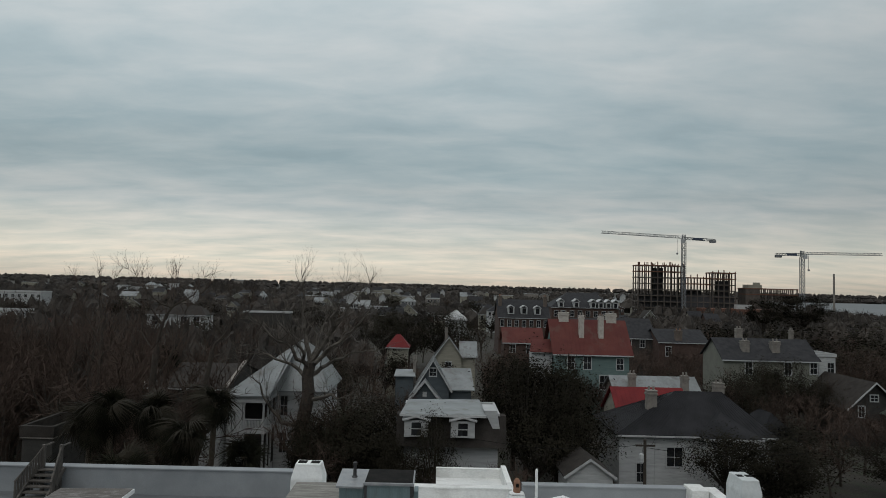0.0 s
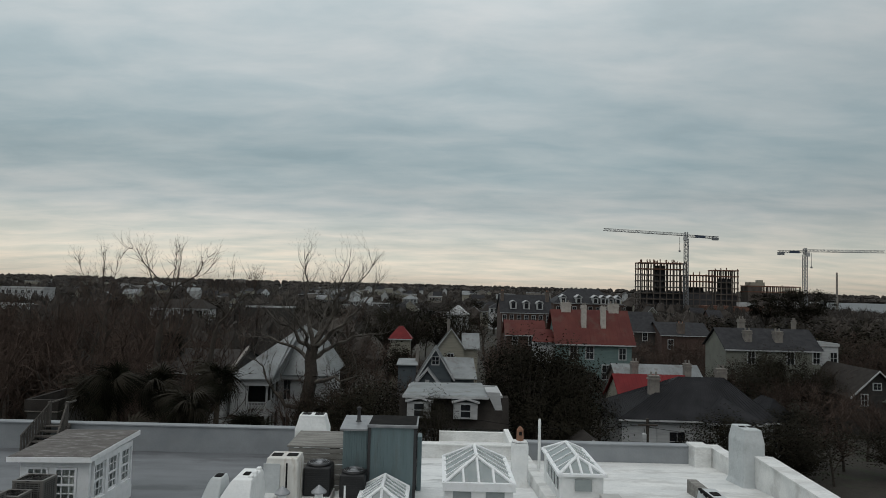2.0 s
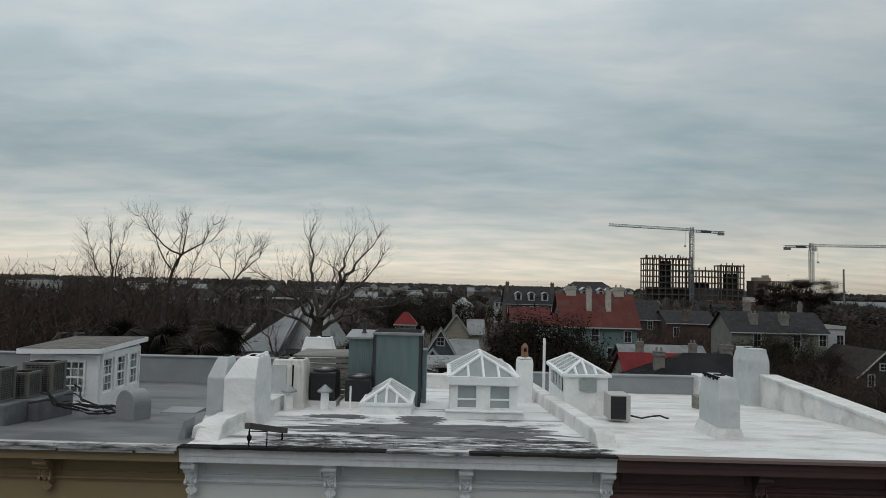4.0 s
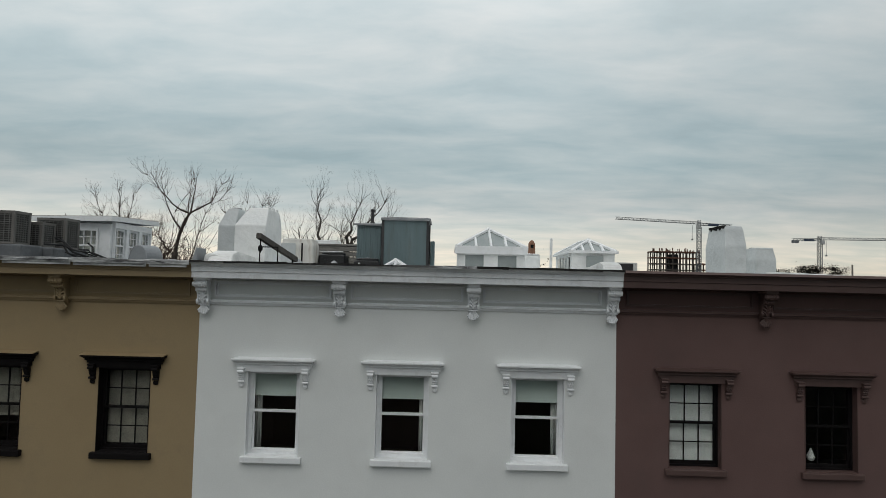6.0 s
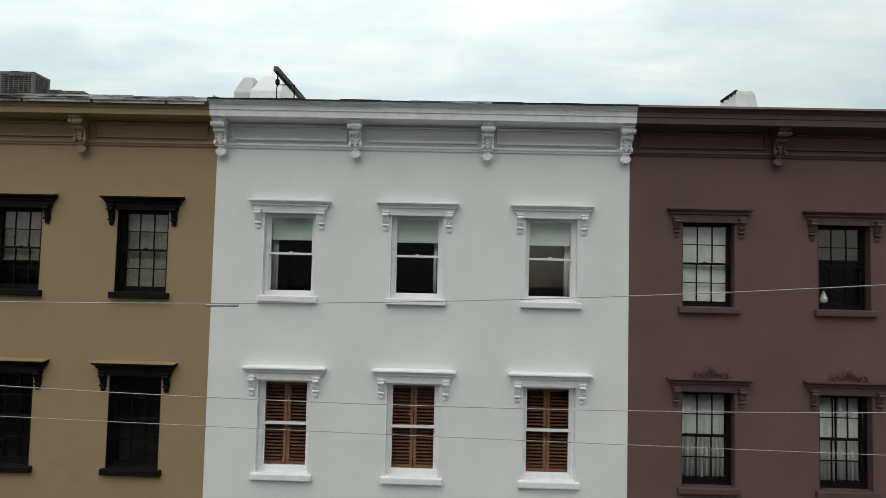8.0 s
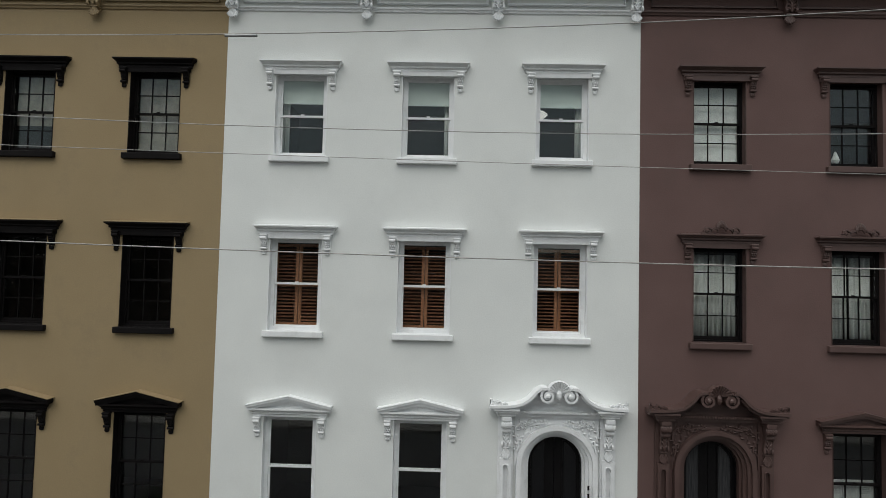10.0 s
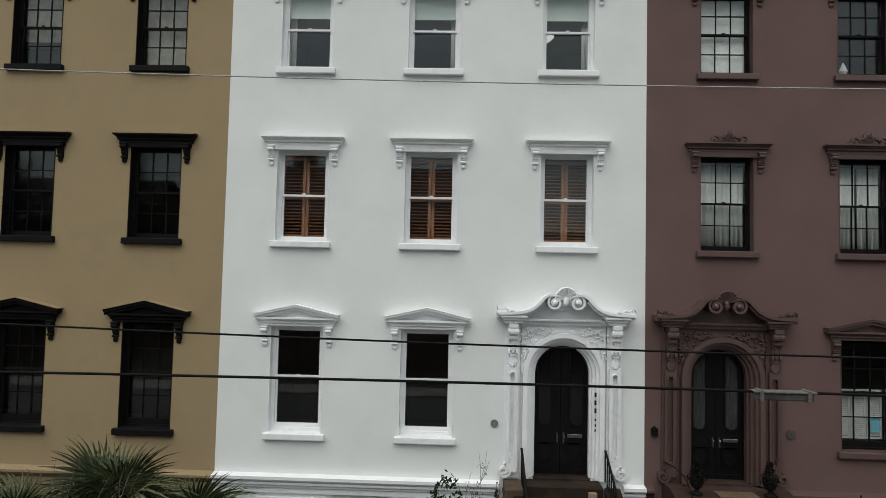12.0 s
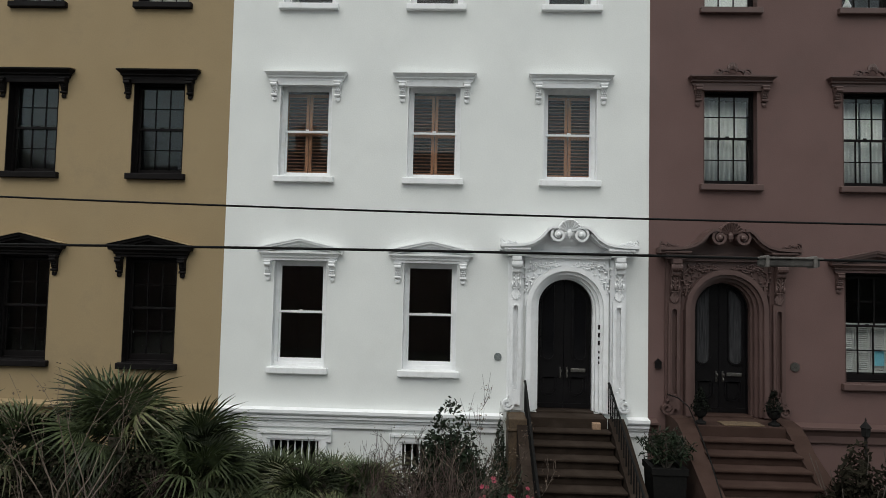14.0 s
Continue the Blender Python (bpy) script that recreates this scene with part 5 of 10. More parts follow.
for i in range(900):
    near = i < 760
    x, y = rnd.uniform(-2.9, 3.6), (rnd.uniform(-0.44, 0.95) if near else rnd.uniform(0.9, 3.6))
    ln, wd = rnd.uniform(0.10, 0.85), rnd.uniform(0.004, 0.018) * (1.6 if x < -0.3 or x > 1.8 else 1.0)
    if y < -0.3:
        wd *= 1.6
    n = 9
    up = [(x - ln / 2 + ln * j / n, y + wd * (0.2 + 1.6 * rnd.random()) * math.sin(math.pi * (j + 0.3) / (n + 0.6)) ) for j in range(n + 1)]
    dn = [(x - ln / 2 + ln * j / n, y - wd * (0.2 + 1.6 * rnd.random()) * math.sin(math.pi * (j + 0.3) / (n + 0.6)) ) for j in range(n, -1, -1)]
    pts = [(px, max(py, -0.45)) for px, py in up + dn]
    if min(p[1] for p in pts) < -0.25 < max(p[1] for p in pts) or min(p[1] for p in pts) < 0.5 < max(p[1] for p in pts):
        continue
    if any(-3.8 < px < -2.6 and 0.0 < py < 2.9 for px, py in pts):
        continue
    k.faces.new([k.verts.new((px, py, front_z(py) + 0.007 + 0.00001 * i)) for px, py in pts])
bmesh.ops.recalc_face_normals(k, faces=k.faces)
solo("tar_patch", k, WORN_TAR, "black tar streaks and worn patches on the white roof", "roof stain", kind="stuff")
# a broad grey pond mark before the lantern, with ragged rims
POND = surf("pond_mark", (0.055, 0.056, 0.060), (0.11, 0.112, 0.118), 2.2, 0.55, 0.3, 20, fine=0.15, stain=(0.42, 0.42, 0.42), stain_scale=2.4, stain_amount=0.7, stain_from=0.62, stretch=(0.5, 1.6, 1), bump_m=0.02)
for x0, x1, y0, y1 in ((-1.7, 3.1, 1.0, 2.7), (-0.15, 0.85, 2.75, 4.1), (-2.2, -0.9, 3.3, 4.0)):
    n = 96
    rim = []
    for i in range(n):
        a = 2 * math.pi * i / n
        q = 1 + 0.10 * math.sin(3 * a + x0) + (0.05 + 0.16 * abs(math.cos(a)) ** 3) * math.sin(13 * a + x0) + rnd.uniform(-0.05, 0.05)
        cx_, cy_ = math.cos(a), math.sin(a)
        rim.append(((x0 + x1) / 2 + (x1 - x0) / 2 * math.copysign(abs(cx_) ** 0.7, cx_) * q, (y0 + y1) / 2 + (y1 - y0) / 2 * math.copysign(abs(cy_) ** 0.7, cy_) * q))
    bm = bmesh.new()
    bm.faces.new([bm.verts.new((px, py, deck_z(py) + 0.004)) for px, py in rim])
    solo("pond_mark", bm, POND, "dark grey pond mark on the white roof", "roof stain", "pond marks")

# parapets
for name, x0, x1, y0, y1, top, material in (("parapet_rear_gold", XG, -3.62, 11.85, 12.15, 12.14, PARAPET_GREY), ("parapet_rear_white", -2.6, 3.55, 11.85, 12.15, 11.72, ROOF_CLEAN), ("parapet_rear_brown", 3.93, 10.3, 11.85, 12.15, 11.86, PARAPET_GREY)):
    bm = bmesh.new()
    soft_box(bm, x0, x1, y0, y1, 11.0, top, 0.02)
    soft_box(bm, x0, x1, y0 - 0.04, y1 + 0.04, top - 0.03, top + 0.03, 0.015)
    solo(name, bm, material, "coated parapet along the rear of the roof", "parapet", kind="structure")
bm = bmesh.new()
prism(bm, [(1.0, 11.0), (1.0, 12.16), (3.0, 12.24), (8.2, 12.46), (8.4, 12.46), (8.4, 11.9), (11.84, 11.95), (11.84, 11.0)], "x", 10.32, 10.72)
prism(bm, [(0.9, 12.16), (3.0, 12.262), (8.22, 12.485), (8.22, 12.44), (3.0, 12.2), (0.9, 12.10)], "x", 10.26, 10.80)
solo("parapet_end_brown", bm, ROOF_CLEAN, "white coated parapet along the end of the roof", "parapet", kind="structure")
bm = bmesh.new()
soft_box(bm, 9.7, 10.3, 11.3, 12.1, 11.0, 11.98, 0.03)
solo("parapet_corner_brown", bm, ROOF_CLEAN, "white coated parapet corner block", "parapet", kind="structure")
# rear wing with its own low roof
bm = bmesh.new()
box(bm, 0.9, 3.75, 12.16, 16.0, 0.0, 10.9)
box(bm, 0.9, 3.75, 15.8, 16.0, 10.9, 11.28)
box(bm, 3.55, 3.75, 12.16, 15.79, 10.9, 11.45)
solo("rear_wing", bm, ROOF_CLEAN, "white rear wing with a low parapet", "wing", kind="structure")


def small_sash(bm, glass, a, b, z0, z1, cols, rows, out):
    """Glazing between two plan points: frame bars into bm, panes into glass. out: the outward normal."""
    a, b, o = Vector((*a, 0)), Vector((*b, 0)), Vector((*out, 0))
    d = b - a

    def bar(u0, u1, za, zb, th):
        p = [a + d * u0, a + d * u1]
        vs = []
        for z in (za, zb):
            for q in (p[0] + o * th, p[1] + o * th, p[1] - o * 0.01, p[0] - o * 0.01):
                vs.append(bm.verts.new((q.x, q.y, z)))
        for f in ((0, 1, 2, 3), (7, 6, 5, 4), (0, 4, 5, 1), (1, 5, 6, 2), (2, 6, 7, 3), (3, 7, 4, 0)):
            bm.faces.new([vs[i] for i in f])

    t = 0.05 / d.length
    bar(0, t, z0, z1, 0.03), bar(1 - t, 1, z0, z1, 0.03), bar(t, 1 - t, z0, z0 + 0.05, 0.03), bar(t, 1 - t, z1 - 0.05, z1, 0.03)
    zm = (z0 + z1) / 2
    bar(t, 1 - t, zm - 0.02, zm + 0.02, 0.035)
    for i in range(1, cols):
        u = i / cols
        bar(u - 0.010 / d.length, u + 0.010 / d.length, z0, z1, 0.022)
    for i in range(1, rows):
        for za, zb in ((z0, zm), (zm, z1)):
            z = za + (zb - za) * i / rows
            bar(t, 1 - t, z - 0.009, z + 0.009, 0.022)
    vs = [glass.verts.new((q.x, q.y, z)) for z in (z0, z1) for q in (a + o * 0.006, b + o * 0.006, b - o * 0.006, a - o * 0.006)]
    for f in ((0, 1, 2, 3), (7, 6, 5, 4), (0, 4, 5, 1), (1, 5, 6, 2), (2, 6, 7, 3), (3, 7, 4, 0)):
        glass.faces.new([vs[i] for i in f])


# glazed stair head on the gold roof
bulk = thing("stair_bulkhead", (-8.1, 4.7, deck_z(4.7)), "white timber stair head with paned windows on the grey roof", "stair bulkhead")
X0, X1, Y0, Y1, ZB, ZT = -8.68, -7.12, 3.72, 5.72, 11.70, 13.12
front = [(-8.52, -8.02), (-7.89, -7.38)]
side = [(Y0 + 0.12 + 0.63 * i, Y0 + 0.12 + 0.63 * i + 0.50) for i in range(3)]
part("front_wall", made(wall, X0, X1, ZB, ZT, Y0, Y0 + 0.08, [(a, b, 12.22, 13.0) for a, b in front]), WHITE_TRIM, bulk)
part("rear_wall", made(box, X0, X1, Y1 - 0.08, Y1, ZB, ZT + 0.08), WHITE_TRIM, bulk)
part("left_wall", made(box, X0, X0 + 0.08, Y0 + 0.081, Y1 - 0.081, ZB, ZT + 0.05), WHITE_TRIM, bulk)
bm = bmesh.new()
t = bmesh.new()
wall(t, Y0 + 0.081, Y1 - 0.081, ZB, ZT + 0.05, -0.08, 0.0, [(a, b, 12.22, 13.03) for a, b in side])
bmesh.ops.transform(t, matrix=Matrix.Translation((X1, 0, 0)) @ Matrix.Rotation(radians(90), 4, "Z"), verts=t.verts)
part("right_wall", t, WHITE_TRIM, bulk)
for (a, b), wn_ in [(f, "front") for f in front] + [(s, "side") for s in side]:
    bm, gl = bmesh.new(), bmesh.new()
    if wn_ == "front":
        small_sash(bm, gl, (a, Y0), (b, Y0), 12.22, 13.0, 3, 2, (0, -1))
    else:
        small_sash(bm, gl, (X1, a), (X1, b), 12.22, 13.03, 3, 2, (1, 0))
    wpart = part("window", bm, WHITE_TRIM, bulk)
    p = part("pane", gl, GLASS, wpart)
    p.visible_shadow = False
    if wn_ == "front":
        cloth(wpart, "curtain", a + 0.04, b - 0.04, 12.25, 12.98, Y0 + 0.2, 4, "dull white net curtain")
part("corner_board", made(box, X1 - 0.05, X1 + 0.02, Y0 - 0.02, Y0 + 0.06, ZB, ZT - 0.001), WHITE_TRIM, bulk)
part("skirting", made(box, X0 - 0.03, X1 + 0.05, Y0 - 0.05, Y1 + 0.03, ZB - 0.02, 12.02), WHITE_TRIM, bulk)
bm = bmesh.new()
v = []
for dz in (0.0, 0.11):
    v += [bm.verts.new(p) for p in ((X0 - 0.2, Y0 - 0.2, 13.14 + dz), (X1 + 0.14, Y0 - 0.2, 13.17 + dz), (X1 + 0.16, Y1 + 0.15, 13.26 + dz), (X0 - 0.2, Y1 + 0.15, 13.23 + dz))]
for f in ((0, 1, 2, 3), (7, 6, 5, 4), (0, 4, 5, 1), (1, 5, 6, 2), (2, 6, 7, 3), (3, 7, 4, 0)):
    bm.faces.new([v[i] for i in f])
roof = part("roof", bm, WHITE_TRIM, bulk)
bm = bmesh.new()
v = [bm.verts.new(p) for p in ((X0 - 0.18, Y0 - 0.18, 13.254), (X1 + 0.12, Y0 - 0.18, 13.284), (X1 + 0.14, Y1 + 0.13, 13.374), (X0 - 0.18, Y1 + 0.13, 13.344))]
bm.faces.new(v)
ext = bmesh.ops.extrude_face_region(bm, geom=list(bm.faces))
for e in ext["geom"]:
    if isinstance(e, bmesh.types.BMVert):
        e.co.z += 0.008
part("felt", bm, surf("grey_felt", (0.075, 0.066, 0.06), (0.13, 0.12, 0.112), 2, 0.9, 0.4, 30, fine=0.2, stain=(0.3, 0.3, 0.29), stain_scale=2.5, stain_amount=0.5, stretch=(1, 3, 1)), roof, "worn grey felt")


GUARD = surf("grey_guard_wire", (0.11, 0.11, 0.105), (0.17, 0.168, 0.16), 8, 0.7, 0.1, 40, fine=0.15, spec=0.2)


def condenser(x0, x1, y0, y1, z0, z1, label):
    """An outdoor unit: corner posts, wire guards over a dark coil, fan under a round grille."""
    c = thing("condenser", ((x0 + x1) / 2, (y0 + y1) / 2, z0), label, "air conditioner", "roof condensers")
    bm = bmesh.new()
    soft_box(bm, x0, x1, y0, y1, z0, z0 + 0.035, 0.008)
    rect_frame_z(bm, x0, x1, y0, y1, z1 - 0.05, z1, 0.05)
    for x in (x0, x1 - 0.06):
        for y in (y0, y1 - 0.06):
            soft_box(bm, x, x + 0.06, y, y + 0.06, z0 + 0.035, z1 - 0.05, 0.01)
    part("casing", bm, COND_BEIGE, c)
    part("coil", made(box, x0 + 0.03, x1 - 0.03, y0 + 0.03, y1 - 0.03, z0 + 0.036, z1 - 0.06), COND_DARK, c)
    bm = bmesh.new()
    n = int((z1 - z0) / 0.042)
    for i in range(1, n):
        z = z0 + (z1 - z0) * i / n
        box(bm, x0 + 0.06, x1 - 0.06, y0 + 0.006, y0 + 0.016, z - 0.007, z + 0.007)
        box(bm, x1 - 0.016, x1 - 0.006, y0 + 0.06, y1 - 0.06, z - 0.007, z + 0.007)
    for i in range(1, 7):
        x, y = x0 + (x1 - x0) * i / 7, y0 + (y1 - y0) * i / 7
        box(bm, x - 0.005, x + 0.005, y0 + 0.002, y0 + 0.012, z0 + 0.04, z1 - 0.05)
        box(bm, x1 - 0.012, x1 - 0.002, y - 0.005, y + 0.005, z0 + 0.04, z1 - 0.05)
    part("wire_guard", bm, GUARD, c, kind="stuff")
    bm = bmesh.new()
    cx, cy, r = (x0 + x1) / 2, (y0 + y1) / 2, (x1 - x0) * 0.42
    for k in range(1, 6):
        pts = [(cx + r * k / 5 * math.cos(a * 0.393), cy + r * k / 5 * math.sin(a * 0.393), z1 - 0.01) for a in range(17)]
        line_tube(bm, pts, 0.006, 4)
    part("fan_grille", bm, IRON, c)
    return c


def rect_frame_z(bm, x0, x1, y0, y1, z0, z1, t):
    box(bm, x0, x1, y0, y0 + t, z0, z1)
    box(bm, x0, x1, y1 - t, y1, z0, z1)
    box(bm, x0, x0 + t, y0 + t, y1 - t, z0, z1)
    box(bm, x1 - t, x1, y0 + t, y1 - t, z0, z1)


condenser(-7.96, -7.33, 2.34, 2.86, 12.457, 13.11, "tall beige condenser on a grey curb")
condenser(-7.98, -7.48, 1.80, 2.26, 12.457, 12.97, "small beige condenser between two taller ones")
condenser(-8.32, -7.62, 1.15, 1.66, 12.477, 13.13, "broad beige condenser near the roof edge")
bm = bmesh.new()
soft_box(bm, -8.7, -7.4, 1.05, 1.72, 11.95, 12.475, 0.03)
soft_box(bm, -8.3, -7.2, 1.73, 2.95, 11.9, 12.455, 0.03)
solo("condenser_curb", bm, surf("dull_grey_curb_coating", (0.085, 0.09, 0.097), (0.13, 0.137, 0.145), 1.5, 0.8, 0.3, 18, fine=0.12, stain=(0.2, 0.21, 0.22), stain_scale=2, stain_amount=0.4), "grey coated curb under the condensers", "curb")
rnd = random.Random(11)
for i in range(8):
    bm = bmesh.new()
    y0 = 1.2 + 0.2 * i
    pts = []
    for k in range(10):
        a = k / 9
        pts.append((-7.05 + a * (1.25 - 0.08 * i), y0 + a * (3.0 - y0) + 0.14 * math.sin(k * 1.3 + i), 12.5 - 0.42 * a - (0.05 + 0.035 * (i % 4)) * math.sin(math.pi * a) + 0.14 * math.sin(a * 3.1 + i) * (1 - a) + 0.03 * math.sin(k * 2 + i)))
    line_tube(bm, pts, rnd.choice((0.017, 0.022, 0.014)), 6)
    solo("refrigerant_hose", bm, RUBBER, "black insulated hose snaking over the grey roof", "hose", "roof hoses")
# half-round metal vent hood
bm = bmesh.new()
arc = [(2.55 + 0.30 * math.cos(math.pi * i / 14), 12.28 + 0.30 * math.sin(math.pi * i / 14)) for i in range(15)]
t = bmesh.new()
prism(t, [(x - 2.55 - 5.70, z) for x, z in arc] + [(-6.00, 11.93), (-5.40, 11.93)], "y", 2.35, 2.75)
bmesh.ops.bevel(t, geom=[e for e in t.edges if abs(e.verts[0].co.y - e.verts[1].co.y) < 1e-6], offset=0.012, segments=1, affect="EDGES")
bmesh.ops.rotate(t, cent=(-5.70, 2.55, 12), matrix=Matrix.Rotation(radians(-28), 3, "Z"), verts=t.verts)
solo("vent_hood", t, PARAPET_GREY, "grey half-round metal vent hood on the roof", "vent")
bm = bmesh.new()
soft_box(bm, -5.55, -4.75, 3.5, 4.2, deck_z(4.3) - 0.02, deck_z(4.0) + 0.06, 0.015)
solo("roof_hatch", bm, PARAPET_GREY, "low grey roof hatch cover", "hatch")

# grey timber stair over the rear parapet
st = thing("timber_stair", (-12.5, 11.3, 11.3), "weathered grey timber stair over the rear parapet", "stair")
for xs, lean in ((-13.12, 0.30), (-11.92, -0.30)):
    bm = bmesh.new()
    line_tube(bm, [(xs, 10.7, 11.95), (xs + lean, 11.75, 12.86), (xs + lean, 12.3, 12.86)], 0.035, 5)
    rail = part("rail", bm, DARK_TIMBER, st)
    for k in range(10):
        y, u = 10.74 + 0.105 * k, k / 10
        part("picket", made(box, xs + lean * u - 0.035, xs + lean * u + 0.035, y, y + 0.03, 11.26 + 0.035 * k, 11.98 + 0.088 * k), DARK_TIMBER, rail)
    part("post", made(box, xs + lean - 0.05, xs + lean + 0.05, 11.70, 11.80, 11.2, 12.92), DARK_TIMBER, st)
for k in range(6):
    part("tread", made(box, -13.0, -12.05, 10.70 + 0.17 * k, 10.92 + 0.17 * k, 11.36 + 0.14 * k, 11.41 + 0.14 * k), DARK_TIMBER, st)
    if k < 2:
        part("stringer", made(prism, [(10.62, 11.26), (10.62, 11.40), (11.70, 12.18), (11.78, 12.08), (10.9, 11.26)], "x", -13.02 + 0.92 * k, -12.96 + 0.92 * k), DARK_TIMBER, st)

# glazed skylights on the white roof
def hip_light(x0, x1, y0, y1, ze, ridge, name, label, wall_z=None, ridge_pts=None, bars=4, windows=0, side_windows=0):
    sk = thing(name, ((x0 + x1) / 2, (y0 + y1) / 2, deck_z(y0)), label, "skylight", "roof skylights")
    xm = (x0 + x1) / 2
    ra, rb = ridge_pts or ((xm, y0 + 0.30), (xm, y1 - 0.30))
    A, B, C, D = (x0, y0, ze), (x1, y0, ze), (x1, y1, ze), (x0, y1, ze)
    P, Q = (*ra, ridge), (*rb, ridge)
    base = deck_z(y1) - 0.04
    if wall_z is None:
        bm = bmesh.new()
        tapered(bm, x0 - 0.04, x1 + 0.04, y0 - 0.04, y1 + 0.04, [(base, -0.10), (base + 0.06, 0.0), (ze, 0.03)])
        part("curb", bm, CHIMNEY_WHITE, sk)
    bm = bmesh.new()
    rect_frame_z(bm, x0 - 0.05, x1 + 0.05, y0 - 0.05, y1 + 0.05, ze - 0.05, ze + 0.012, 0.10)
    part("eave_frame", bm, WHITE_TRIM, sk)
    for face, mid in (((A, B, P), None), ((B, C, Q, P), None), ((C, D, Q), None), ((D, A, P, Q), None)):
        bm = bmesh.new()
        up = [bm.verts.new(Vector(p) + Vector((0, 0, -0.02))) for p in face]
        lo = [bm.verts.new(Vector(p) + Vector((0, 0, -0.035))) for p in face]
        bm.faces.new(up)
        bm.faces.new(lo[::-1])
        for i in range(len(face)):
            j = (i + 1) % len(face)
            bm.faces.new((up[i], lo[i], lo[j], up[j]))
        part("pane", bm, FROST, sk)
    bm = bmesh.new()
    for a, b in ((A, P), (B, P), (C, Q), (D, Q), (P, Q)):
        tube(bm, a, b, 0.045, n=6)
    blob(bm, P, 0.06, 0.06, 0.05, 8)
    part("hip_bar", bm, WHITE_TRIM, sk)
    bm = bmesh.new()
    for e0, e1, h0, h1, n in ((B, C, P, Q, bars + 1), (A, D, P, Q, bars + 1)):
        for i in range(1, n):
            u = i / n
            a = Vector(e0).lerp(Vector(e1), u)
            b = Vector(h0).lerp(Vector(h1), min(max((a.y - h0[1]) / (h1[1] - h0[1]), 0), 1))
            tube(bm, a, b, 0.020, n=4)
    for u in (0.28, 0.5, 0.72):
        a = Vector(A).lerp(Vector(B), u)
        b = Vector(P) if u == 0.5 else (Vector(A).lerp(Vector(P), u * 2) if u < 0.5 else Vector(B).lerp(Vector(P), (1 - u) * 2))
        tube(bm, a, b, 0.035, n=5)
    part("glazing_bar", bm, WHITE_TRIM, sk)
    return sk


hip_light(-1.10, 0.06, 4.30, 5.9, 12.08, 12.46, "skylight", "low white glazed hip skylight with stained curb", bars=5)
sk = hip_light(0.97, 2.58, 3.92, 6.2, 12.80, 13.26, "skylight", "tall white framed glass lantern with hipped roof", wall_z=1, ridge_pts=((1.74, 4.55), (1.74, 5.6)))
zb = deck_z(6.2) - 0.03
part("front_wall", made(wall, 0.99, 2.56, zb, 12.75, 3.94, 4.02, [(1.17, 1.60, 12.10, 12.60), (1.93, 2.37, 12.10, 12.60)]), CHIMNEY_WHITE, sk)
part("rear_wall", made(wall, 0.99, 2.56, zb, 12.75, 6.1, 6.18, [(1.2, 2.35, 12.15, 12.60)]), CHIMNEY_WHITE, sk)
for x in (0.99, 2.48):
    part("side_wall", made(box, x, x + 0.08, 4.021, 6.099, zb, 12.75), CHIMNEY_WHITE, sk)
for xa, xb in ((1.17, 1.60), (1.93, 2.37)):
    part("light", made(box, xa, xb, 3.97, 3.985, 12.10, 12.60), FROST, sk, "grey clouded pane")
    part("glazing_bar", made(box, xa, xb, 3.955, 3.97, 12.27, 12.31), WHITE_TRIM, sk)
bm = bmesh.new()
soft_box(bm, 0.88, 2.70, 3.80, 3.94, 11.80, 12.02, 0.02)
soft_box(bm, 0.88, 2.70, 3.76, 3.94, 12.02, 12.06, 0.012)
part("curb", bm, CHIMNEY_WHITE, sk)
bm = bmesh.new()
soft_box(bm, 0.93, 2.62, 3.87, 3.94, 12.62, 12.76, 0.012)
part("head_board", bm, WHITE_TRIM, sk)
sk = hip_light(3.80, 4.92, 4.82, 7.3, 12.80, 13.11, "skylight", "white walled glass lantern straddling the party wall", wall_z=1, ridge_pts=((4.34, 5.35), (4.34, 6.8)))
zb = 11.55
part("front_wall", made(wall, 3.83, 4.89, zb, 12.75, 4.85, 4.93, [(4.22, 4.56, 12.42, 12.67)]), CHIMNEY_WHITE, sk)
part("rear_wall", made(box, 3.83, 4.89, 7.18, 7.26, zb, 12.75), CHIMNEY_WHITE, sk)
part("side_wall", made(box, 4.81, 4.89, 4.931, 7.179, zb, 12.75), CHIMNEY_WHITE, sk)
t = bmesh.new()
wall(t, 4.931, 7.179, zb, 12.75, -0.08, 0.0, [(5.1 + 0.42 * i, 5.1 + 0.42 * i + 0.30, 12.35, 12.66) for i in range(4)])
bmesh.ops.transform(t, matrix=Matrix.Translation((3.91, 0, 0)) @ Matrix.Rotation(radians(90), 4, "Z"), verts=t.verts)
bmesh.ops.translate(t, verts=t.verts, vec=(-0.08, 0, 0))
part("side_wall", t, CHIMNEY_WHITE, sk)
for i in range(4):
    part("light", made(box, 3.795, 3.81, 5.1 + 0.42 * i, 5.4 + 0.42 * i, 12.35, 12.66), FROST, sk, "grey clouded pane")
part("light", made(box, 4.18, 4.60, 4.795, 4.805, 12.40, 12.68), FROST, sk, "small clouded pane")

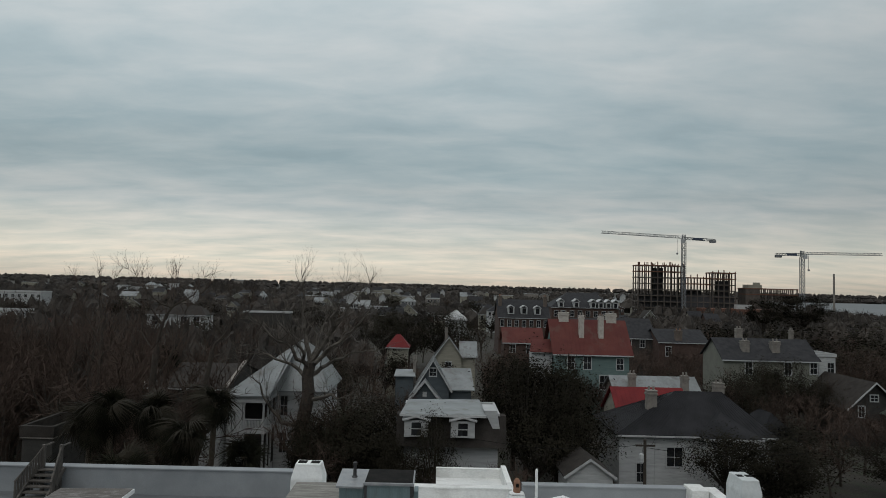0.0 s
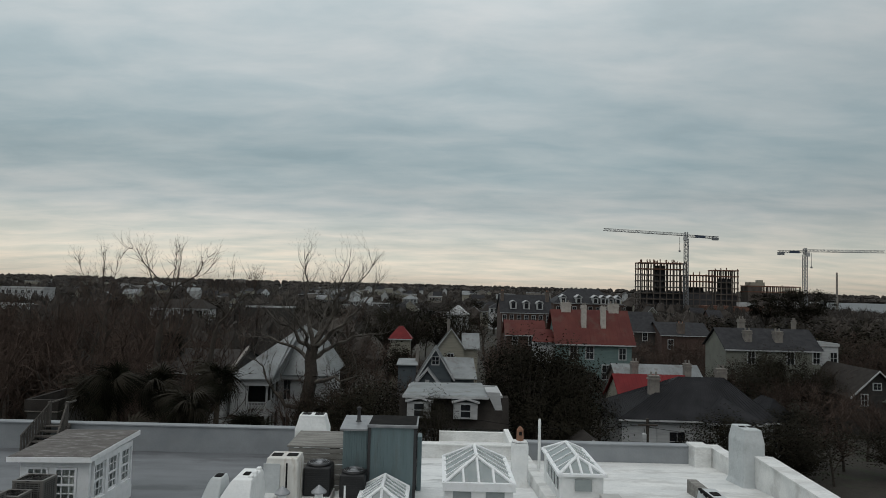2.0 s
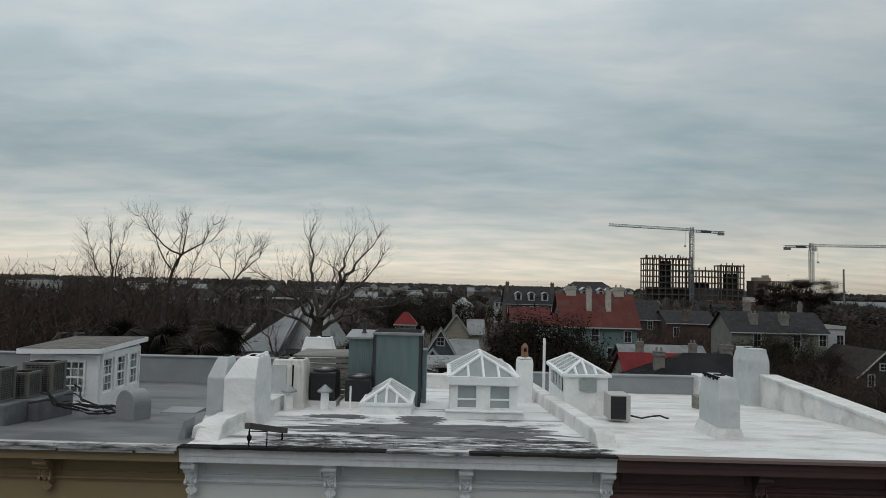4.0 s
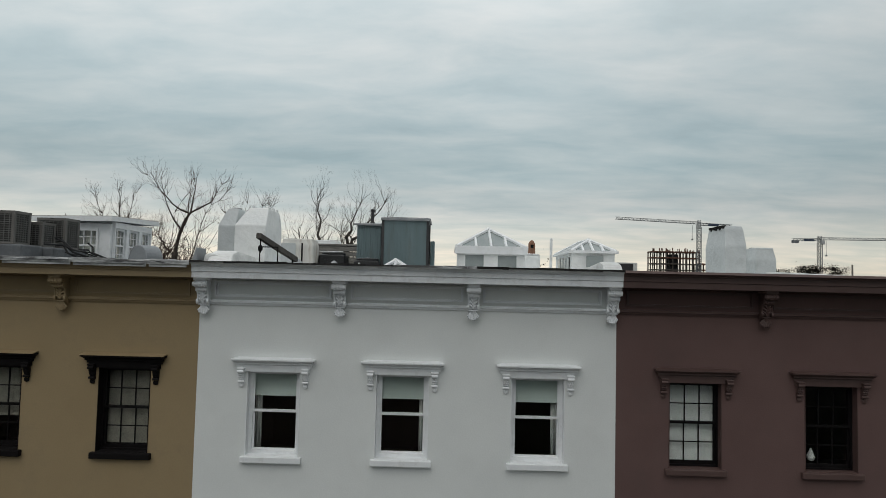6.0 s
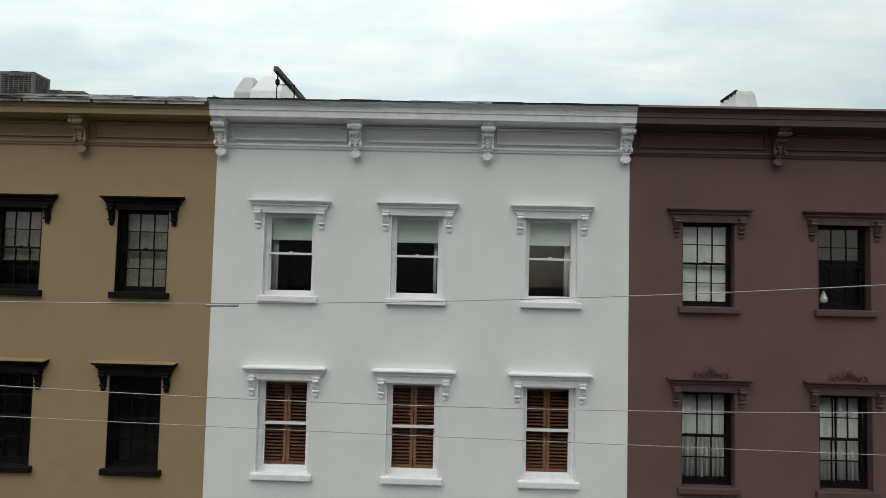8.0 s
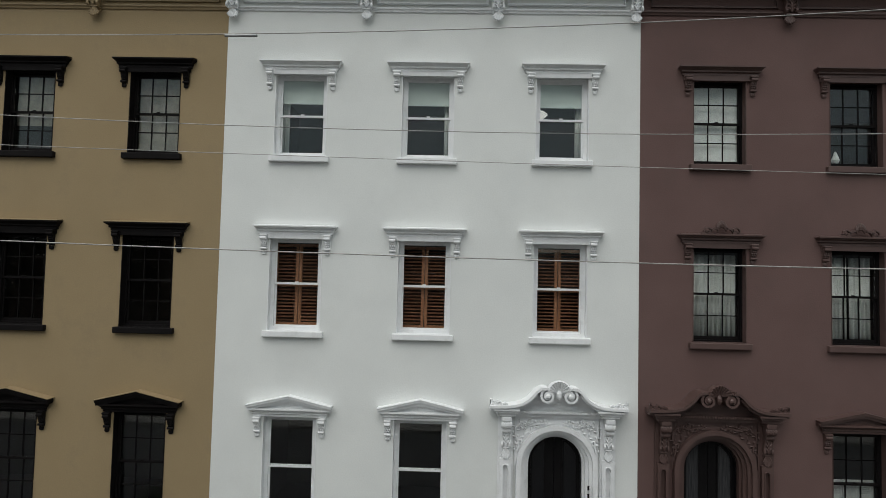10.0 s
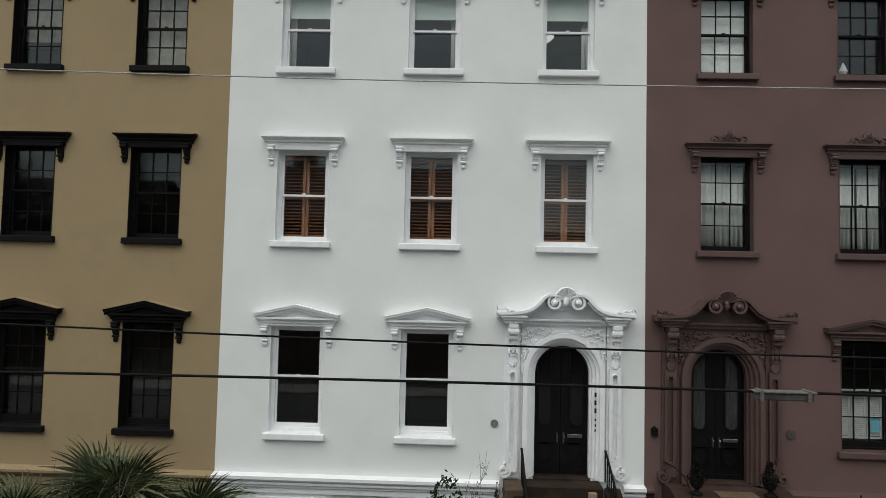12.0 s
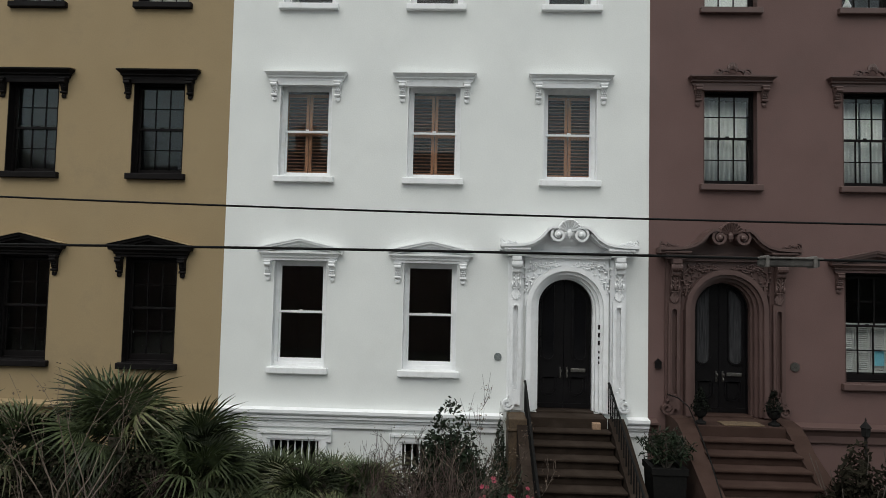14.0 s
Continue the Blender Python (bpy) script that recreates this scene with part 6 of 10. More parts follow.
# metal-sided plant enclosures
tall = thing("plant_enclosure", (-0.35, 6.5, 11.7), "tall blue-grey metal enclosure with dark cap", "plant enclosure")
bm = bmesh.new()
box(bm, -1.0, 0.2, 6.0, 7.1, 11.5, 13.56)
for i in range(14):
    x = -0.96 + 1.12 * i / 13
    box(bm, x - 0.008, x + 0.008, 5.985, 6.0, 11.6, 13.5)
part("siding", bm, SHEET_BLUE, tall)
for x, y in ((-1.0, 6.0), (0.2, 6.0), (0.2, 7.1)):
    part("corner_trim", made(box, x - 0.035, x + 0.035, y - 0.035, y + 0.035, 11.5, 13.56), SHEET_DARK, tall)
bm = bmesh.new()
soft_box(bm, -1.06, 0.27, 5.93, 7.17, 13.56, 13.64, 0.015)
cap = part("cap", bm, ZINC, tall)
part("cap_felt", made(box, -1.02, 0.23, 5.97, 7.13, 13.644, 13.652), TAR, cap)
low = thing("plant_enclosure", (-1.4, 6.6, 11.7), "ribbed blue-grey metal enclosure with pipe", "plant enclosure")
bm = bmesh.new()
box(bm, -1.72, -1.07, 6.2, 7.2, 12.40, 13.44)
for i in range(10):
    x = -1.69 + 0.58 * i / 9
    box(bm, x - 0.012, x + 0.012, 6.175, 6.2, 12.42, 13.42)
part("siding", bm, SHEET_BLUE, low)
bm = bmesh.new()
prism(bm, [(6.10, 13.43), (6.10, 13.48), (7.3, 13.60), (7.3, 13.55)], "x", -1.80, -1.07)
part("lid", bm, ZINC, low)
bm = bmesh.new()
lathe(bm, (-1.38, 6.75, 13.46), [(0.15, 0.0), (0.05, 0.13), (0.04, 0.40), (0.06, 0.41), (0.06, 0.47), (0.035, 0.48)], 12)
part("flue_pipe", bm, SHEET_DARK, low, "black flue pipe")
plat = thing("timber_platform", (-1.9, 6.8, 11.6), "weathered timber screen and deck behind the condensers", "platform")
for i in range(8):
    z = 11.75 + 0.14 * i
    bm = bmesh.new()
    soft_box(bm, -3.22, -1.06, 6.45 + 0.01 * (i % 2), 6.50 + 0.01 * (i % 2), z, z + 0.125, 0.006)
    part("plank", bm, OLD_TIMBER, plat)
bm = bmesh.new()
soft_box(bm, -3.26, -1.07, 6.44, 8.2, 12.88, 12.93, 0.01)
part("deck", bm, OLD_TIMBER, plat)
for x in (-2.9, -2.0, -1.15):
    part("post", made(box, x - 0.04, x + 0.04, 6.51, 6.59, 11.55, 12.88), OLD_TIMBER, plat)
bm = bmesh.new()
soft_box(bm, 0.24, 0.36, 7.0, 7.5, 11.5, 13.1, 0.02)
solo("metal_duct", bm, SHEET_BLUE, "grey metal duct beside the enclosure", "duct")


def black_condenser(x0, x1, y0, y1, z0, z1):
    c = thing("condenser", ((x0 + x1) / 2, (y0 + y1) / 2, z0), "black louvred condenser with round fan grille", "air conditioner", "roof condensers")
    cx, cy, r = (x0 + x1) / 2, (y0 + y1) / 2, (x1 - x0) / 2
    bm = bmesh.new()
    soft_box(bm, x0, x1, y0, y1, z0, z1 - 0.06, 0.05)
    lathe(bm, (cx, cy, z1 - 0.10), [(r * 0.92, 0), (r * 0.92, 0.08), (r * 0.86, 0.10), (r * 0.75, 0.10), (r * 0.75, 0.07)], 24)
    part("casing", bm, COND_BLACK, c)
    bm = bmesh.new()
    n = int((z1 - z0) / 0.045)
    for i in range(1, n - 1):
        z = z0 + (z1 - z0) * i / n
        box(bm, x0 + 0.05, x1 - 0.05, y0 - 0.006, y0, z - 0.006, z + 0.006)
    part("louvre", bm, COND_BLACK, c)
    bm = bmesh.new()
    for k in range(1, 6):
        line_tube(bm, [(cx + r * 0.15 * k * math.cos(a * 0.393), cy + r * 0.15 * k * math.sin(a * 0.393), z1 + 0.005) for a in range(17)], 0.006, 4)
    blob(bm, (cx, cy, z1), 0.10, 0.10, 0.03, 10)
    part("fan_grille", bm, ZINC, c)


black_condenser(-2.62, -1.93, 5.55, 6.25, 11.86, 12.66)
black_condenser(-1.68, -1.03, 5.45, 6.1, 11.84, 12.52)
for x0, x1, y0, y1 in ((-2.66, -1.9, 5.5, 6.3), (-1.78, -0.98, 5.3, 6.15)):
    bm = bmesh.new()
    soft_box(bm, x0, x1, y0, y1, deck_z(y1) - 0.02, deck_z(y0) + 0.14, 0.015)
    solo("condenser_pad", bm, ROOF_CLEAN, "white coated pad under a black condenser", "pad", "condenser pads")
for x, y, h in ((-2.90, 4.55, 0.48), (-2.06, 4.75, 0.48)):
    v = thing("roof_vent", (x, y, deck_z(y)), "short white roof vent with conical grey cap", "vent", "roof vents")
    bm = bmesh.new()
    lathe(bm, (x, y, deck_z(y) - 0.02), [(0.17, 0), (0.12, 0.03), (0.105, 0.16), (0.10, h)], 14)
    part("pipe", bm, CHIMNEY_WHITE, v, smooth=False)
    bm = bmesh.new()
    lathe(bm, (x, y, deck_z(y) + h - 0.03), [(0.19, 0.0), (0.185, 0.03), (0.10, 0.10), (0.02, 0.17)], 14)
    part("cap", bm, ZINC, v)
bm = bmesh.new()
tube(bm, (-1.45, 4.85, deck_z(4.85) - 0.02), (-1.45, 4.85, 12.38), 0.025, n=8)
solo("pipe_stub", bm, CHIMNEY_WHITE, "thin white pipe standing on the roof", "pipe")
bm = bmesh.new()
lathe(bm, (3.88, 8.5, deck_z(8.5) - 0.03), [(0.06, 0), (0.045, 0.05), (0.042, 1.85), (0.03, 1.9)], 10)
solo("white_pole", bm, CHIMNEY_WHITE, "slender white vent pole beside the skylight", "pole")
pc = thing("chimney", (3.22, 7.95, deck_z(8)), "slim rounded white chimney with a terracotta pot", "chimney", "roof chimneys")
t = bmesh.new()
tapered(t, 2.98, 3.46, 7.75, 8.15, [(deck_z(8.1) - 0.04, -0.06), (deck_z(8) + 0.12, 0.0), (12.78, 0.0), (12.86, 0.05)])
bmesh.ops.bevel(t, geom=list(t.edges), offset=0.07, segments=3, profile=0.5, affect="EDGES")
part("shaft", t, CHIMNEY_WHITE, pc, smooth=True)
bm = bmesh.new()
lathe(bm, (3.22, 7.95, 12.84), [(0.11, 0), (0.10, 0.25), (0.10, 0.32), (0.05, 0.40), (0.01, 0.42)], 12)
part("pot", bm, TERRACOTTA, pc, "rounded terracotta pot")
part("pot_mouth", made(box, 3.18, 3.26, 7.83, 7.86, 13.02, 13.12), TAR, pc)
# fan unit on the brown roof
c = thing("condenser", (4.9, 3.9, 11.9), "grey split unit with a black fan face on the white roof", "air conditioner", "roof condensers")
bm = bmesh.new()
soft_box(bm, 4.66, 5.14, 3.75, 4.35, 11.92, 12.50, 0.02)
part("casing", bm, COND_PALE, c)
part("coil", made(box, 4.68, 5.03, 3.735, 3.749, 11.95, 12.47), COND_BLACK, c)
bm = bmesh.new()
for i in range(1, 12):
    z = 11.96 + 0.5 * i / 12
    box(bm, 4.68, 5.03, 3.726, 3.734, z - 0.004, z + 0.004)
part("louvre", bm, COND_BLACK, c)
bm = bmesh.new()
line_tube(bm, [(5.15, 3.9, 12.02), (5.4, 3.8, 11.98), (5.6, 3.85, 12.01), (5.8, 3.75, 12.06), (5.95, 3.8, 12.0), (6.05, 3.9, 11.97)], 0.02, 6)
solo("refrigerant_hose", bm, RUBBER, "black hose from the split unit over the white roof", "hose", "roof hoses")
# hoist arm that reaches out over the eaves
h = thing("hoist_arm", (-2.1, -0.2, 12.1), "dark timber hoist arm leaning out over the roof edge", "hoist")
bm = bmesh.new()
ax = Vector((-2.29, -0.80, 12.62)) - Vector((-1.96, 0.40, 12.28))
for a, b in ((0.0, 1.0),):
    p, q = Vector((-1.96, 0.40, 12.28)), Vector((-2.29, -0.80, 12.62))
    u, v = Vector((0.034, 0.01, 0)), Vector((0, 0.012, 0.042))
    vs = [bm.verts.new(c + i * u + j * v) for c in (p, q) for i, j in ((-1, -1), (1, -1), (1, 1), (-1, 1))]
    for fc in ((0, 1, 2, 3), (7, 6, 5, 4), (0, 4, 5, 1), (1, 5, 6, 2), (2, 6, 7, 3), (3, 7, 4, 0)):
        bm.faces.new([vs[i] for i in fc])
part("arm", bm, DARK_TIMBER, h)
part("strut", made(line_tube, [(-1.99, 0.28, 12.08), (-1.99, 0.28, 12.30), (-2.02, 0.12, 12.36)], 0.016, 6), IRON, h)
part("strut", made(line_tube, [(-2.36, -0.46, 12.17), (-2.36, -0.46, 12.455), (-2.06, -0.46, 12.455), (-2.06, -0.46, 12.17)], 0.012, 6), IRON, h)
bm = bmesh.new()
tube(bm, (-2.27, -0.74, 12.34), (-2.27, -0.74, 12.58), 0.012, n=6)
lathe(bm, (-2.27, -0.74, 12.36), [(0.015, 0), (0.038, 0.03), (0.038, 0.08), (0.015, 0.11)], 10)
part("pulley", bm, IRON, h)
# rusted hatch frame on the brown roof
bm = bmesh.new()
soft_box(bm, 8.0, 8.28, 6.2, 7.6, 11.55, 11.95, 0.02)
solo("skirt_beam", bm, OLD_TIMBER, "weathered beam lying on the white roof", "beam")

# ---- overhead wires before the terrace ----
for name, zl, zm, zr, r, material, label in (
    ("overhead_wire", 8.91, 9.0, 9.22, 0.0048, PALE_WIRE, "thin pale wire across the street front"),
    ("overhead_wire", 8.17, 8.09, 8.13, 0.004, PALE_WIRE, "thin pale wire across the street front"),
    ("overhead_wire", 7.90, 7.83, 7.78, 0.0032, PALE_WIRE, "thin pale wire across the street front"),
    ("overhead_wire", 7.04, 6.98, 6.96, 0.0058, PALE_WIRE, "pale cable across the street front"),
    ("overhead_wire", 4.77, 4.70, 4.67, 0.0095, CABLE, "black cable across the street front"),
    ("overhead_wire", 4.35, 4.37, 4.36, 0.0125, CABLE, "thick black cable across the street front"),
):
    bm = bmesh.new()
    pts = []
    for i in range(-30, 31):
        x = i * 0.8
        u = (x + 3.45) / 7.6
        z = zl * (1 - u) * (1 - 2 * u) + zm * 4 * u * (1 - u) + zr * u * (2 * u - 1)
        if abs(x) > 5:
            z = z if abs(z - zm) < 1.0 else zm + math.copysign(1.0, z - zm)
        pts.append((x, -5.4, z))
    line_tube(bm, pts, r, 5)
    solo(name, bm, material, label, "wire", "overhead wires", smooth=True)
bm = bmesh.new()
tube(bm, (-1.49, -5.4, 8.925), (-1.20, -5.4, 8.93), 0.013, n=8)
solo("wire_splice", bm, ZINC, "grey sleeve joint on a pale wire", "splice")
SPLICE_PALE = surf("weathered_splice_lid", (0.05, 0.045, 0.04), (0.14, 0.13, 0.12), 9, 0.7, 0.3, 40, fine=0.2)
sc = thing("splice_case", (3.34, -5.4, 4.30), "weathered dark splice case with a pale lid on a black cable", "splice case")
bm = bmesh.new()
soft_box(bm, 3.10, 3.58, -5.455, -5.365, 4.30, 4.365, 0.012)
part("case", bm, surf("dark_splice_body", (0.02, 0.018, 0.016), (0.06, 0.055, 0.05), 9, 0.7, 0.3, 40, fine=0.2), sc)
bm = bmesh.new()
soft_box(bm, 3.09, 3.60, -5.47, -5.35, 4.362, 4.379, 0.006)
part("lid", bm, SPLICE_PALE, sc, "pale weathered lid")
for x in (3.13, 3.52):
    bm = bmesh.new()
    soft_box(bm, x, x + 0.03, -5.472, -5.348, 4.292, 4.39, 0.006)
    part("clamp", bm, SPLICE_PALE, sc)
for x in (-24.0, 24.0):
    sp = thing("utility_pole", (x, -5.4, 0), "timber utility pole that carries the street wires", "utility pole", "street poles")
    part("shaft", made(lathe, (x + (0.1 if x > 0 else -0.1), -5.4, -0.05), [(0.13, 0), (0.10, 9.9), (0.02, 9.92)], 10), OLD_TIMBER, sp)
    part("cross_arm", made(box, x - 0.05, x + 0.05, -5.9, -4.9, 9.3, 9.4), OLD_TIMBER, sp)

# ---- plants: mesh kits ----
class Kit:
    """Plain lists of corners and faces, for meshes of many small pieces."""

    def __init__(self):
        self.v, self.f = [], []

    def tube(self, p, q, r0, r1, n):
        ax = (q - p)
        if ax.length < 1e-6:
            return
        ax = ax.normalized()
        s = ax.orthogonal().normalized()
        u = ax.cross(s)
        b = len(self.v)
        for c, r in ((p, r0), (q, r1)):
            for i in range(n):
                a = 2 * math.pi * i / n
                self.v.append(tuple(c + s * (r * math.cos(a)) + u * (r * math.sin(a))))
        for i in range(n):
            j = (i + 1) % n
            self.f.append((b + i, b + j, b + n + j, b + n + i))

    def face(self, *pts):
        b = len(self.v)
        self.v.extend(tuple(p) for p in pts)
        self.f.append(tuple(range(b, b + len(pts))))

    def mesh(self, name, material):
        me = bpy.data.meshes.new(name)
        me.from_pydata([(x * U, y * U, z * U) for x, y, z in self.v], [], self.f)
        me.materials.append(material)
        me.validate()
        return me


def rand_dir(r, flat=1.0):
    while True:
        d = Vector((r.uniform(-1, 1), r.uniform(-1, 1), r.uniform(-1, 1) * flat))
        if 0.05 < d.length < 1:
            return d.normalized()


def grow(thick, thin, r, p, d, length, rad, level, levels, spread, lift, kids, taper=0.62, wild=0.26):
    """A limb in bent pieces, with side limbs, down to twigs."""
    steps = 4 if level == 0 else 3 if level < 3 else 2
    q = p.copy()
    way = d.copy()
    forks = []
    for i in range(steps):
        way = (way + rand_dir(r) * (0.10 if level == 0 else wild) + Vector((0, 0, lift))).normalized()
        e = q + way * (length / steps)
        ra, rb = rad * (1 - (1 - taper) * i / steps), rad * (1 - (1 - taper) * (i + 1) / steps)
        kit = thick if level < 2 else thin
        kit.tube(q, e, ra, rb, 7 if level == 0 else 5 if level == 1 else 4 if level == 2 else 3)
        q = e
        if level > 0 or i >= 1:
            forks.append((q.copy(), way.copy(), rb))
    if level >= levels:
        return
    n = kids[min(level, len(kids) - 1)]
    for k in range(n):
        at, w, rb = forks[-1] if k < 2 else r.choice(forks)
        side = rand_dir(r, 0.6)
        side = (side - w * side.dot(w))
        if side.length < 1e-3:
            continue
        nd = (w + side.normalized() * spread * r.uniform(0.6, 1.25)).normalized()
        grow(thick, thin, r, at, nd, length * r.uniform(0.55, 0.8), max(rb * r.uniform(0.55, 0.75), 0.0035 if length < 1.6 else 0.008), level + 1, levels, spread, lift, kids, taper, wild)


BARK = surf("grey_brown_bark", (0.030, 0.024, 0.019), (0.058, 0.047, 0.038), 3, 0.95, 0.8, 14, fine=0.3, bump_m=0.03)
LIMB_PALE = surf("mottled_pale_limbs", (0.036, 0.030, 0.025), (0.115, 0.102, 0.086), 1.6, 0.9, 0.6, 10, fine=0.3, bump_m=0.03)
TWIG = surf("brown_twigs", (0.050, 0.036, 0.030), (0.090, 0.066, 0.054), 2, 0.95, 0.0, 20, fine=0.3, per_object=0.25, spec=0.1)
GREY_TWIG = surf("grey_twigs", (0.05, 0.041, 0.035), (0.095, 0.079, 0.067), 2, 0.95, 0.0, 20, fine=0.3, per_object=0.2)
DRY_TWIG = surf("dark_dry_twigs", (0.020, 0.015, 0.013), (0.050, 0.040, 0.034), 2, 0.95, 0.0, 20, fine=0.3, per_object=0.2, spec=0.1)
RED_TWIG = surf("reddish_twigs", (0.040, 0.021, 0.019), (0.075, 0.045, 0.040), 3, 0.9, 0.0, 20, fine=0.3)
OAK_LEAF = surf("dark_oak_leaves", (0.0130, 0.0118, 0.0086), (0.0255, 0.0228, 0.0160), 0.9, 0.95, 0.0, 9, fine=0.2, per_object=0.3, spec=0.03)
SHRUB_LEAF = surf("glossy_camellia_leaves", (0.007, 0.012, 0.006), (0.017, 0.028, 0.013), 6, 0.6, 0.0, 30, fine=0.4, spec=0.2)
# garden palm tones spread wide: lit blades and shaded hearts put into the colour
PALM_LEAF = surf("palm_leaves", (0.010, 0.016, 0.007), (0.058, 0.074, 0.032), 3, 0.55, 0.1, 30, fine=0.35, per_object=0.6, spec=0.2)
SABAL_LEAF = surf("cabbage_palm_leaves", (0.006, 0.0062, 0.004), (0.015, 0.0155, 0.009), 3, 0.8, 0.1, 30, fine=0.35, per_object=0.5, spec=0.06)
PALM_OLD = surf("yellowing_palm_leaves", (0.06, 0.07, 0.028), (0.11, 0.115, 0.05), 3, 0.5, 0.1, 30, fine=0.35, per_object=0.3)
PALM_TRUNK = surf("palm_trunk_fibre", (0.05, 0.04, 0.03), (0.10, 0.08, 0.06), 6, 0.95, 0.9, 25, fine=0.4, bump_m=0.03)
PINK = surf("pink_petals", (0.24, 0.026, 0.060), (0.40, 0.07, 0.11), 12, 0.6, 0.0, 30, fine=0.2)
SEED = surf("brown_seed_heads", (0.07, 0.05, 0.035), (0.12, 0.085, 0.06), 12, 0.9, 0.0, 30)


def fan_mesh(name, material, size, seed, blades=34, droop=0.5, wide=0.034):
    """A fan leaf: a stalk along +x, then pleated blades round its end, with drooping split tips."""
    r = random.Random(seed)
    k = Kit()
    stalk = size * 0.75
    pts = [Vector((stalk * i / 4, 0, -0.10 * size * (i / 4) ** 2)) for i in range(5)]
    for a, b in zip(pts, pts[1:]):
        k.tube(a, b, 0.018 * size, 0.012 * size, 4)
    hub = pts[-1]
    for i in range(blades):
        a = -2.35 + 4.7 * i / (blades - 1)
        ln = size * (0.62 + 0.38 * math.cos(a * 0.55)) * r.uniform(0.85, 1.08)
        d = Vector((math.cos(a), math.sin(a), 0.10))
        side = Vector((-math.sin(a), math.cos(a), 0))
        w = size * wide
        fold = Vector((0, 0, 0.022 * size))
        fall = droop * r.uniform(0.6, 1.5)
        prev = None
        for j in range(5):
            t = j / 4
            c = hub + d * (ln * t) + Vector((0, 0, -fall * ln * t ** 2.6 * 0.75))
            ww = w * (0.35 + 1.1 * t if t < 0.55 else 0.95 * (1 - t) * 2.1 + 0.02)
            row = (c - side * ww, c + fold * (1 - t), c + side * ww)
            if prev:
                k.face(prev[0], prev[1], row[1], row[0])
                k.face(prev[1], prev[2], row[2], row[1])
            prev = row
    return k.mesh(name, material)


FANS = [fan_mesh("leaf", PALM_LEAF, 1.0, s, 31, droop=dr, wide=0.034) for s, dr in ((1, 0.45), (2, 0.85), (3, 1.3))] + [fan_mesh("leaf", PALM_OLD, 1.0, 4, 31, droop=1.1, wide=0.032)]
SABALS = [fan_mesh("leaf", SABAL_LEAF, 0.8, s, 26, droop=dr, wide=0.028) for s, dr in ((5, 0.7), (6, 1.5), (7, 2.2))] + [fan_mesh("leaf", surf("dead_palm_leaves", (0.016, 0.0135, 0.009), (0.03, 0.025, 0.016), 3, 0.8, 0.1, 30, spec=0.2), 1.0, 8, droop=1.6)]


def fan_palm(at, label, trunk_h, leaf, n, seed, group, old=0.12, low=-0.5, high=1.3, fans=None, ragged=0.15):
    """A fan palm: a fibrous trunk and a crown of separate leaves."""
    r = random.Random(seed)
    p = thing("fan_palm", at, label, "palm", group)
    k = Kit()
    q = Vector((0, 0, -0.1))
    steps = max(3, int(trunk_h / 0.4))
    lean = Vector((r.uniform(-0.05, 0.05), r.uniform(-0.05, 0.05), 1)).normalized()
    for i in range(steps):
        e = q + lean * ((trunk_h + 0.1) / steps)
        rr = 0.11 + 0.05 * leaf
        k.tube(q, e, rr * (1.12 if i % 2 else 1.0), rr * (0.98 if i % 2 else 1.08), 9)
        q = e
    tr = new("trunk", k.mesh("trunk", PALM_TRUNK))
    tr.parent = p
    for i in range(n):
        el = low + (high - low) * ((i + r.random()) / n) ** 0.8
        az = i * 2.399 + r.uniform(-0.3, 0.3)
        fans = fans or FANS
        ob = new("leaf", fans[3] if r.random() < old or (el < low + 0.25 and r.random() < 0.4) else fans[0 if el > 0.9 else r.choice((1, 2)) if el < 0.2 else r.choice((0, 1))])
        ob.parent = p
        s = leaf * r.uniform(0.92 - ragged, 1.02 + ragged)
        ob.matrix_basis = Matrix.Translation((q + Vector((0, 0, -0.25 * (1.3 - el) * leaf * 0.3))) * U) @ Euler((r.uniform(-0.35, 0.35) * (2.4 if fans is SABALS else 1.0), -el, az)).to_matrix().to_4x4() @ Matrix.Scale(s, 4)
    return p


# ---- the front gardens ----
fan_palm((-4.2, -1.75, 0), "broad green fan palm before the ochre house", 1.82, 0.66, 36, 21, "garden palms", low=-1.0)
fan_palm((-5.6, -1.9, 0), "broad green fan palm before the ochre house", 1.5, 0.58, 32, 22, "garden palms", low=-0.9)
fan_palm((-3.35, -1.5, 0), "green fan palm at the corner of the ochre house", 1.42, 0.60, 32, 23, "garden palms", low=-1.1)
fan_palm((-6.9, -1.6, 0), "green fan palm before the ochre house", 1.5, 0.6, 30, 24, "garden palms", low=-0.45)
fan_palm((-3.0, -1.9, 0), "green fan palm at the corner of the ochre house", 1.3, 0.52, 28, 27, "garden palms", low=-0.9)
for i, (x, y, h) in enumerate(((-2.75, -1.2, 0.55), (-2.2, -1.0, 0.6), (-1.7, -1.35, 0.55), (-1.2, -1.0, 0.62), (-0.75, -1.25, 0.6), (-2.5, -2.0, 0.35), (-1.8, -2.1, 0.3), (-1.1, -2.0, 0.35), (-2.0, -2.8, 0.3), (-1.2, -2.8, 0.3), (-0.75, -2.4, 0.35), (-2.6, -2.7, 0.35))):
    fan_palm((x, y, 0), "low clump of fan palmetto before the white house", h + 0.3, 0.44, 26, 40 + i, "palmetto bed", low=-0.3)


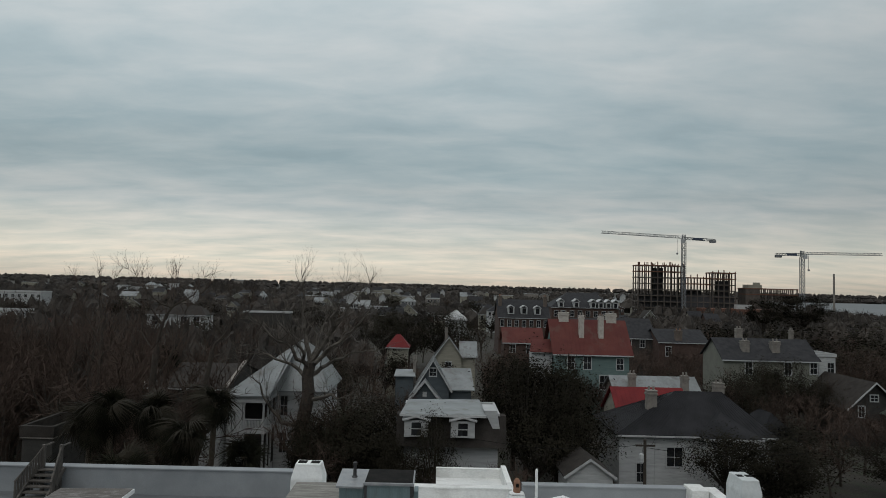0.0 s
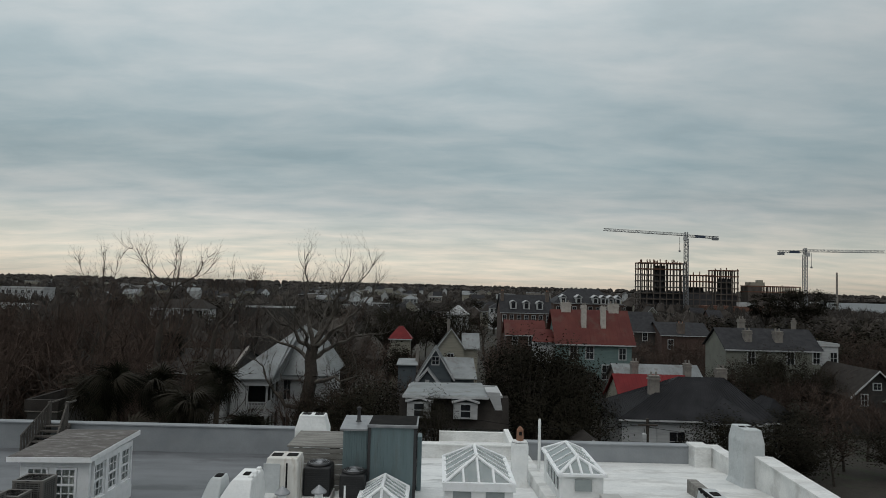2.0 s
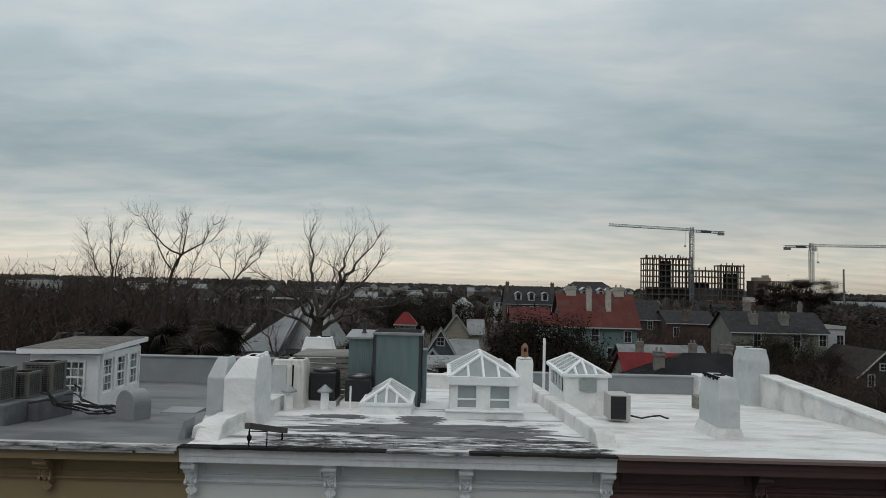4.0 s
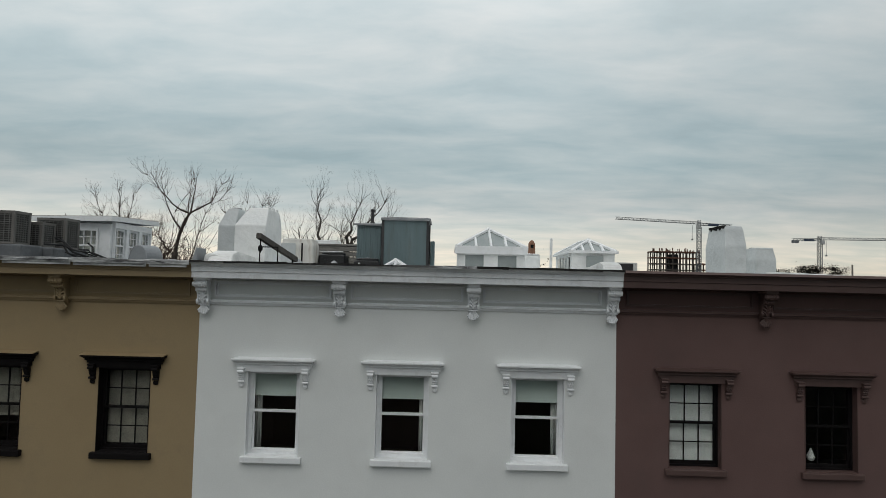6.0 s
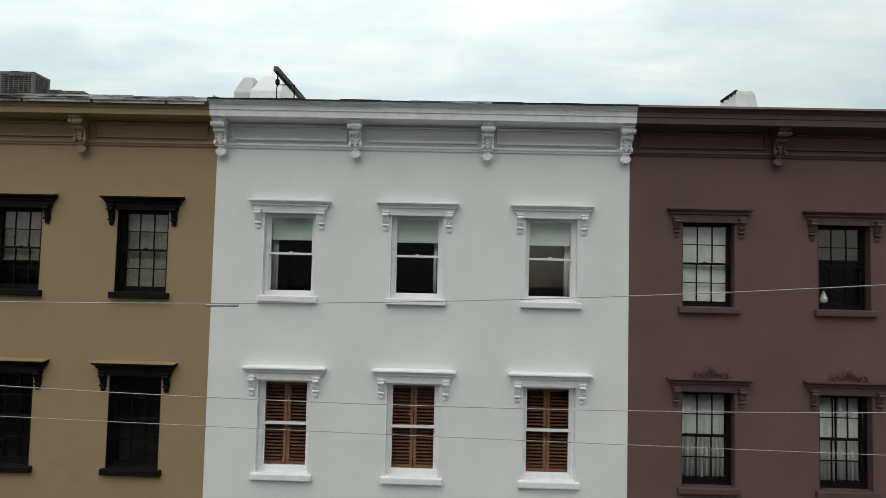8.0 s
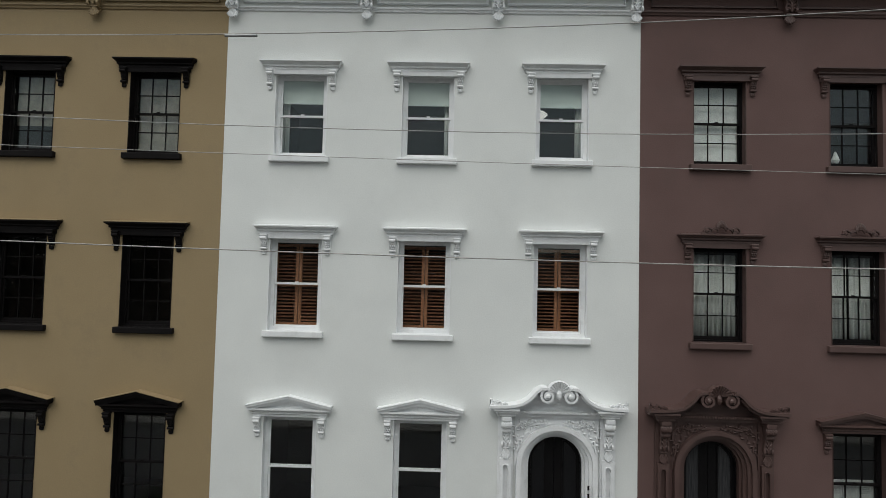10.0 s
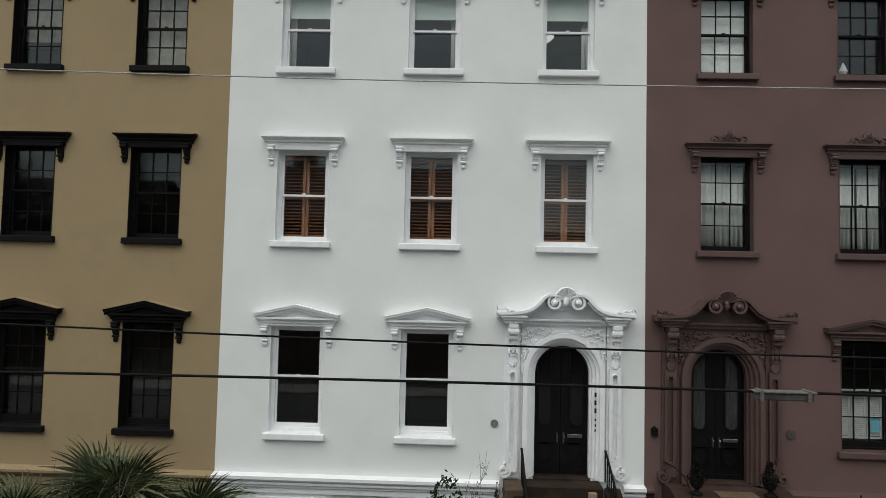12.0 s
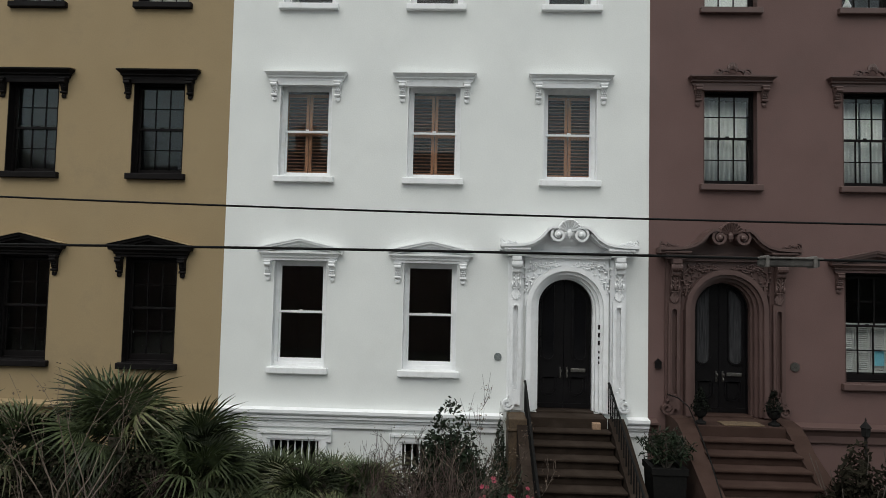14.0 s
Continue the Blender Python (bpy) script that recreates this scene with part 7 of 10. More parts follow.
def bare_shrub(at, label, h, seed, stems=5, material=None, seeds=False, spread=0.5, group="bare shrubs", levels=4, ways=(), rad=0.015):
    r = random.Random(seed)
    th = thing("bare_shrub", at, label, "shrub", group)
    thick, thin = Kit(), Kit()
    ends = []
    for i in range(stems):
        d = Vector((r.uniform(-1, 1) * spread, r.uniform(-1, 1) * spread, 1)).normalized()
        if ways:
            d = Vector(ways[i]).normalized()
        grow(thick, thin, r, Vector((r.uniform(-0.1, 0.1), r.uniform(-0.1, 0.1), -0.03)), d, h * r.uniform(0.6, 0.9), rad, 0, levels, 0.5, 0.05, (3, 2, 2, 2), 0.55)
    ob = tagged(new("stem_mass", thick.mesh("stem_mass", material or DRY_TWIG)), kind="stuff")
    ob.parent = th
    ob = tagged(new("twig_mass", thin.mesh("twig_mass", material or DRY_TWIG)), kind="stuff")
    ob.parent = th
    if seeds:
        k = Kit()
        tips = [Vector(v) for v in thin.v if v[2] > h * 0.72]
        for t in r.sample(tips, min(len(tips), 140)):
            for j in range(4):
                n = rand_dir(r) * 0.012
                m = rand_dir(r) * 0.012
                c = t + rand_dir(r) * 0.05
                k.face(c - n, c + m, c + n, c - m)
        if k.f:
            ob = tagged(new("seed_mass", k.mesh("seed_mass", SEED)), kind="stuff")
            ob.parent = th
    return th


PALE_TWIG = surf("pale_dry_stems", (0.085, 0.064, 0.050), (0.16, 0.126, 0.10), 3, 0.9, 0.2, 30, fine=0.3)
bare_shrub((-4.53, -3.25, 0), "tall bare shrub with branching pale stems and seed heads", 1.95, 61, 4, PALE_TWIG, seeds=True, levels=2, rad=0.024, ways=((-0.12, 0, 1), (0.18, 0.1, 1), (0.34, 0, 1), (0.62, -0.1, 1)))
bare_shrub((-5.0, -3.3, 0), "leaning bare pale shrub with seed heads", 1.75, 62, 2, PALE_TWIG, seeds=True, levels=2, rad=0.018, ways=((-0.25, 0.1, 1), (0.2, 0, 1)))
bare_shrub((-5.5, -3.0, 0), "bare shrub with dry seed heads before the ochre house", 1.4, 63, 2, seeds=True, spread=0.5, levels=3)
bare_shrub((-3.9, -3.6, 0), "thin bare shrub with red-brown twigs", 0.95, 66, 5, RED_TWIG, spread=0.8)
bare_shrub((-0.35, -1.5, 0), "thin bare shrub with seed heads before the white house", 1.12, 64, 3, seeds=True, spread=0.35, levels=3, rad=0.010)
bare_shrub((1.0, -1.5, 0), "thin bare shrub with seed heads before the white house", 1.25, 65, 3, seeds=True, spread=0.3, levels=3, rad=0.010)
for i in range(18):
    x, y, h = -0.5 + 0.085 * i, -1.6 - 0.3 * (i * 7 % 5), 0.72 + 0.26 * (i * 5 % 7) / 6
    bare_shrub((x, y, 0), "tangled red-brown shrub among the flowers", h, 70 + i, 5, (RED_TWIG, DRY_TWIG, RED_TWIG, PALE_TWIG)[i % 4], spread=0.7, rad=0.009)


def leafy(at, label, name, rx, ry, h, n, size, seed, category="shrub", group="", material=None, flowers=0, top_spike=0, narrow=0.42):
    """A bush of single leaves on thin stems."""
    r = random.Random(seed)
    th = thing(name, at, label, category, group)
    k, s = Kit(), Kit()
    for i in range(14):
        d = Vector((r.uniform(-1, 1) * rx, r.uniform(-1, 1) * ry, h * r.uniform(0.6, 0.95)))
        s.tube(Vector((0, 0, -0.03)), d * 0.5 + rand_dir(r) * 0.05, 0.014, 0.010, 4)
        s.tube(d * 0.5 + rand_dir(r) * 0.03, d, 0.010, 0.004, 4)
    pts = []
    for i in range(n):
        d = rand_dir(r)
        f = r.uniform(0.2, 1.0) ** 0.5
        lump = 0.82 + 0.25 * math.sin(d.x * 5 + seed) * math.sin(d.y * 4 + seed) + 0.12 * math.sin(d.z * 9)
        p = Vector((d.x * rx * f * lump, d.y * ry * f * lump, h * 0.5 + d.z * h * 0.5 * f * lump))
        if p.z < 0.02:
            continue
        pts.append((p, d))
    for i in range(top_spike):
        a = i / max(top_spike, 1)
        pts.append((Vector((r.uniform(-0.5, 0.5) * rx * (1.2 - a), r.uniform(-0.5, 0.5) * ry, h * (0.85 + 0.32 * a))), rand_dir(r)))
    for p, d in pts:
        n1 = (rand_dir(r) + d * 0.7).normalized()
        t1 = n1.orthogonal().normalized()
        t1 = (Matrix.Rotation(r.uniform(0, 6.28), 3, n1) @ t1)
        t2 = n1.cross(t1)
        L, W = size * r.uniform(0.7, 1.3), size * narrow
        k.face(p - t1 * L * 0.5, p + t2 * W * 0.5 + n1 * 0.06 * L, p + t1 * L * 0.5, p - t2 * W * 0.5 + n1 * 0.06 * L)
    ob = tagged(new("stem_mass", s.mesh("stem_mass", GREY_TWIG)), kind="stuff")
    ob.parent = th
    ob = tagged(new("foliage", k.mesh("foliage", material or SHRUB_LEAF)), kind="stuff")
    ob.parent = th
    for i in range(flowers):
        p, d = r.choice([q for q in pts if q[0].z > h * 0.55 and q[1].y < 0.35])
        d = (d + Vector((0, -0.8, 0.3))).normalized()
        fk = Kit()
        c = p + d * 0.05
        for ringn, (m, rad, up) in enumerate(((6, 0.031, 0.01), (5, 0.020, 0.018))):
            for j in range(m):
                a = 2 * math.pi * j / m + ringn * 0.4
                s1 = d.orthogonal().normalized()
                s2 = d.cross(s1)
                e = s1 * math.cos(a) + s2 * math.sin(a)
                o = d.cross(e)
                fk.face(c, c + e * rad * 0.6 + o * rad * 0.45 + d * up, c + e * rad * 1.1 + d * up * 1.6, c + e * rad * 0.6 - o * rad * 0.45 + d * up)
        ob = new("flower", fk.mesh("flower", PINK))
        ob.parent = th
    return th


leafy((0.46, -1.25, 0), "upright dark camellia against the white wall", "camellia", 0.74, 0.46, 2.04, 9000, 0.085, 81, group="camellias", top_spike=150, narrow=0.5)
leafy((1.22, -2.5, 0), "flowering camellia with pink blooms by the steps", "camellia", 0.60, 0.5, 1.74, 2400, 0.055, 82, group="camellias", flowers=54)
leafy((1.24, -0.5, 0), "trailing ivy on the stoop block", "ivy", 0.15, 0.28, 2.0, 1700, 0.055, 83, "creeper", narrow=0.7)
leafy((3.62, -1.25, 1.46), "potted oleander with narrow leaves between the stoops", "potted_shrub", 0.44, 0.36, 0.62, 620, 0.13, 84, narrow=0.2, material=SHRUB_LEAF)
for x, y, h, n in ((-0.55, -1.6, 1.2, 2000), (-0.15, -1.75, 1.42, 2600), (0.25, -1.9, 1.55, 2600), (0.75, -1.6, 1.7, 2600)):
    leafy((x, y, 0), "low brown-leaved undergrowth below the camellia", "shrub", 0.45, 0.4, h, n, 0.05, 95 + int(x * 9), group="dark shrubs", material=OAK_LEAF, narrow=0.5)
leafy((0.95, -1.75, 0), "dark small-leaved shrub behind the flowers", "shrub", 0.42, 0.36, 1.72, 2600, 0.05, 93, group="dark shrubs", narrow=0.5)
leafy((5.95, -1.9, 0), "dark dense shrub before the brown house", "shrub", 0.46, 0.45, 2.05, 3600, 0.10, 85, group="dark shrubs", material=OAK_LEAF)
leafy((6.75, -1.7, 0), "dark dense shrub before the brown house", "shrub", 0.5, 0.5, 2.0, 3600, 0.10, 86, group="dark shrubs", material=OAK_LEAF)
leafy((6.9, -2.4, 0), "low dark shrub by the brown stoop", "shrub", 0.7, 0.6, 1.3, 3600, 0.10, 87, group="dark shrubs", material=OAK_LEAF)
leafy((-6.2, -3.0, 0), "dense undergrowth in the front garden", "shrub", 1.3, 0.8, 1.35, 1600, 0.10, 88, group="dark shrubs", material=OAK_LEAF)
# added dark-leaved shrubs, standing in for the shade below the palm crowns
leafy((-3.5, -2.35, 0), "dark shrub added to fill the shade below the fan palms", "shrub", 1.0, 0.5, 1.75, 4200, 0.10, 90, group="dark shrubs", material=OAK_LEAF)
leafy((-5.2, -2.5, 0), "dark shrub added to fill the shade below the fan palms", "shrub", 1.1, 0.5, 1.7, 4200, 0.10, 91, group="dark shrubs", material=OAK_LEAF)
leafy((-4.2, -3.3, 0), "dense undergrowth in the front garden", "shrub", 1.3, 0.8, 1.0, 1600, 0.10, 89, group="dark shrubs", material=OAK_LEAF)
bm = bmesh.new()
tapered(bm, 3.36, 3.84, -1.50, -1.02, [(0.0, 0.07), (1.44, 0.0), (1.45, -0.02), (1.54, -0.02), (1.541, 0.05), (1.48, 0.06)])
solo("planter", bm, IRON, "tall square black planter between the stoops", "planter")
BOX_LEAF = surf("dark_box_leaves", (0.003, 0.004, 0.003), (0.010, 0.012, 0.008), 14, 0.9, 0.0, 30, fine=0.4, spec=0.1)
for x in (4.36, 5.49):
    u = thing("urn", (x, -0.56, 1.998), "black iron urn with a shaggy clipped cone on the landing", "urn", "door urns")
    bm = bmesh.new()
    lathe(bm, (x, -0.56, 1.998), [(0.085, 0), (0.085, 0.03), (0.035, 0.06), (0.03, 0.09), (0.08, 0.13), (0.105, 0.21), (0.09, 0.225), (0.115, 0.25)], 16)
    part("bowl", bm, IRON, u)
    rr = random.Random(int(x * 10))
    bm = bmesh.new()
    tube(bm, (x, -0.56, 2.20), (x, -0.56, 2.52), 0.012, 0.004, 5)
    for i in range(420):
        f = rr.random() ** 1.3
        a = rr.uniform(0, 6.283)
        q = (0.115 * (1 - f) + 0.03) * rr.uniform(0.55, 1.12)
        c = Vector((x + q * math.cos(a), -0.56 + q * math.sin(a), 2.22 + 0.31 * f + rr.uniform(-0.02, 0.02)))
        d, e = rand_dir(rr) * 0.024, rand_dir(rr) * 0.014
        bm.faces.new([bm.verts.new(v) for v in (c - d, c + e, c + d, c - e)])
    part("clipped_cone", bm, BOX_LEAF, u, kind="stuff")
lamp = thing("garden_lantern", (6.50, -1.2, 0), "black iron lantern post among the shrubs", "lantern")
bm = bmesh.new()
lathe(bm, (6.50, -1.2, 0.0), [(0.05, 0), (0.022, 0.1), (0.02, 1.98), (0.03, 2.0)], 10)
part("post", bm, TAR, lamp)
bm = bmesh.new()
lathe(bm, (6.50, -1.2, 2.0), [(0.03, 0), (0.06, 0.02), (0.07, 0.13), (0.085, 0.14), (0.035, 0.20), (0.012, 0.23), (0.015, 0.25), (0.002, 0.28)], 6)
part("head", bm, TAR, lamp)

# ---- the town behind ----
SIDING_WHITE = surf("white_clapboard", (0.36, 0.37, 0.375), (0.46, 0.47, 0.47), 1.2, 0.7, 0.2, 30, fine=0.05, stain=(0.24, 0.24, 0.235), stain_scale=1.0, stain_amount=0.4, stretch=(0.5, 0.5, 3))
SIDING_CREAM = surf("cream_clapboard", (0.22, 0.21, 0.17), (0.29, 0.275, 0.225), 1.2, 0.75, 0.2, 30, fine=0.08, stretch=(0.5, 0.5, 3))
SIDING_TEAL = surf("teal_clapboard", (0.10, 0.155, 0.15), (0.14, 0.20, 0.19), 1.2, 0.75, 0.2, 30, fine=0.08, stretch=(0.5, 0.5, 3))
SIDING_BLUE = surf("slate_blue_clapboard", (0.055, 0.07, 0.08), (0.08, 0.095, 0.105), 1.2, 0.75, 0.2, 30, fine=0.08, stretch=(0.5, 0.5, 3))
SIDING_SAGE = surf("sage_stucco", (0.15, 0.153, 0.13), (0.195, 0.198, 0.17), 0.8, 0.85, 0.2, 20, fine=0.06, stain=(0.2, 0.22, 0.18), stain_scale=0.5, stain_amount=0.5)
BRICK_WALL = surf("weathered_brick", (0.05, 0.030, 0.024), (0.085, 0.052, 0.042), 2, 0.9, 0.4, 12, fine=0.3)
DARK_WALL = surf("dark_boarding", (0.025, 0.024, 0.022), (0.045, 0.042, 0.038), 2, 0.9, 0.3, 15, fine=0.25)
METAL_ROOF = surf("pale_metal_roof", (0.145, 0.157, 0.16), (0.235, 0.252, 0.255), 0.5, 0.5, 0.1, 12, metal=0.1, fine=0.08, stain=(0.10, 0.09, 0.08), stain_scale=0.7, stain_amount=0.6)
RED_ROOF = surf("faded_red_metal_roof", (0.080, 0.018, 0.016), (0.115, 0.033, 0.026), 0.4, 0.65, 0.1, 12, spec=0.2, fine=0.1, stain=(0.105, 0.06, 0.05), stain_scale=0.35, stain_amount=0.6)
BRIGHT_RED = surf("bright_red_metal_roof", (0.115, 0.008, 0.010), (0.16, 0.014, 0.015), 0.6, 0.6, 0.1, 12, fine=0.08, spec=0.2)
BLACK_ROOF = surf("black_metal_roof", (0.013, 0.0132, 0.0148), (0.026, 0.0262, 0.029), 0.6, 0.65, 0.1, 12, spec=0.12, fine=0.15)
SLATE_ROOF = surf("grey_slate_roof", (0.020, 0.0205, 0.023), (0.040, 0.040, 0.043), 1.2, 0.8, 0.5, 12, spec=0.2, fine=0.25)
SHINGLE = surf("brown_shingle_roof", (0.026, 0.023, 0.021), (0.046, 0.041, 0.037), 1.2, 0.9, 0.5, 14, spec=0.15, fine=0.3)
GRAVEL_ROOF = surf("gravel_roof", (0.12, 0.105, 0.095), (0.22, 0.20, 0.18), 1.5, 0.95, 0.6, 25, fine=0.4)
CHIM_STUCCO = surf("stucco_chimney", (0.17, 0.155, 0.14), (0.25, 0.23, 0.205), 2, 0.9, 0.3, 20, fine=0.1, stain=(0.11, 0.10, 0.09), stain_scale=1.5, stain_amount=0.5)
CHIM_PALE = surf("pale_stucco_chimney", (0.38, 0.35, 0.315), (0.50, 0.47, 0.43), 2, 0.9, 0.3, 20, fine=0.1, stain=(0.2, 0.18, 0.16), stain_scale=1.5, stain_amount=0.4)
CHIM_BRICK = surf("brick_chimney", (0.085, 0.068, 0.057), (0.14, 0.112, 0.095), 2, 0.9, 0.4, 14, fine=0.25)
DARK_PANE = surf("far_window_glass", (0.010, 0.011, 0.013), (0.02, 0.022, 0.025), 3, 0.08, 0.0)
CONCRETE = surf("raw_concrete", (0.062, 0.052, 0.045), (0.11, 0.095, 0.083), 0.3, 0.9, 0.2, 3, fine=0.2)
FORMWORK = surf("rusty_formwork", (0.10, 0.045, 0.03), (0.16, 0.08, 0.055), 0.5, 0.9, 0.2, 3, fine=0.2)
SCREEN_BLUE = surf("blue_grey_sheathing", (0.026, 0.027, 0.032), (0.05, 0.048, 0.05), 0.4, 0.8, 0.1, 3, fine=0.2)
CRANE_STEEL = surf("grey_crane_steel", (0.13, 0.14, 0.15), (0.19, 0.20, 0.21), 0.5, 0.6, 0.0, 3)
CRANE_BLUE = surf("blue_crane_sign", (0.03, 0.045, 0.08), (0.05, 0.07, 0.11), 0.5, 0.6, 0.0, 3)


def slope_slab(bm, pts, th=0.10):
    up = [bm.verts.new(Vector(p) + Vector((0, 0, th))) for p in pts]
    lo = [bm.verts.new(p) for p in pts]
    bm.faces.new(up)
    bm.faces.new(lo[::-1])
    n = len(pts)
    for i in range(n):
        j = (i + 1) % n
        bm.faces.new((lo[i], lo[j], up[j], up[i]))


def seams_on(bm, a, b, c, d, step=0.5, r=0.02):
    """Standing seams from the line ab up to the line dc."""
    a, b, c, d = (Vector(p) for p in (a, b, c, d))
    n = max(2, int((b - a).length / step))
    for i in range(n + 1):
        t = i / n
        p, q = a.lerp(b, t), d.lerp(c, t)
        if (q - p).length > 0.2:
            tube(bm, p + Vector((0, 0, 0.11)), q + Vector((0, 0, 0.11)), r, n=4, caps=False)


def far_house(label, x0, x1, y0, y1, eave, ridge, wall_mat, roof_mat, form="gable_x", base=0.0, over=0.35, seams=0.0, windows=(), chimneys=(), group="town houses", trim=None, name="house", ridge_x=None):
    """A house: walls, roof, windows on its front (x, z, w, h), chimneys (x, y, w, d, top)."""
    h = thing(name, ((x0 + x1) / 2, (y0 + y1) / 2, base), label, "house", group)
    trim = trim or SIDING_WHITE
    bm = bmesh.new()
    box(bm, x0, x1, y0, y1, base, eave)
    ym, xm = (y0 + y1) / 2, (x0 + x1) / 2
    if form == "gable_x":
        prism(bm, [(y0, eave), (y1, eave), (ym, ridge - 0.05)], "x", x0 + 0.01, x1 - 0.01)
    if form == "gable_y":
        prism(bm, [(x0, eave), (x1, eave), (xm, ridge - 0.05)], "y", y0 + 0.01, y1 - 0.01)
    part("wall", bm, wall_mat, h)
    X0, X1, Y0, Y1 = x0 - over, x1 + over, y0 - over, y1 + over
    drop = over * (ridge - eave) / max(((y1 - y0) if form == "gable_x" else (x1 - x0)) / 2, 0.5)
    e = eave - min(drop, 0.4)
    if form == "gable_x":
        slopes = [((X0, Y0, e), (X1, Y0, e), (X1, ym, ridge), (X0, ym, ridge)), ((X1, Y1, e), (X0, Y1, e), (X0, ym, ridge), (X1, ym, ridge))]
    elif form == "gable_y":
        slopes = [((X0, Y1, e), (X0, Y0, e), (xm, Y0, ridge), (xm, Y1, ridge)), ((X1, Y0, e), (X1, Y1, e), (xm, Y1, ridge), (xm, Y0, ridge))]
    elif form == "hip":
        w, d = (X1 - X0) / 2, (Y1 - Y0) / 2
        k = min(w, d) * 0.9
        P, Q = ((X0 + k, ym, ridge), (X1 - k, ym, ridge)) if w >= d else ((xm, Y0 + k, ridge), (xm, Y1 - k, ridge))
        if ridge_x:
            P, Q = (ridge_x[0], ym, ridge), (ridge_x[1], ym, ridge)
        A, B, C, D = (X0, Y0, e), (X1, Y0, e), (X1, Y1, e), (X0, Y1, e)
        slopes = [(A, B, Q, P), (B, C, Q, Q), (C, D, P, Q), (D, A, P, P)] if w >= d else [(A, B, P, P), (B, C, Q, P), (C, D, Q, Q), (D, A, P, Q)]
    else:
        slopes = []
    if slopes:
        bm = bmesh.new()
        for s in slopes:
            pts = [p for i, p in enumerate(s) if p != s[i - 1]]
            slope_slab(bm, pts)
        roof = part("roof", bm, roof_mat, h)
        if seams:
            bm = bmesh.new()
            for s in slopes:
                seams_on(bm, *s, step=seams)
            part("seam", bm, roof_mat, roof, kind="stuff")
        bm = bmesh.new()
        if form == "gable_y":
            for y in (Y0 + 0.02,):
                ribbon(bm, [(X0, e + 0.02), (xm, ridge + 0.02), (X1, e + 0.02)], 0.20, y - 0.06, y)
        else:
            box(bm, X0 + 0.02, X1 - 0.02, Y0 - 0.05, Y0 + 0.03, e - 0.10, e + 0.06)
        part("fascia", bm, trim, h)
    else:
        bm = bmesh.new()
        box(bm, x0 - 0.1, x1 + 0.1, y0 - 0.1, y1 + 0.1, eave, eave + 0.08)
        part("roof", bm, roof_mat, h)
        bm = bmesh.new()
        rect_frame_z(bm, x0 - 0.12, x1 + 0.12, y0 - 0.12, y1 + 0.12, eave + 0.081, ridge, 0.2)
        part("parapet", bm, trim, h)
    for wx, wz, ww, wh in windows:
        w = part("window", made(rect_frame, wx - ww / 2 - 0.12, wx + ww / 2 + 0.12, wz - 0.12, wz + wh + 0.14, 0.12, y0 - 0.10, y0 + 0.02), trim, h)
        part("pane", made(box, wx - ww / 2, wx + ww / 2, y0 - 0.05, y0 - 0.04, wz, wz + wh), DARK_PANE, w)
        bm = bmesh.new()
        box(bm, wx - ww / 2, wx + ww / 2, y0 - 0.075, y0 - 0.051, wz + wh / 2 - 0.025, wz + wh / 2 + 0.025)
        box(bm, wx - 0.02, wx + 0.02, y0 - 0.07, y0 - 0.051, wz, wz + wh)
        part("sash_bar", bm, trim, w)
    for cx, cy, cw, cd, top in chimneys:
        m = CHIM_PALE if wall_mat is SIDING_TEAL else CHIM_BRICK if wall_mat in (BRICK_WALL, DARK_WALL) else CHIM_STUCCO
        bm = bmesh.new()
        box(bm, cx - cw / 2, cx + cw / 2, cy - cd / 2, cy + cd / 2, eave, top)
        box(bm, cx - cw / 2 - 0.08, cx + cw / 2 + 0.08, cy - cd / 2 - 0.08, cy + cd / 2 + 0.08, top - 0.35, top - 0.18)
        box(bm, cx - cw / 2 - 0.05, cx + cw / 2 + 0.05, cy - cd / 2 - 0.05, cy + cd / 2 + 0.05, top, top + 0.1)
        c = part("chimney", bm, m, h)
        for s in (-0.25, 0.25):
            t = bmesh.new()
            lathe(t, (cx + s * cw, cy, top + 0.1), [(0.12, 0), (0.10, 0.35), (0.12, 0.37)], 8)
            part("pot", t, TERRACOTTA if m is CHIM_BRICK else CHIM_STUCCO, c)
    return h


def siding_lines(h, x0, x1, y, z0, z1, material):
    """Boards lapped up a front wall."""
    n = int((z1 - z0) / 0.2)
    for i in range(n):
        z = z0 + (z1 - z0) * i / n
        bm = bmesh.new()
        prism(bm, [(y - 0.03, z), (y, z), (y, z + 0.2), (y - 0.006, z + 0.2)], "x", x0, x1)
        part("board", bm, material, h)


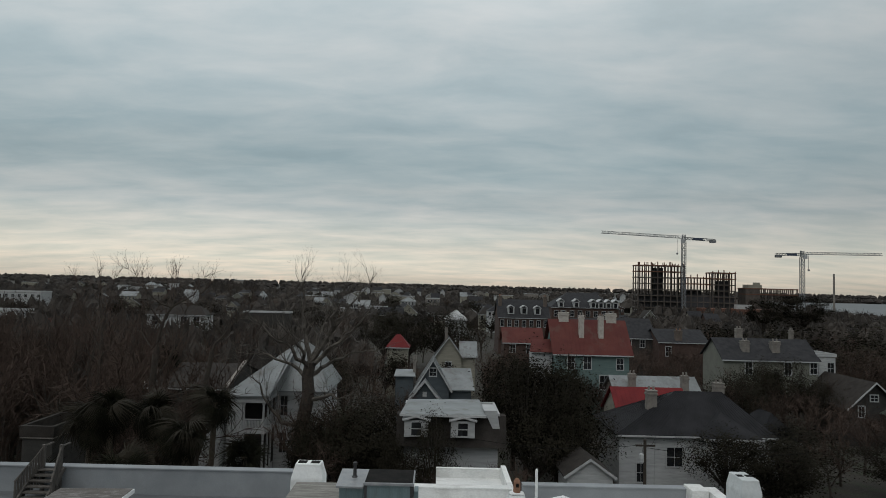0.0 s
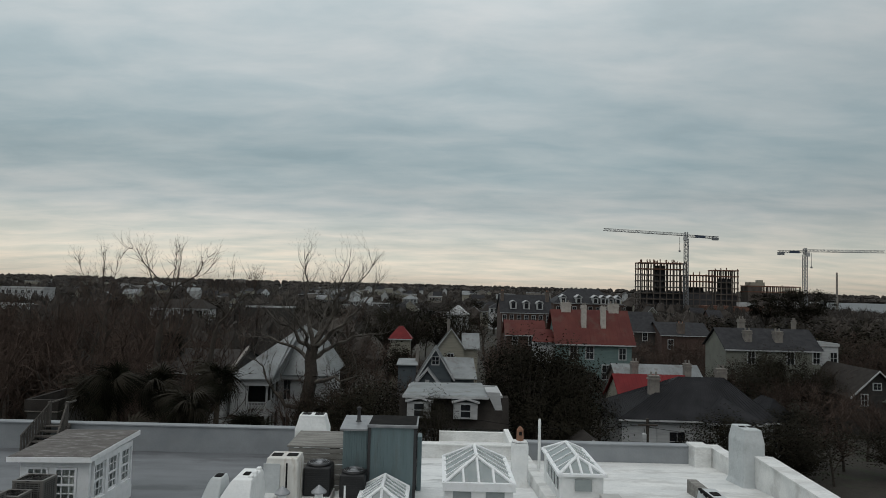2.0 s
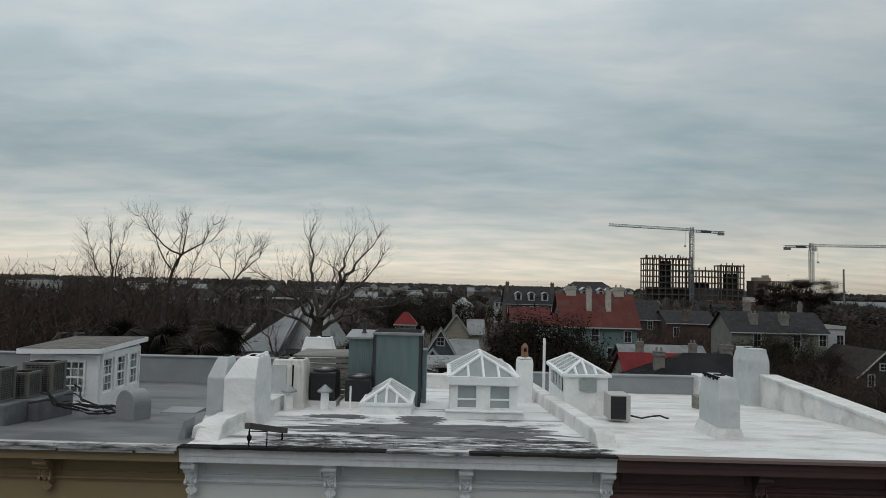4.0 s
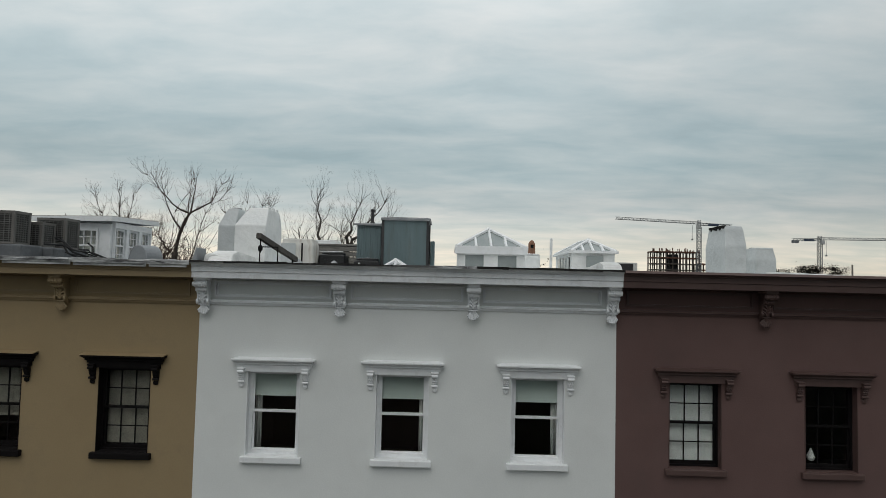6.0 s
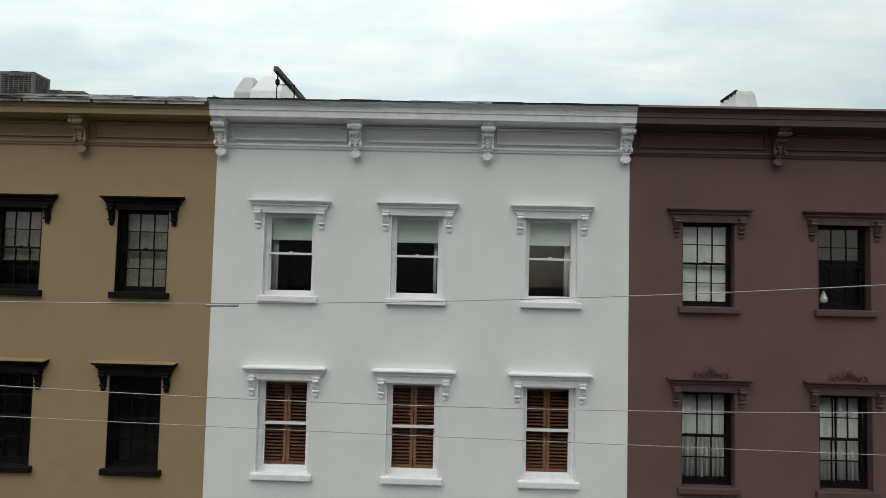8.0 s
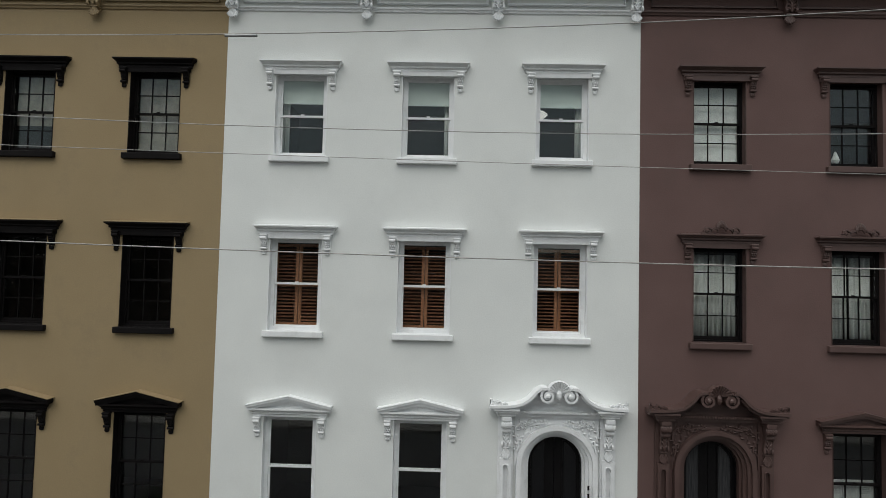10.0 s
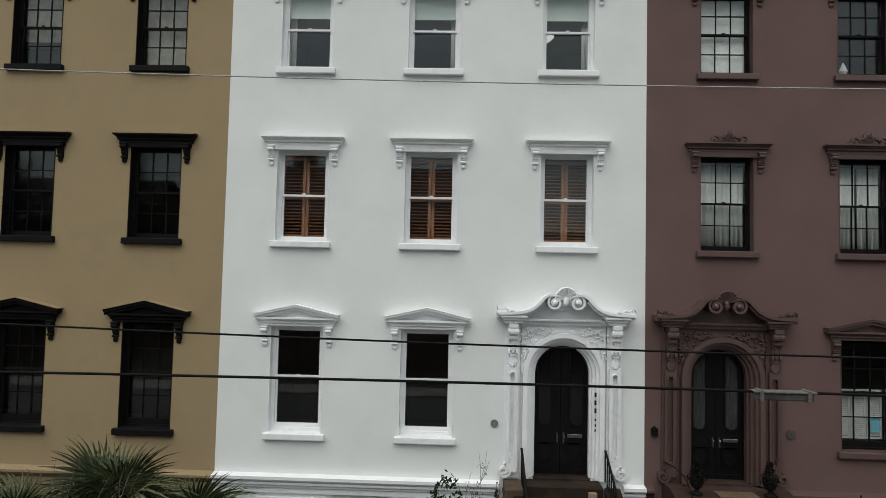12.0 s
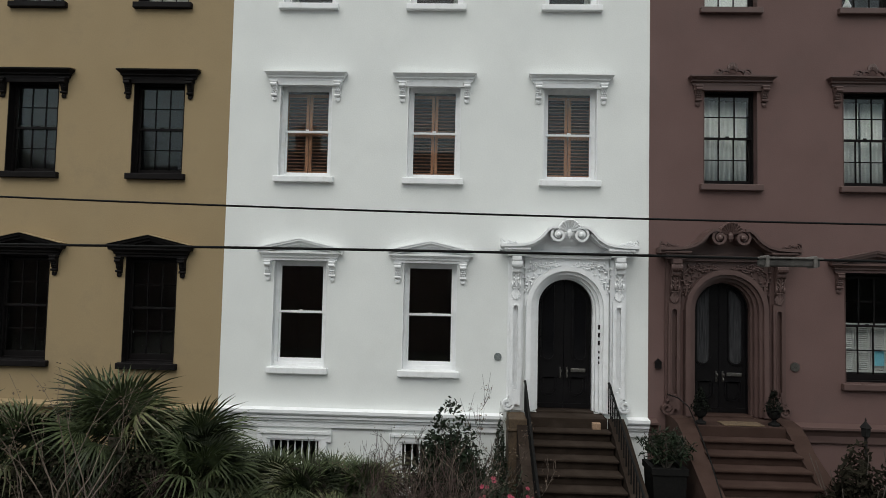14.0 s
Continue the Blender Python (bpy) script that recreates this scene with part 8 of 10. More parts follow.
# white house with two-storey piazza, under the great sycamore
pz = far_house("white two-storey house with a pale metal hip roof and piazza", -14.0, -9.4, 49.5, 57.0, 8.4, 8.5, SIDING_WHITE, METAL_ROOF, "none", windows=((-13.15, 6.3, 0.62, 1.75), (-13.15, 2.9, 0.62, 1.8), (-11.0, 6.3, 0.7, 1.7)))
siding_lines(pz, -14.0, -9.4, 49.5, 1.0, 8.3, SIDING_WHITE)
HIPS = (((-14.2, 49.0, 8.5), (-9.0, 49.0, 8.5), (-11.0, 52.4, 12.3), (-12.2, 52.4, 13.0)), ((-9.0, 49.0, 8.5), (-9.0, 57.5, 8.5), (-11.0, 54.0, 12.3), (-11.0, 52.4, 12.3)),
        ((-17.5, 45.3, 8.62), (-13.5, 45.3, 8.62), (-13.0, 51.6, 12.3), (-13.1, 51.6, 12.3)), ((-17.5, 57.5, 8.62), (-17.5, 45.3, 8.62), (-13.1, 51.6, 12.3), (-12.2, 53.0, 13.0)), ((-13.5, 45.3, 8.62), (-13.5, 49.3, 8.62), (-12.6, 51.6, 12.3), (-13.0, 51.6, 12.3)))
bm = bmesh.new()
for s in HIPS:
    slope_slab(bm, s, 0.12)
pr = part("hip_roof", bm, METAL_ROOF, pz)
bm = bmesh.new()
for s in HIPS:
    seams_on(bm, *s, step=0.55)
part("seam", bm, METAL_ROOF, pr, kind="stuff")
bm = bmesh.new()
box(bm, -17.35, -13.75, 45.5, 45.8, 8.12, 8.6)
box(bm, -14.05, -13.75, 45.81, 49.48, 8.12, 8.6)
box(bm, -14.3, -9.1, 49.1, 49.3, 8.2, 8.5)
part("piazza_beam", bm, SIDING_WHITE, pz)
for z in (0.9, 5.45):
    part("piazza_floor", made(box, -17.2, -13.85, 45.6, 49.48, z, z + 0.3), SIDING_WHITE, pz)
for z0, z1 in ((1.2, 5.45), (5.75, 8.12)):
    for x, y in ((-15.75, 45.72), (-14.05, 45.72), (-14.0, 47.0), (-14.0, 48.2)):
        bm = bmesh.new()
        lathe(bm, (x, y, z0), [(0.15, 0), (0.13, 0.1), (0.10, 0.3), (0.09, z1 - z0 - 0.3), (0.14, z1 - z0 - 0.1), (0.16, z1 - z0)], 10)
        part("piazza_column", bm, SIDING_WHITE, pz)
    bm = bmesh.new()
    for a, b in ((0.86, 0.94), (0.1, 0.16)):
        box(bm, -15.75, -14.05, 45.68, 45.76, z0 + a, z0 + b)
        box(bm, -14.05, -13.97, 45.77, 49.4, z0 + a, z0 + b)
    rail = part("balustrade", bm, SIDING_WHITE, pz)
    for i in range(12):
        piece("baluster", ("pbal",), lambda b: box(b, -0.03, 0.03, -0.03, 0.03, 0, 0.72), SIDING_WHITE, rail, (-15.6 + 0.13 * i, 45.72, z0 + 0.15))
    for i in range(24):
        piece("baluster", ("pbal",), lambda b: box(b, -0.03, 0.03, -0.03, 0.03, 0, 0.72), SIDING_WHITE, rail, (-14.01, 45.9 + 0.145 * i, z0 + 0.15))
part("piazza_back_wall", made(box, -17.15, -14.01, 49.3, 49.48, 1.0, 8.2), DARK_WALL, pz)
part("piazza_end_wall", made(box, -17.1, -15.9, 45.65, 45.8, 1.0, 8.1), SIDING_WHITE, pz)
part("piazza_side_wall", made(box, -17.2, -17.1, 45.65, 49.4, 1.0, 8.1), SIDING_WHITE, pz)
# dark-roofed house to its side
dk = far_house("low house with a dark shingle roof and raised gable ends", -26.8, -19.0, 51.2, 62.8, 8.3, 9.9, DARK_WALL, SHINGLE, "gable_x", over=0.2)
for x in (-26.9, -19.05):
    bm = bmesh.new()
    slope_slab(bm, [(x - 0.16, 50.9, 8.45), (x + 0.16, 50.9, 8.45), (x + 0.16, 57.0, 10.2), (x - 0.16, 57.0, 10.2)], 0.16)
    part("gable_coping", bm, CHIM_STUCCO, dk, "raking stucco gable coping")
far_house("low white porch with a flat roof", -19.1, -17.4, 44.6, 47.2, 8.05, 8.35, SIDING_WHITE, SIDING_WHITE, "flat")
far_house("flat-roofed shed with gravel and stucco parapet", -22.6, -20.9, 26.2, 30.0, 9.5, 10.2, DARK_WALL, GRAVEL_ROOF, "flat", trim=SHINGLE)
far_house("low outbuilding with brown shingle roof", -13.5, -9.5, 27.0, 31.0, 5.6, 7.2, DARK_WALL, SHINGLE, "hip")
# mansard house
ms = far_house("white clapboard house with a pale flat roof", -1.6, 6.0, 41.6, 46.6, 8.2, 8.45, SIDING_WHITE, METAL_ROOF, "flat", windows=((0.0, 2.4, 0.9, 1.5), (4.2, 2.4, 0.9, 1.5)))
bm = bmesh.new()
prism(bm, [(40.75, 5.9), (41.5, 8.3), (42.5, 8.3), (42.5, 5.9)], "x", -2.2, 6.6)
part("mansard", bm, SHINGLE, ms)
bm = bmesh.new()
slope_slab(bm, [(-1.9, 40.6, 8.42), (4.9, 40.6, 8.42), (4.75, 46.5, 8.6), (-1.5, 46.5, 8.5)], 0.1)
part("porch_roof", bm, METAL_ROOF, ms)
part("gutter", made(box, -1.95, 4.95, 40.5, 40.62, 8.30, 8.5), SIDING_WHITE, ms)
for cx in (-0.6, 3.1):
    bm = bmesh.new()
    box(bm, cx - 0.95, cx + 0.95, 40.55, 41.6, 6.7, 8.0)
    d = part("dormer", bm, SIDING_WHITE, ms)
    bm = bmesh.new()
    ribbon(bm, [(cx - 1.1, 8.02), (cx, 8.32), (cx + 1.1, 8.02)], 0.14, 40.35, 41.6)
    part("dormer_roof", bm, SIDING_WHITE, d)
    part("dormer_pane", made(box, cx - 0.38, cx + 0.38, 40.52, 40.54, 6.85, 7.85), DARK_PANE, d)
    bm = bmesh.new()
    rect_frame(bm, cx - 0.48, cx + 0.48, 6.75, 7.95, 0.1, 40.46, 40.53)
    box(bm, cx - 0.4, cx + 0.4, 40.48, 40.52, 7.32, 7.38)
    part("dormer_sash", bm, SIDING_WHITE, d)
bm = bmesh.new()
prism(bm, [(4.8, 8.75), (5.85, 8.75), (6.2, 6.7), (5.85, 6.7)], "y", 41.2, 44.0)
part("side_dormer", bm, SIDING_WHITE, ms)
siding_lines(ms, -1.6, 6.0, 41.58, 1.0, 5.9, SIDING_WHITE)
# slate-blue gabled cottage
bl = far_house("slate-blue cottage with white-edged gables and metal roof", -1.5, 2.6, 71.0, 76.0, 5.6, 9.1, SIDING_BLUE, METAL_ROOF, "gable_y", over=0.4, seams=0.5, windows=((0.55, 7.2, 0.8, 0.9),), chimneys=((-1.9, 75.0, 0.4, 0.4, 8.8),))
bm = bmesh.new()
prism(bm, [(-2.2, 4.4), (1.4, 4.4), (-0.4, 6.6)], "y", 68.5, 71.0)
w = part("front_gable", bm, SIDING_BLUE, bl)
bm = bmesh.new()
for a, b in (((-2.5, 68.1, 4.3), (-0.4, 68.1, 6.85)), ((-0.4, 68.1, 6.85), (1.7, 68.1, 4.3))):
    slope_slab(bm, [a, b, (b[0], 73, b[2]), (a[0], 73, a[2])], 0.1)
part("front_gable_roof", bm, METAL_ROOF, w)
bm = bmesh.new()
ribbon(bm, [(-2.5, 4.35), (-0.4, 6.9), (1.7, 4.35)], 0.28, 68.02, 68.1)
part("barge_board", bm, SIDING_WHITE, w)
part("gable_window", made(box, -0.65, -0.15, 68.4, 68.48, 5.0, 5.6), SIDING_WHITE, w)
part("gable_body", made(box, -2.2, 1.4, 68.55, 71.0, 0.0, 4.4), SIDING_BLUE, bl)
bm = bmesh.new()
slope_slab(bm, [(2.4, 71.6, 5.3), (5.9, 71.6, 5.3), (5.6, 76.0, 7.5), (1.4, 76.0, 7.5)], 0.1)
part("lean_to_roof", bm, METAL_ROOF, bl)
part("lean_to_wall", made(box, 2.7, 5.5, 72.0, 76, 0, 5.15), SIDING_BLUE, bl)
bm = bmesh.new()
slope_slab(bm, [(-4.5, 73.0, 6.7), (-1.7, 73.0, 6.7), (-2.0, 76, 7.2), (-4.4, 76, 7.2)], 0.1)
part("side_roof", bm, METAL_ROOF, bl)
part("side_wall", made(box, -4.3, -2.0, 73.4, 76, 0, 6.6), SIDING_BLUE, bl)
far_house("small house with a bright red gable roof", -7.2, -3.8, 97.0, 100.0, 8.3, 10.0, SIDING_CREAM, BRIGHT_RED, "hip", over=0.3)
far_house("cream house with a grey gable roof", 0.9, 5.2, 98, 102, 6.8, 9.8, SIDING_CREAM, SLATE_ROOF, "gable_y", windows=((3.0, 4.2, 0.9, 1.5),), chimneys=((2.6, 100.5, 0.5, 0.5, 10.9),))
far_house("grey-roofed wing of a cream house", 5.25, 7.6, 99, 103, 6.9, 8.9, SIDING_CREAM, METAL_ROOF, "gable_x")
# teal house with faded red roof and four stucco chimneys
rd = far_house("teal clapboard house with a faded red metal roof", 17.7, 28.1, 80.0, 88.0, 9.75, 14.0, SIDING_TEAL, RED_ROOF, "gable_x", over=0.5, seams=0.55, windows=((19.9, 7.4, 0.9, 1.7), (22.2, 7.4, 1.0, 1.7), (26.8, 7.4, 0.9, 1.5), (24.6, 4.6, 1.2, 1.9), (20.6, 4.2, 0.9, 1.8)), chimneys=((19.5, 84.0, 1.4, 0.8, 15.0), (21.7, 81.9, 0.68, 0.7, 14.7), (24.5, 81.9, 0.7, 0.7, 14.6), (26.5, 84.0, 1.45, 0.8, 15.0)))
siding_lines(rd, 17.7, 28.1, 80.0, 4.0, 9.6, SIDING_TEAL)
bm = bmesh.new()
slope_slab(bm, [(14.3, 81.5, 9.4), (17.6, 81.5, 9.4), (17.6, 84, 11.0), (14.9, 84, 11.0)], 0.1)
part("wing_roof", bm, RED_ROOF, rd)
part("wing_wall", made(box, 14.6, 17.6, 82, 84, 0, 9.3), SIDING_WHITE, rd)
# dormered range and other mid-distance blocks
dm = far_house("dark brick range with a slate roof and white dormers", 18.0, 31.8, 166, 178, 10.2, 14.8, BRICK_WALL, SLATE_ROOF, "gable_x", windows=tuple((18.9 + 2.0 * i, 7.6, 0.9, 1.7) for i in range(7)), chimneys=((18.6, 170, 0.9, 0.9, 15.8), (31.2, 170, 0.9, 0.9, 15.8)))
for cx in (21.4, 25.0, 28.7):
    bm = bmesh.new()
    box(bm, cx - 0.9, cx + 0.9, 166.6, 169, 11.0, 12.6)
    ribbon(bm, [(cx - 1.0, 12.6), (cx - 0.6, 13.1), (cx, 13.35), (cx + 0.6, 13.1), (cx + 1.0, 12.6)], 0.2, 166.4, 169)
    d = part("dormer", bm, SIDING_WHITE, dm)
    part("dormer_pane", made(box, cx - 0.5, cx + 0.5, 166.55, 166.58, 11.2, 12.6), DARK_PANE, d)
far_house("low house with a dull red roof", 13.4, 20.4, 108, 113, 8.6, 10.9, BRICK_WALL, RED_ROOF, "gable_x", windows=((15, 6.6, 0.9, 1.4), (18, 6.6, 0.9, 1.4)))
bk = far_house("long brick school building with white dormers", 38.5, 60.5, 200, 214, 12.2, 16.8, BRICK_WALL, SLATE_ROOF, "hip", windows=tuple((40 + 2.6 * i, 9.2, 1.2, 1.8) for i in range(8)))
for cx in (41.5, 46.5, 52, 54.5, 57, 59.3):
    bm = bmesh.new()
    box(bm, cx - 0.9, cx + 0.9, 199.3, 203, 12.2, 14.0)
    ribbon(bm, [(cx - 1.1, 14.0), (cx, 14.9), (cx + 1.1, 14.0)], 0.25, 199.0, 203)
    d = part("dormer", bm, SIDING_WHITE, bk)
    part("dormer_pane", made(box, cx - 0.5, cx + 0.5, 199.2, 199.25, 12.4, 13.7), DARK_PANE, d)
# right-hand group
far_house("low house with a ribbed pale metal roof", 22.6, 32.6, 66.8, 71.5, 6.5, 8.0, CHIM_BRICK, METAL_ROOF, "gable_x", seams=0.45, chimneys=((24.6, 67.2, 0.8, 0.7, 8.5), (31.0, 67.2, 0.8, 0.7, 8.4)))
far_house("house with a bright red metal roof", 20.8, 28.4, 58.5, 65.5, 5.0, 7.7, SIDING_CREAM, BRIGHT_RED, "gable_x", seams=0.5, over=0.3)
bh = far_house("white clapboard house with a black metal hip roof", 18.6, 33.0, 51.0, 59.0, 5.2, 8.45, SIDING_WHITE, BLACK_ROOF, "hip", over=0.55, seams=0.42, ridge_x=(25.4, 30.0), windows=((23.8, 2.05, 1.45, 1.75), (20.6, 0.55, 0.8, 1.7)), chimneys=((22.4, 53.6, 0.95, 0.8, 8.7), (30.0, 55.6, 0.95, 0.8, 9.3)))
bm = bmesh.new()
for p in (((26.0, 49.4, 5.0), (31.6, 49.4, 5.0), (28.8, 52.4, 6.9), (28.8, 52.4, 6.9)), ((26.0, 54.0, 5.0), (26.0, 49.4, 5.0), (28.8, 52.4, 6.9), (28.8, 54.0, 6.9)), ((31.6, 49.4, 5.0), (31.6, 54.0, 5.0), (28.8, 54.0, 6.9), (28.8, 52.4, 6.9))):
    slope_slab(bm, [q for i, q in enumerate(p) if q != p[i - 1]])
part("wing_roof", bm, BLACK_ROOF, bh)
part("wing_wall", made(box, 26.5, 31.1, 50.0, 50.98, 0, 4.95), SIDING_WHITE, bh)
part("wing_fascia", made(box, 26.0, 31.6, 49.30, 49.42, 4.86, 5.06), SIDING_WHITE, bh)
part("downspout", made(tube, (21.9, 50.93, 0.3), (21.9, 50.93, 5.0), 0.06, n=6), SIDING_WHITE, bh)
part("corner_board", made(box, 18.52, 18.75, 50.92, 51.05, 0.2, 5.1), SIDING_WHITE, bh)
siding_lines(bh, 18.6, 33.0, 51.0, 0.2, 5.1, SIDING_WHITE)
far_house("low black-roofed wing of a white house", 33.6, 37.5, 54.0, 60.0, 4.2, 6.3, SIDING_WHITE, BLACK_ROOF, "hip", seams=0.5)
far_house("small clapboard shed with a dark gable roof", 11.3, 14.9, 40.0, 43.5, 4.15, 5.4, SIDING_WHITE, SHINGLE, "gable_y", over=0.25)
gl = far_house("long sage stucco house with slate roof and chimneys", 41.0, 54.2, 79.0, 86.0, 9.5, 12.0, SIDING_SAGE, SLATE_ROOF, "gable_x", windows=((53.6, 7.6, 0.9, 1.5), (50.0, 7.4, 0.9, 1.6), (53.6, 4.6, 0.9, 1.5), (44.5, 7.4, 0.9, 1.6)), chimneys=((44.6, 80.4, 1.0, 0.9, 11.8), (48.9, 80.4, 1.1, 0.9, 11.8), (45.9, 85.0, 0.9, 0.7, 13.2), (53.2, 84.0, 0.5, 0.5, 13.2)))
far_house("white wing of the sage house", 54.6, 57.0, 79.5, 84, 9.9, 10.4, SIDING_WHITE, GRAVEL_ROOF, "flat", windows=((56.3, 7.6, 0.9, 1.5),))
far_house("brown gabled bungalow with white barge boards", 52.5, 58.5, 69.5, 80, 4.9, 7.9, DARK_WALL, SHINGLE, "gable_y", over=0.7, windows=((54.0, 3.6, 0.7, 1.3), (55.6, 5.6, 0.9, 0.7)))
far_house("green-roofed bungalow with white eaves", 57.0, 68, 60, 70, 4.4, 6.8, DARK_WALL, surf("green_shingles", (0.06, 0.075, 0.06), (0.09, 0.11, 0.09), 1.5, 0.9, 0.4, 14, fine=0.3), "hip", over=0.8)
far_house("dark gabled town house with white dormer", 38.5, 46.0, 122, 132, 8.8, 12.4, DARK_WALL, SLATE_ROOF, "gable_x", windows=((40.6, 6.8, 0.9, 1.4), (43.4, 6.8, 0.9, 1.5)))
far_house("brick town house with a slate roof", 45.5, 55.2, 118, 127, 8.4, 10.6, BRICK_WALL, SLATE_ROOF, "gable_x", windows=((47.3, 5.6, 1.0, 1.8),), chimneys=((49.5, 118.6, 1.4, 0.8, 10.6),))
far_house("brick town house behind the red roof", 33.0, 44.0, 138, 148, 8.6, 11.4, BRICK_WALL, SLATE_ROOF, "gable_x", chimneys=((40.0, 142, 1.2, 0.8, 12.2),))
# left distance
far_house("long white building with a dark hip roof", -62.0, -49.4, 130, 135, 10.7, 12.5, SIDING_WHITE, SHINGLE, "hip", windows=((-60.2, 8.4, 1.2, 1.8), (-54, 8.4, 1.2, 1.8), (-51.2, 8.4, 1.2, 1.8)))
far_house("white flat-roofed block with many windows", -143, -127.8, 200, 206, 12.4, 13.0, SIDING_WHITE, GRAVEL_ROOF, "flat", windows=tuple((-141 + 2.1 * i, 11.0, 0.9, 0.9) for i in range(7)))
far_house("low pale building with white parapet", -112, -102, 150, 155, 9.3, 9.8, SIDING_WHITE, METAL_ROOF, "flat")
far_house("pale tower block on the horizon", -197, -190, 620, 628, 16.6, 17.4, CHIM_STUCCO, GRAVEL_ROOF, "flat")
far_house("long low warehouse with a pale flat roof", -50, -38, 160, 164, 9.9, 10.3, DARK_WALL, METAL_ROOF, "flat")
far_house("red-roofed house among bare trees", -79, -72, 118, 123, 8.6, 10.0, BRICK_WALL, RED_ROOF, "hip")
far_house("house with white dome and tent roofs", 3.5, 9.5, 172, 178, 9.0, 11.2, SIDING_WHITE, SIDING_WHITE, "hip")

# scattered roofs of the farther town
rnd = random.Random(77)
WALLS = (SIDING_CREAM, DARK_WALL, BRICK_WALL, SIDING_SAGE, DARK_WALL, SIDING_CREAM)
ROOFS = (SLATE_ROOF, SHINGLE, METAL_ROOF, SHINGLE, SLATE_ROOF, SHINGLE)
count = 0
while count < 90:
    y = 230 + 660 * rnd.random() ** 1.2
    x = rnd.uniform(-0.78, 0.80) * y
    if 95 < x < 200 and 290 < y < 380 or (x > 60 and y > 430) or x > 0.56 * y:
        continue
    w, d, e = rnd.uniform(5, 9), rnd.uniform(4, 7), rnd.uniform(4.5, 7.5)
    i = rnd.randrange(6)
    wm = WALLS[rnd.randrange(6)]
    wins = tuple((x - w / 2 + w * (k + 0.5) / 4, e - 2.4, 1.0, 1.6) for k in range(4)) if y < 420 else ()
    far_house("distant small town house with a %s" % ("pale metal roof" if i == 2 else "red roof" if i == 5 else "grey roof"), x - w / 2, x + w / 2, y, y + d, e, e + rnd.uniform(1.6, 3.4), wm, ROOFS[i], rnd.choice(("gable_x", "gable_y", "hip")), windows=wins, group="far town")
    count += 1

# pale gables and flat roofs that stand clear of the woods
rnd = random.Random(78)
PALE_WALLS = (SIDING_WHITE, SIDING_CREAM, SIDING_WHITE, CHIM_STUCCO, SIDING_CREAM)
count = 0
while count < 72:
    y = 205 + 420 * rnd.random() ** 0.9
    x = rnd.uniform(-0.74, 0.30) * y
    if 15 < x < 66 and 160 < y < 225 or 95 < x < 200 and 280 < y < 380 or x < -0.16 * y and rnd.random() < 0.6:
        continue
    w, d, e = rnd.uniform(3.5, 8.5), rnd.uniform(4, 7), 6.8 + 3.6 * (y - 205) / 420 + rnd.uniform(0, 1.8)
    flat = rnd.random() < 0.3
    if flat:
        w *= 1.6
    wins = tuple((x - w / 2 + w * (k + 0.5) / 4, e - 1.9, 0.8, 1.3) for k in range(4)) if y < 360 else ()
    far_house("distant pale %s among winter trees" % ("flat-roofed block" if flat else "gabled house"), x - w / 2, x + w / 2, y, y + d, e, e + (0.5 if flat else rnd.uniform(1.4, 2.8)), PALE_WALLS[rnd.randrange(5)], METAL_ROOF if rnd.random() < 0.4 else SLATE_ROOF, "flat" if flat else rnd.choice(("gable_x", "gable_y", "hip")), windows=wins, group="far town")
    count += 1

# ---- unfinished concrete tower and its cranes ----
site = thing("concrete_frame", (130, 325, 0), "unfinished concrete tower of bare slabs and columns", "building site")


def frame_block(x0, x1, y0, y1, top, floors, cols, ragged, rnd):
    step = top / floors
    for i in range(floors):
        z = step * (i + 1)
        bm = bmesh.new()
        box(bm, x0, x1, y0, y1, z - 0.55, z)
        part("slab", bm, FORMWORK if i >= floors - 2 else CONCRETE, site)
    key = ("col", round(step, 3))
    for i in range(cols):
        for y in (y0 + 0.4, (y0 + y1) / 2, y1 - 0.4):
            for k in range(floors):
                x = x0 + 0.4 + (x1 - x0 - 0.8) * i / (cols - 1)
                piece("column", key, lambda b: box(b, -0.26, 0.26, -0.26, 0.26, 0, step), CONCRETE, site, (x, y, step * k))
    for i in range(cols if ragged else 0):
        x = x0 + 0.4 + (x1 - x0 - 0.8) * i / (cols - 1)
        part("starter_column", made(box, x - 0.2, x + 0.2, y0 + 0.3, y0 + 0.7, top, top + rnd.uniform(0.3, 1.9)), FORMWORK, site)


rnd = random.Random(5)
frame_block(105.6, 130.4, 325, 334, 31.4, 10, 8, True, rnd)
frame_block(130.8, 145.0, 327, 336, 25.5, 8, 5, True, rnd)
frame_block(145.3, 157.9, 326, 335, 28.4, 9, 5, True, rnd)
frame_block(162.3, 190.0, 325, 334, 20.6, 7, 9, False, rnd)
part("stair_core", made(box, 116, 120, 328, 332, 0, 30.0), SCREEN_BLUE, site)
part("stair_core", made(box, 135, 141, 330, 335, 0, 19.0), SCREEN_BLUE, site)
part("stair_core", made(box, 150, 155, 329, 334, 0, 24.0), SCREEN_BLUE, site)
part("clad_bay", made(box, 106.2, 157.4, 327.2, 327.4, 0, 16.2), SCREEN_BLUE, site, "blue-grey sheathing on the lower storeys")
part("clad_bay", made(box, 162.6, 170, 325.2, 333, 0, 20.2), CONCRETE, site)
part("roof_house", made(box, 164.5, 172, 327, 333, 20.6, 22.4), SIDING_CREAM, site)
part("roof_house", made(box, 169, 171.5, 328, 331, 22.4, 23.6), SIDING_CREAM, site)
part("podium", made(box, 134, 172, 312, 324, 0, 9.8), FORMWORK, site)
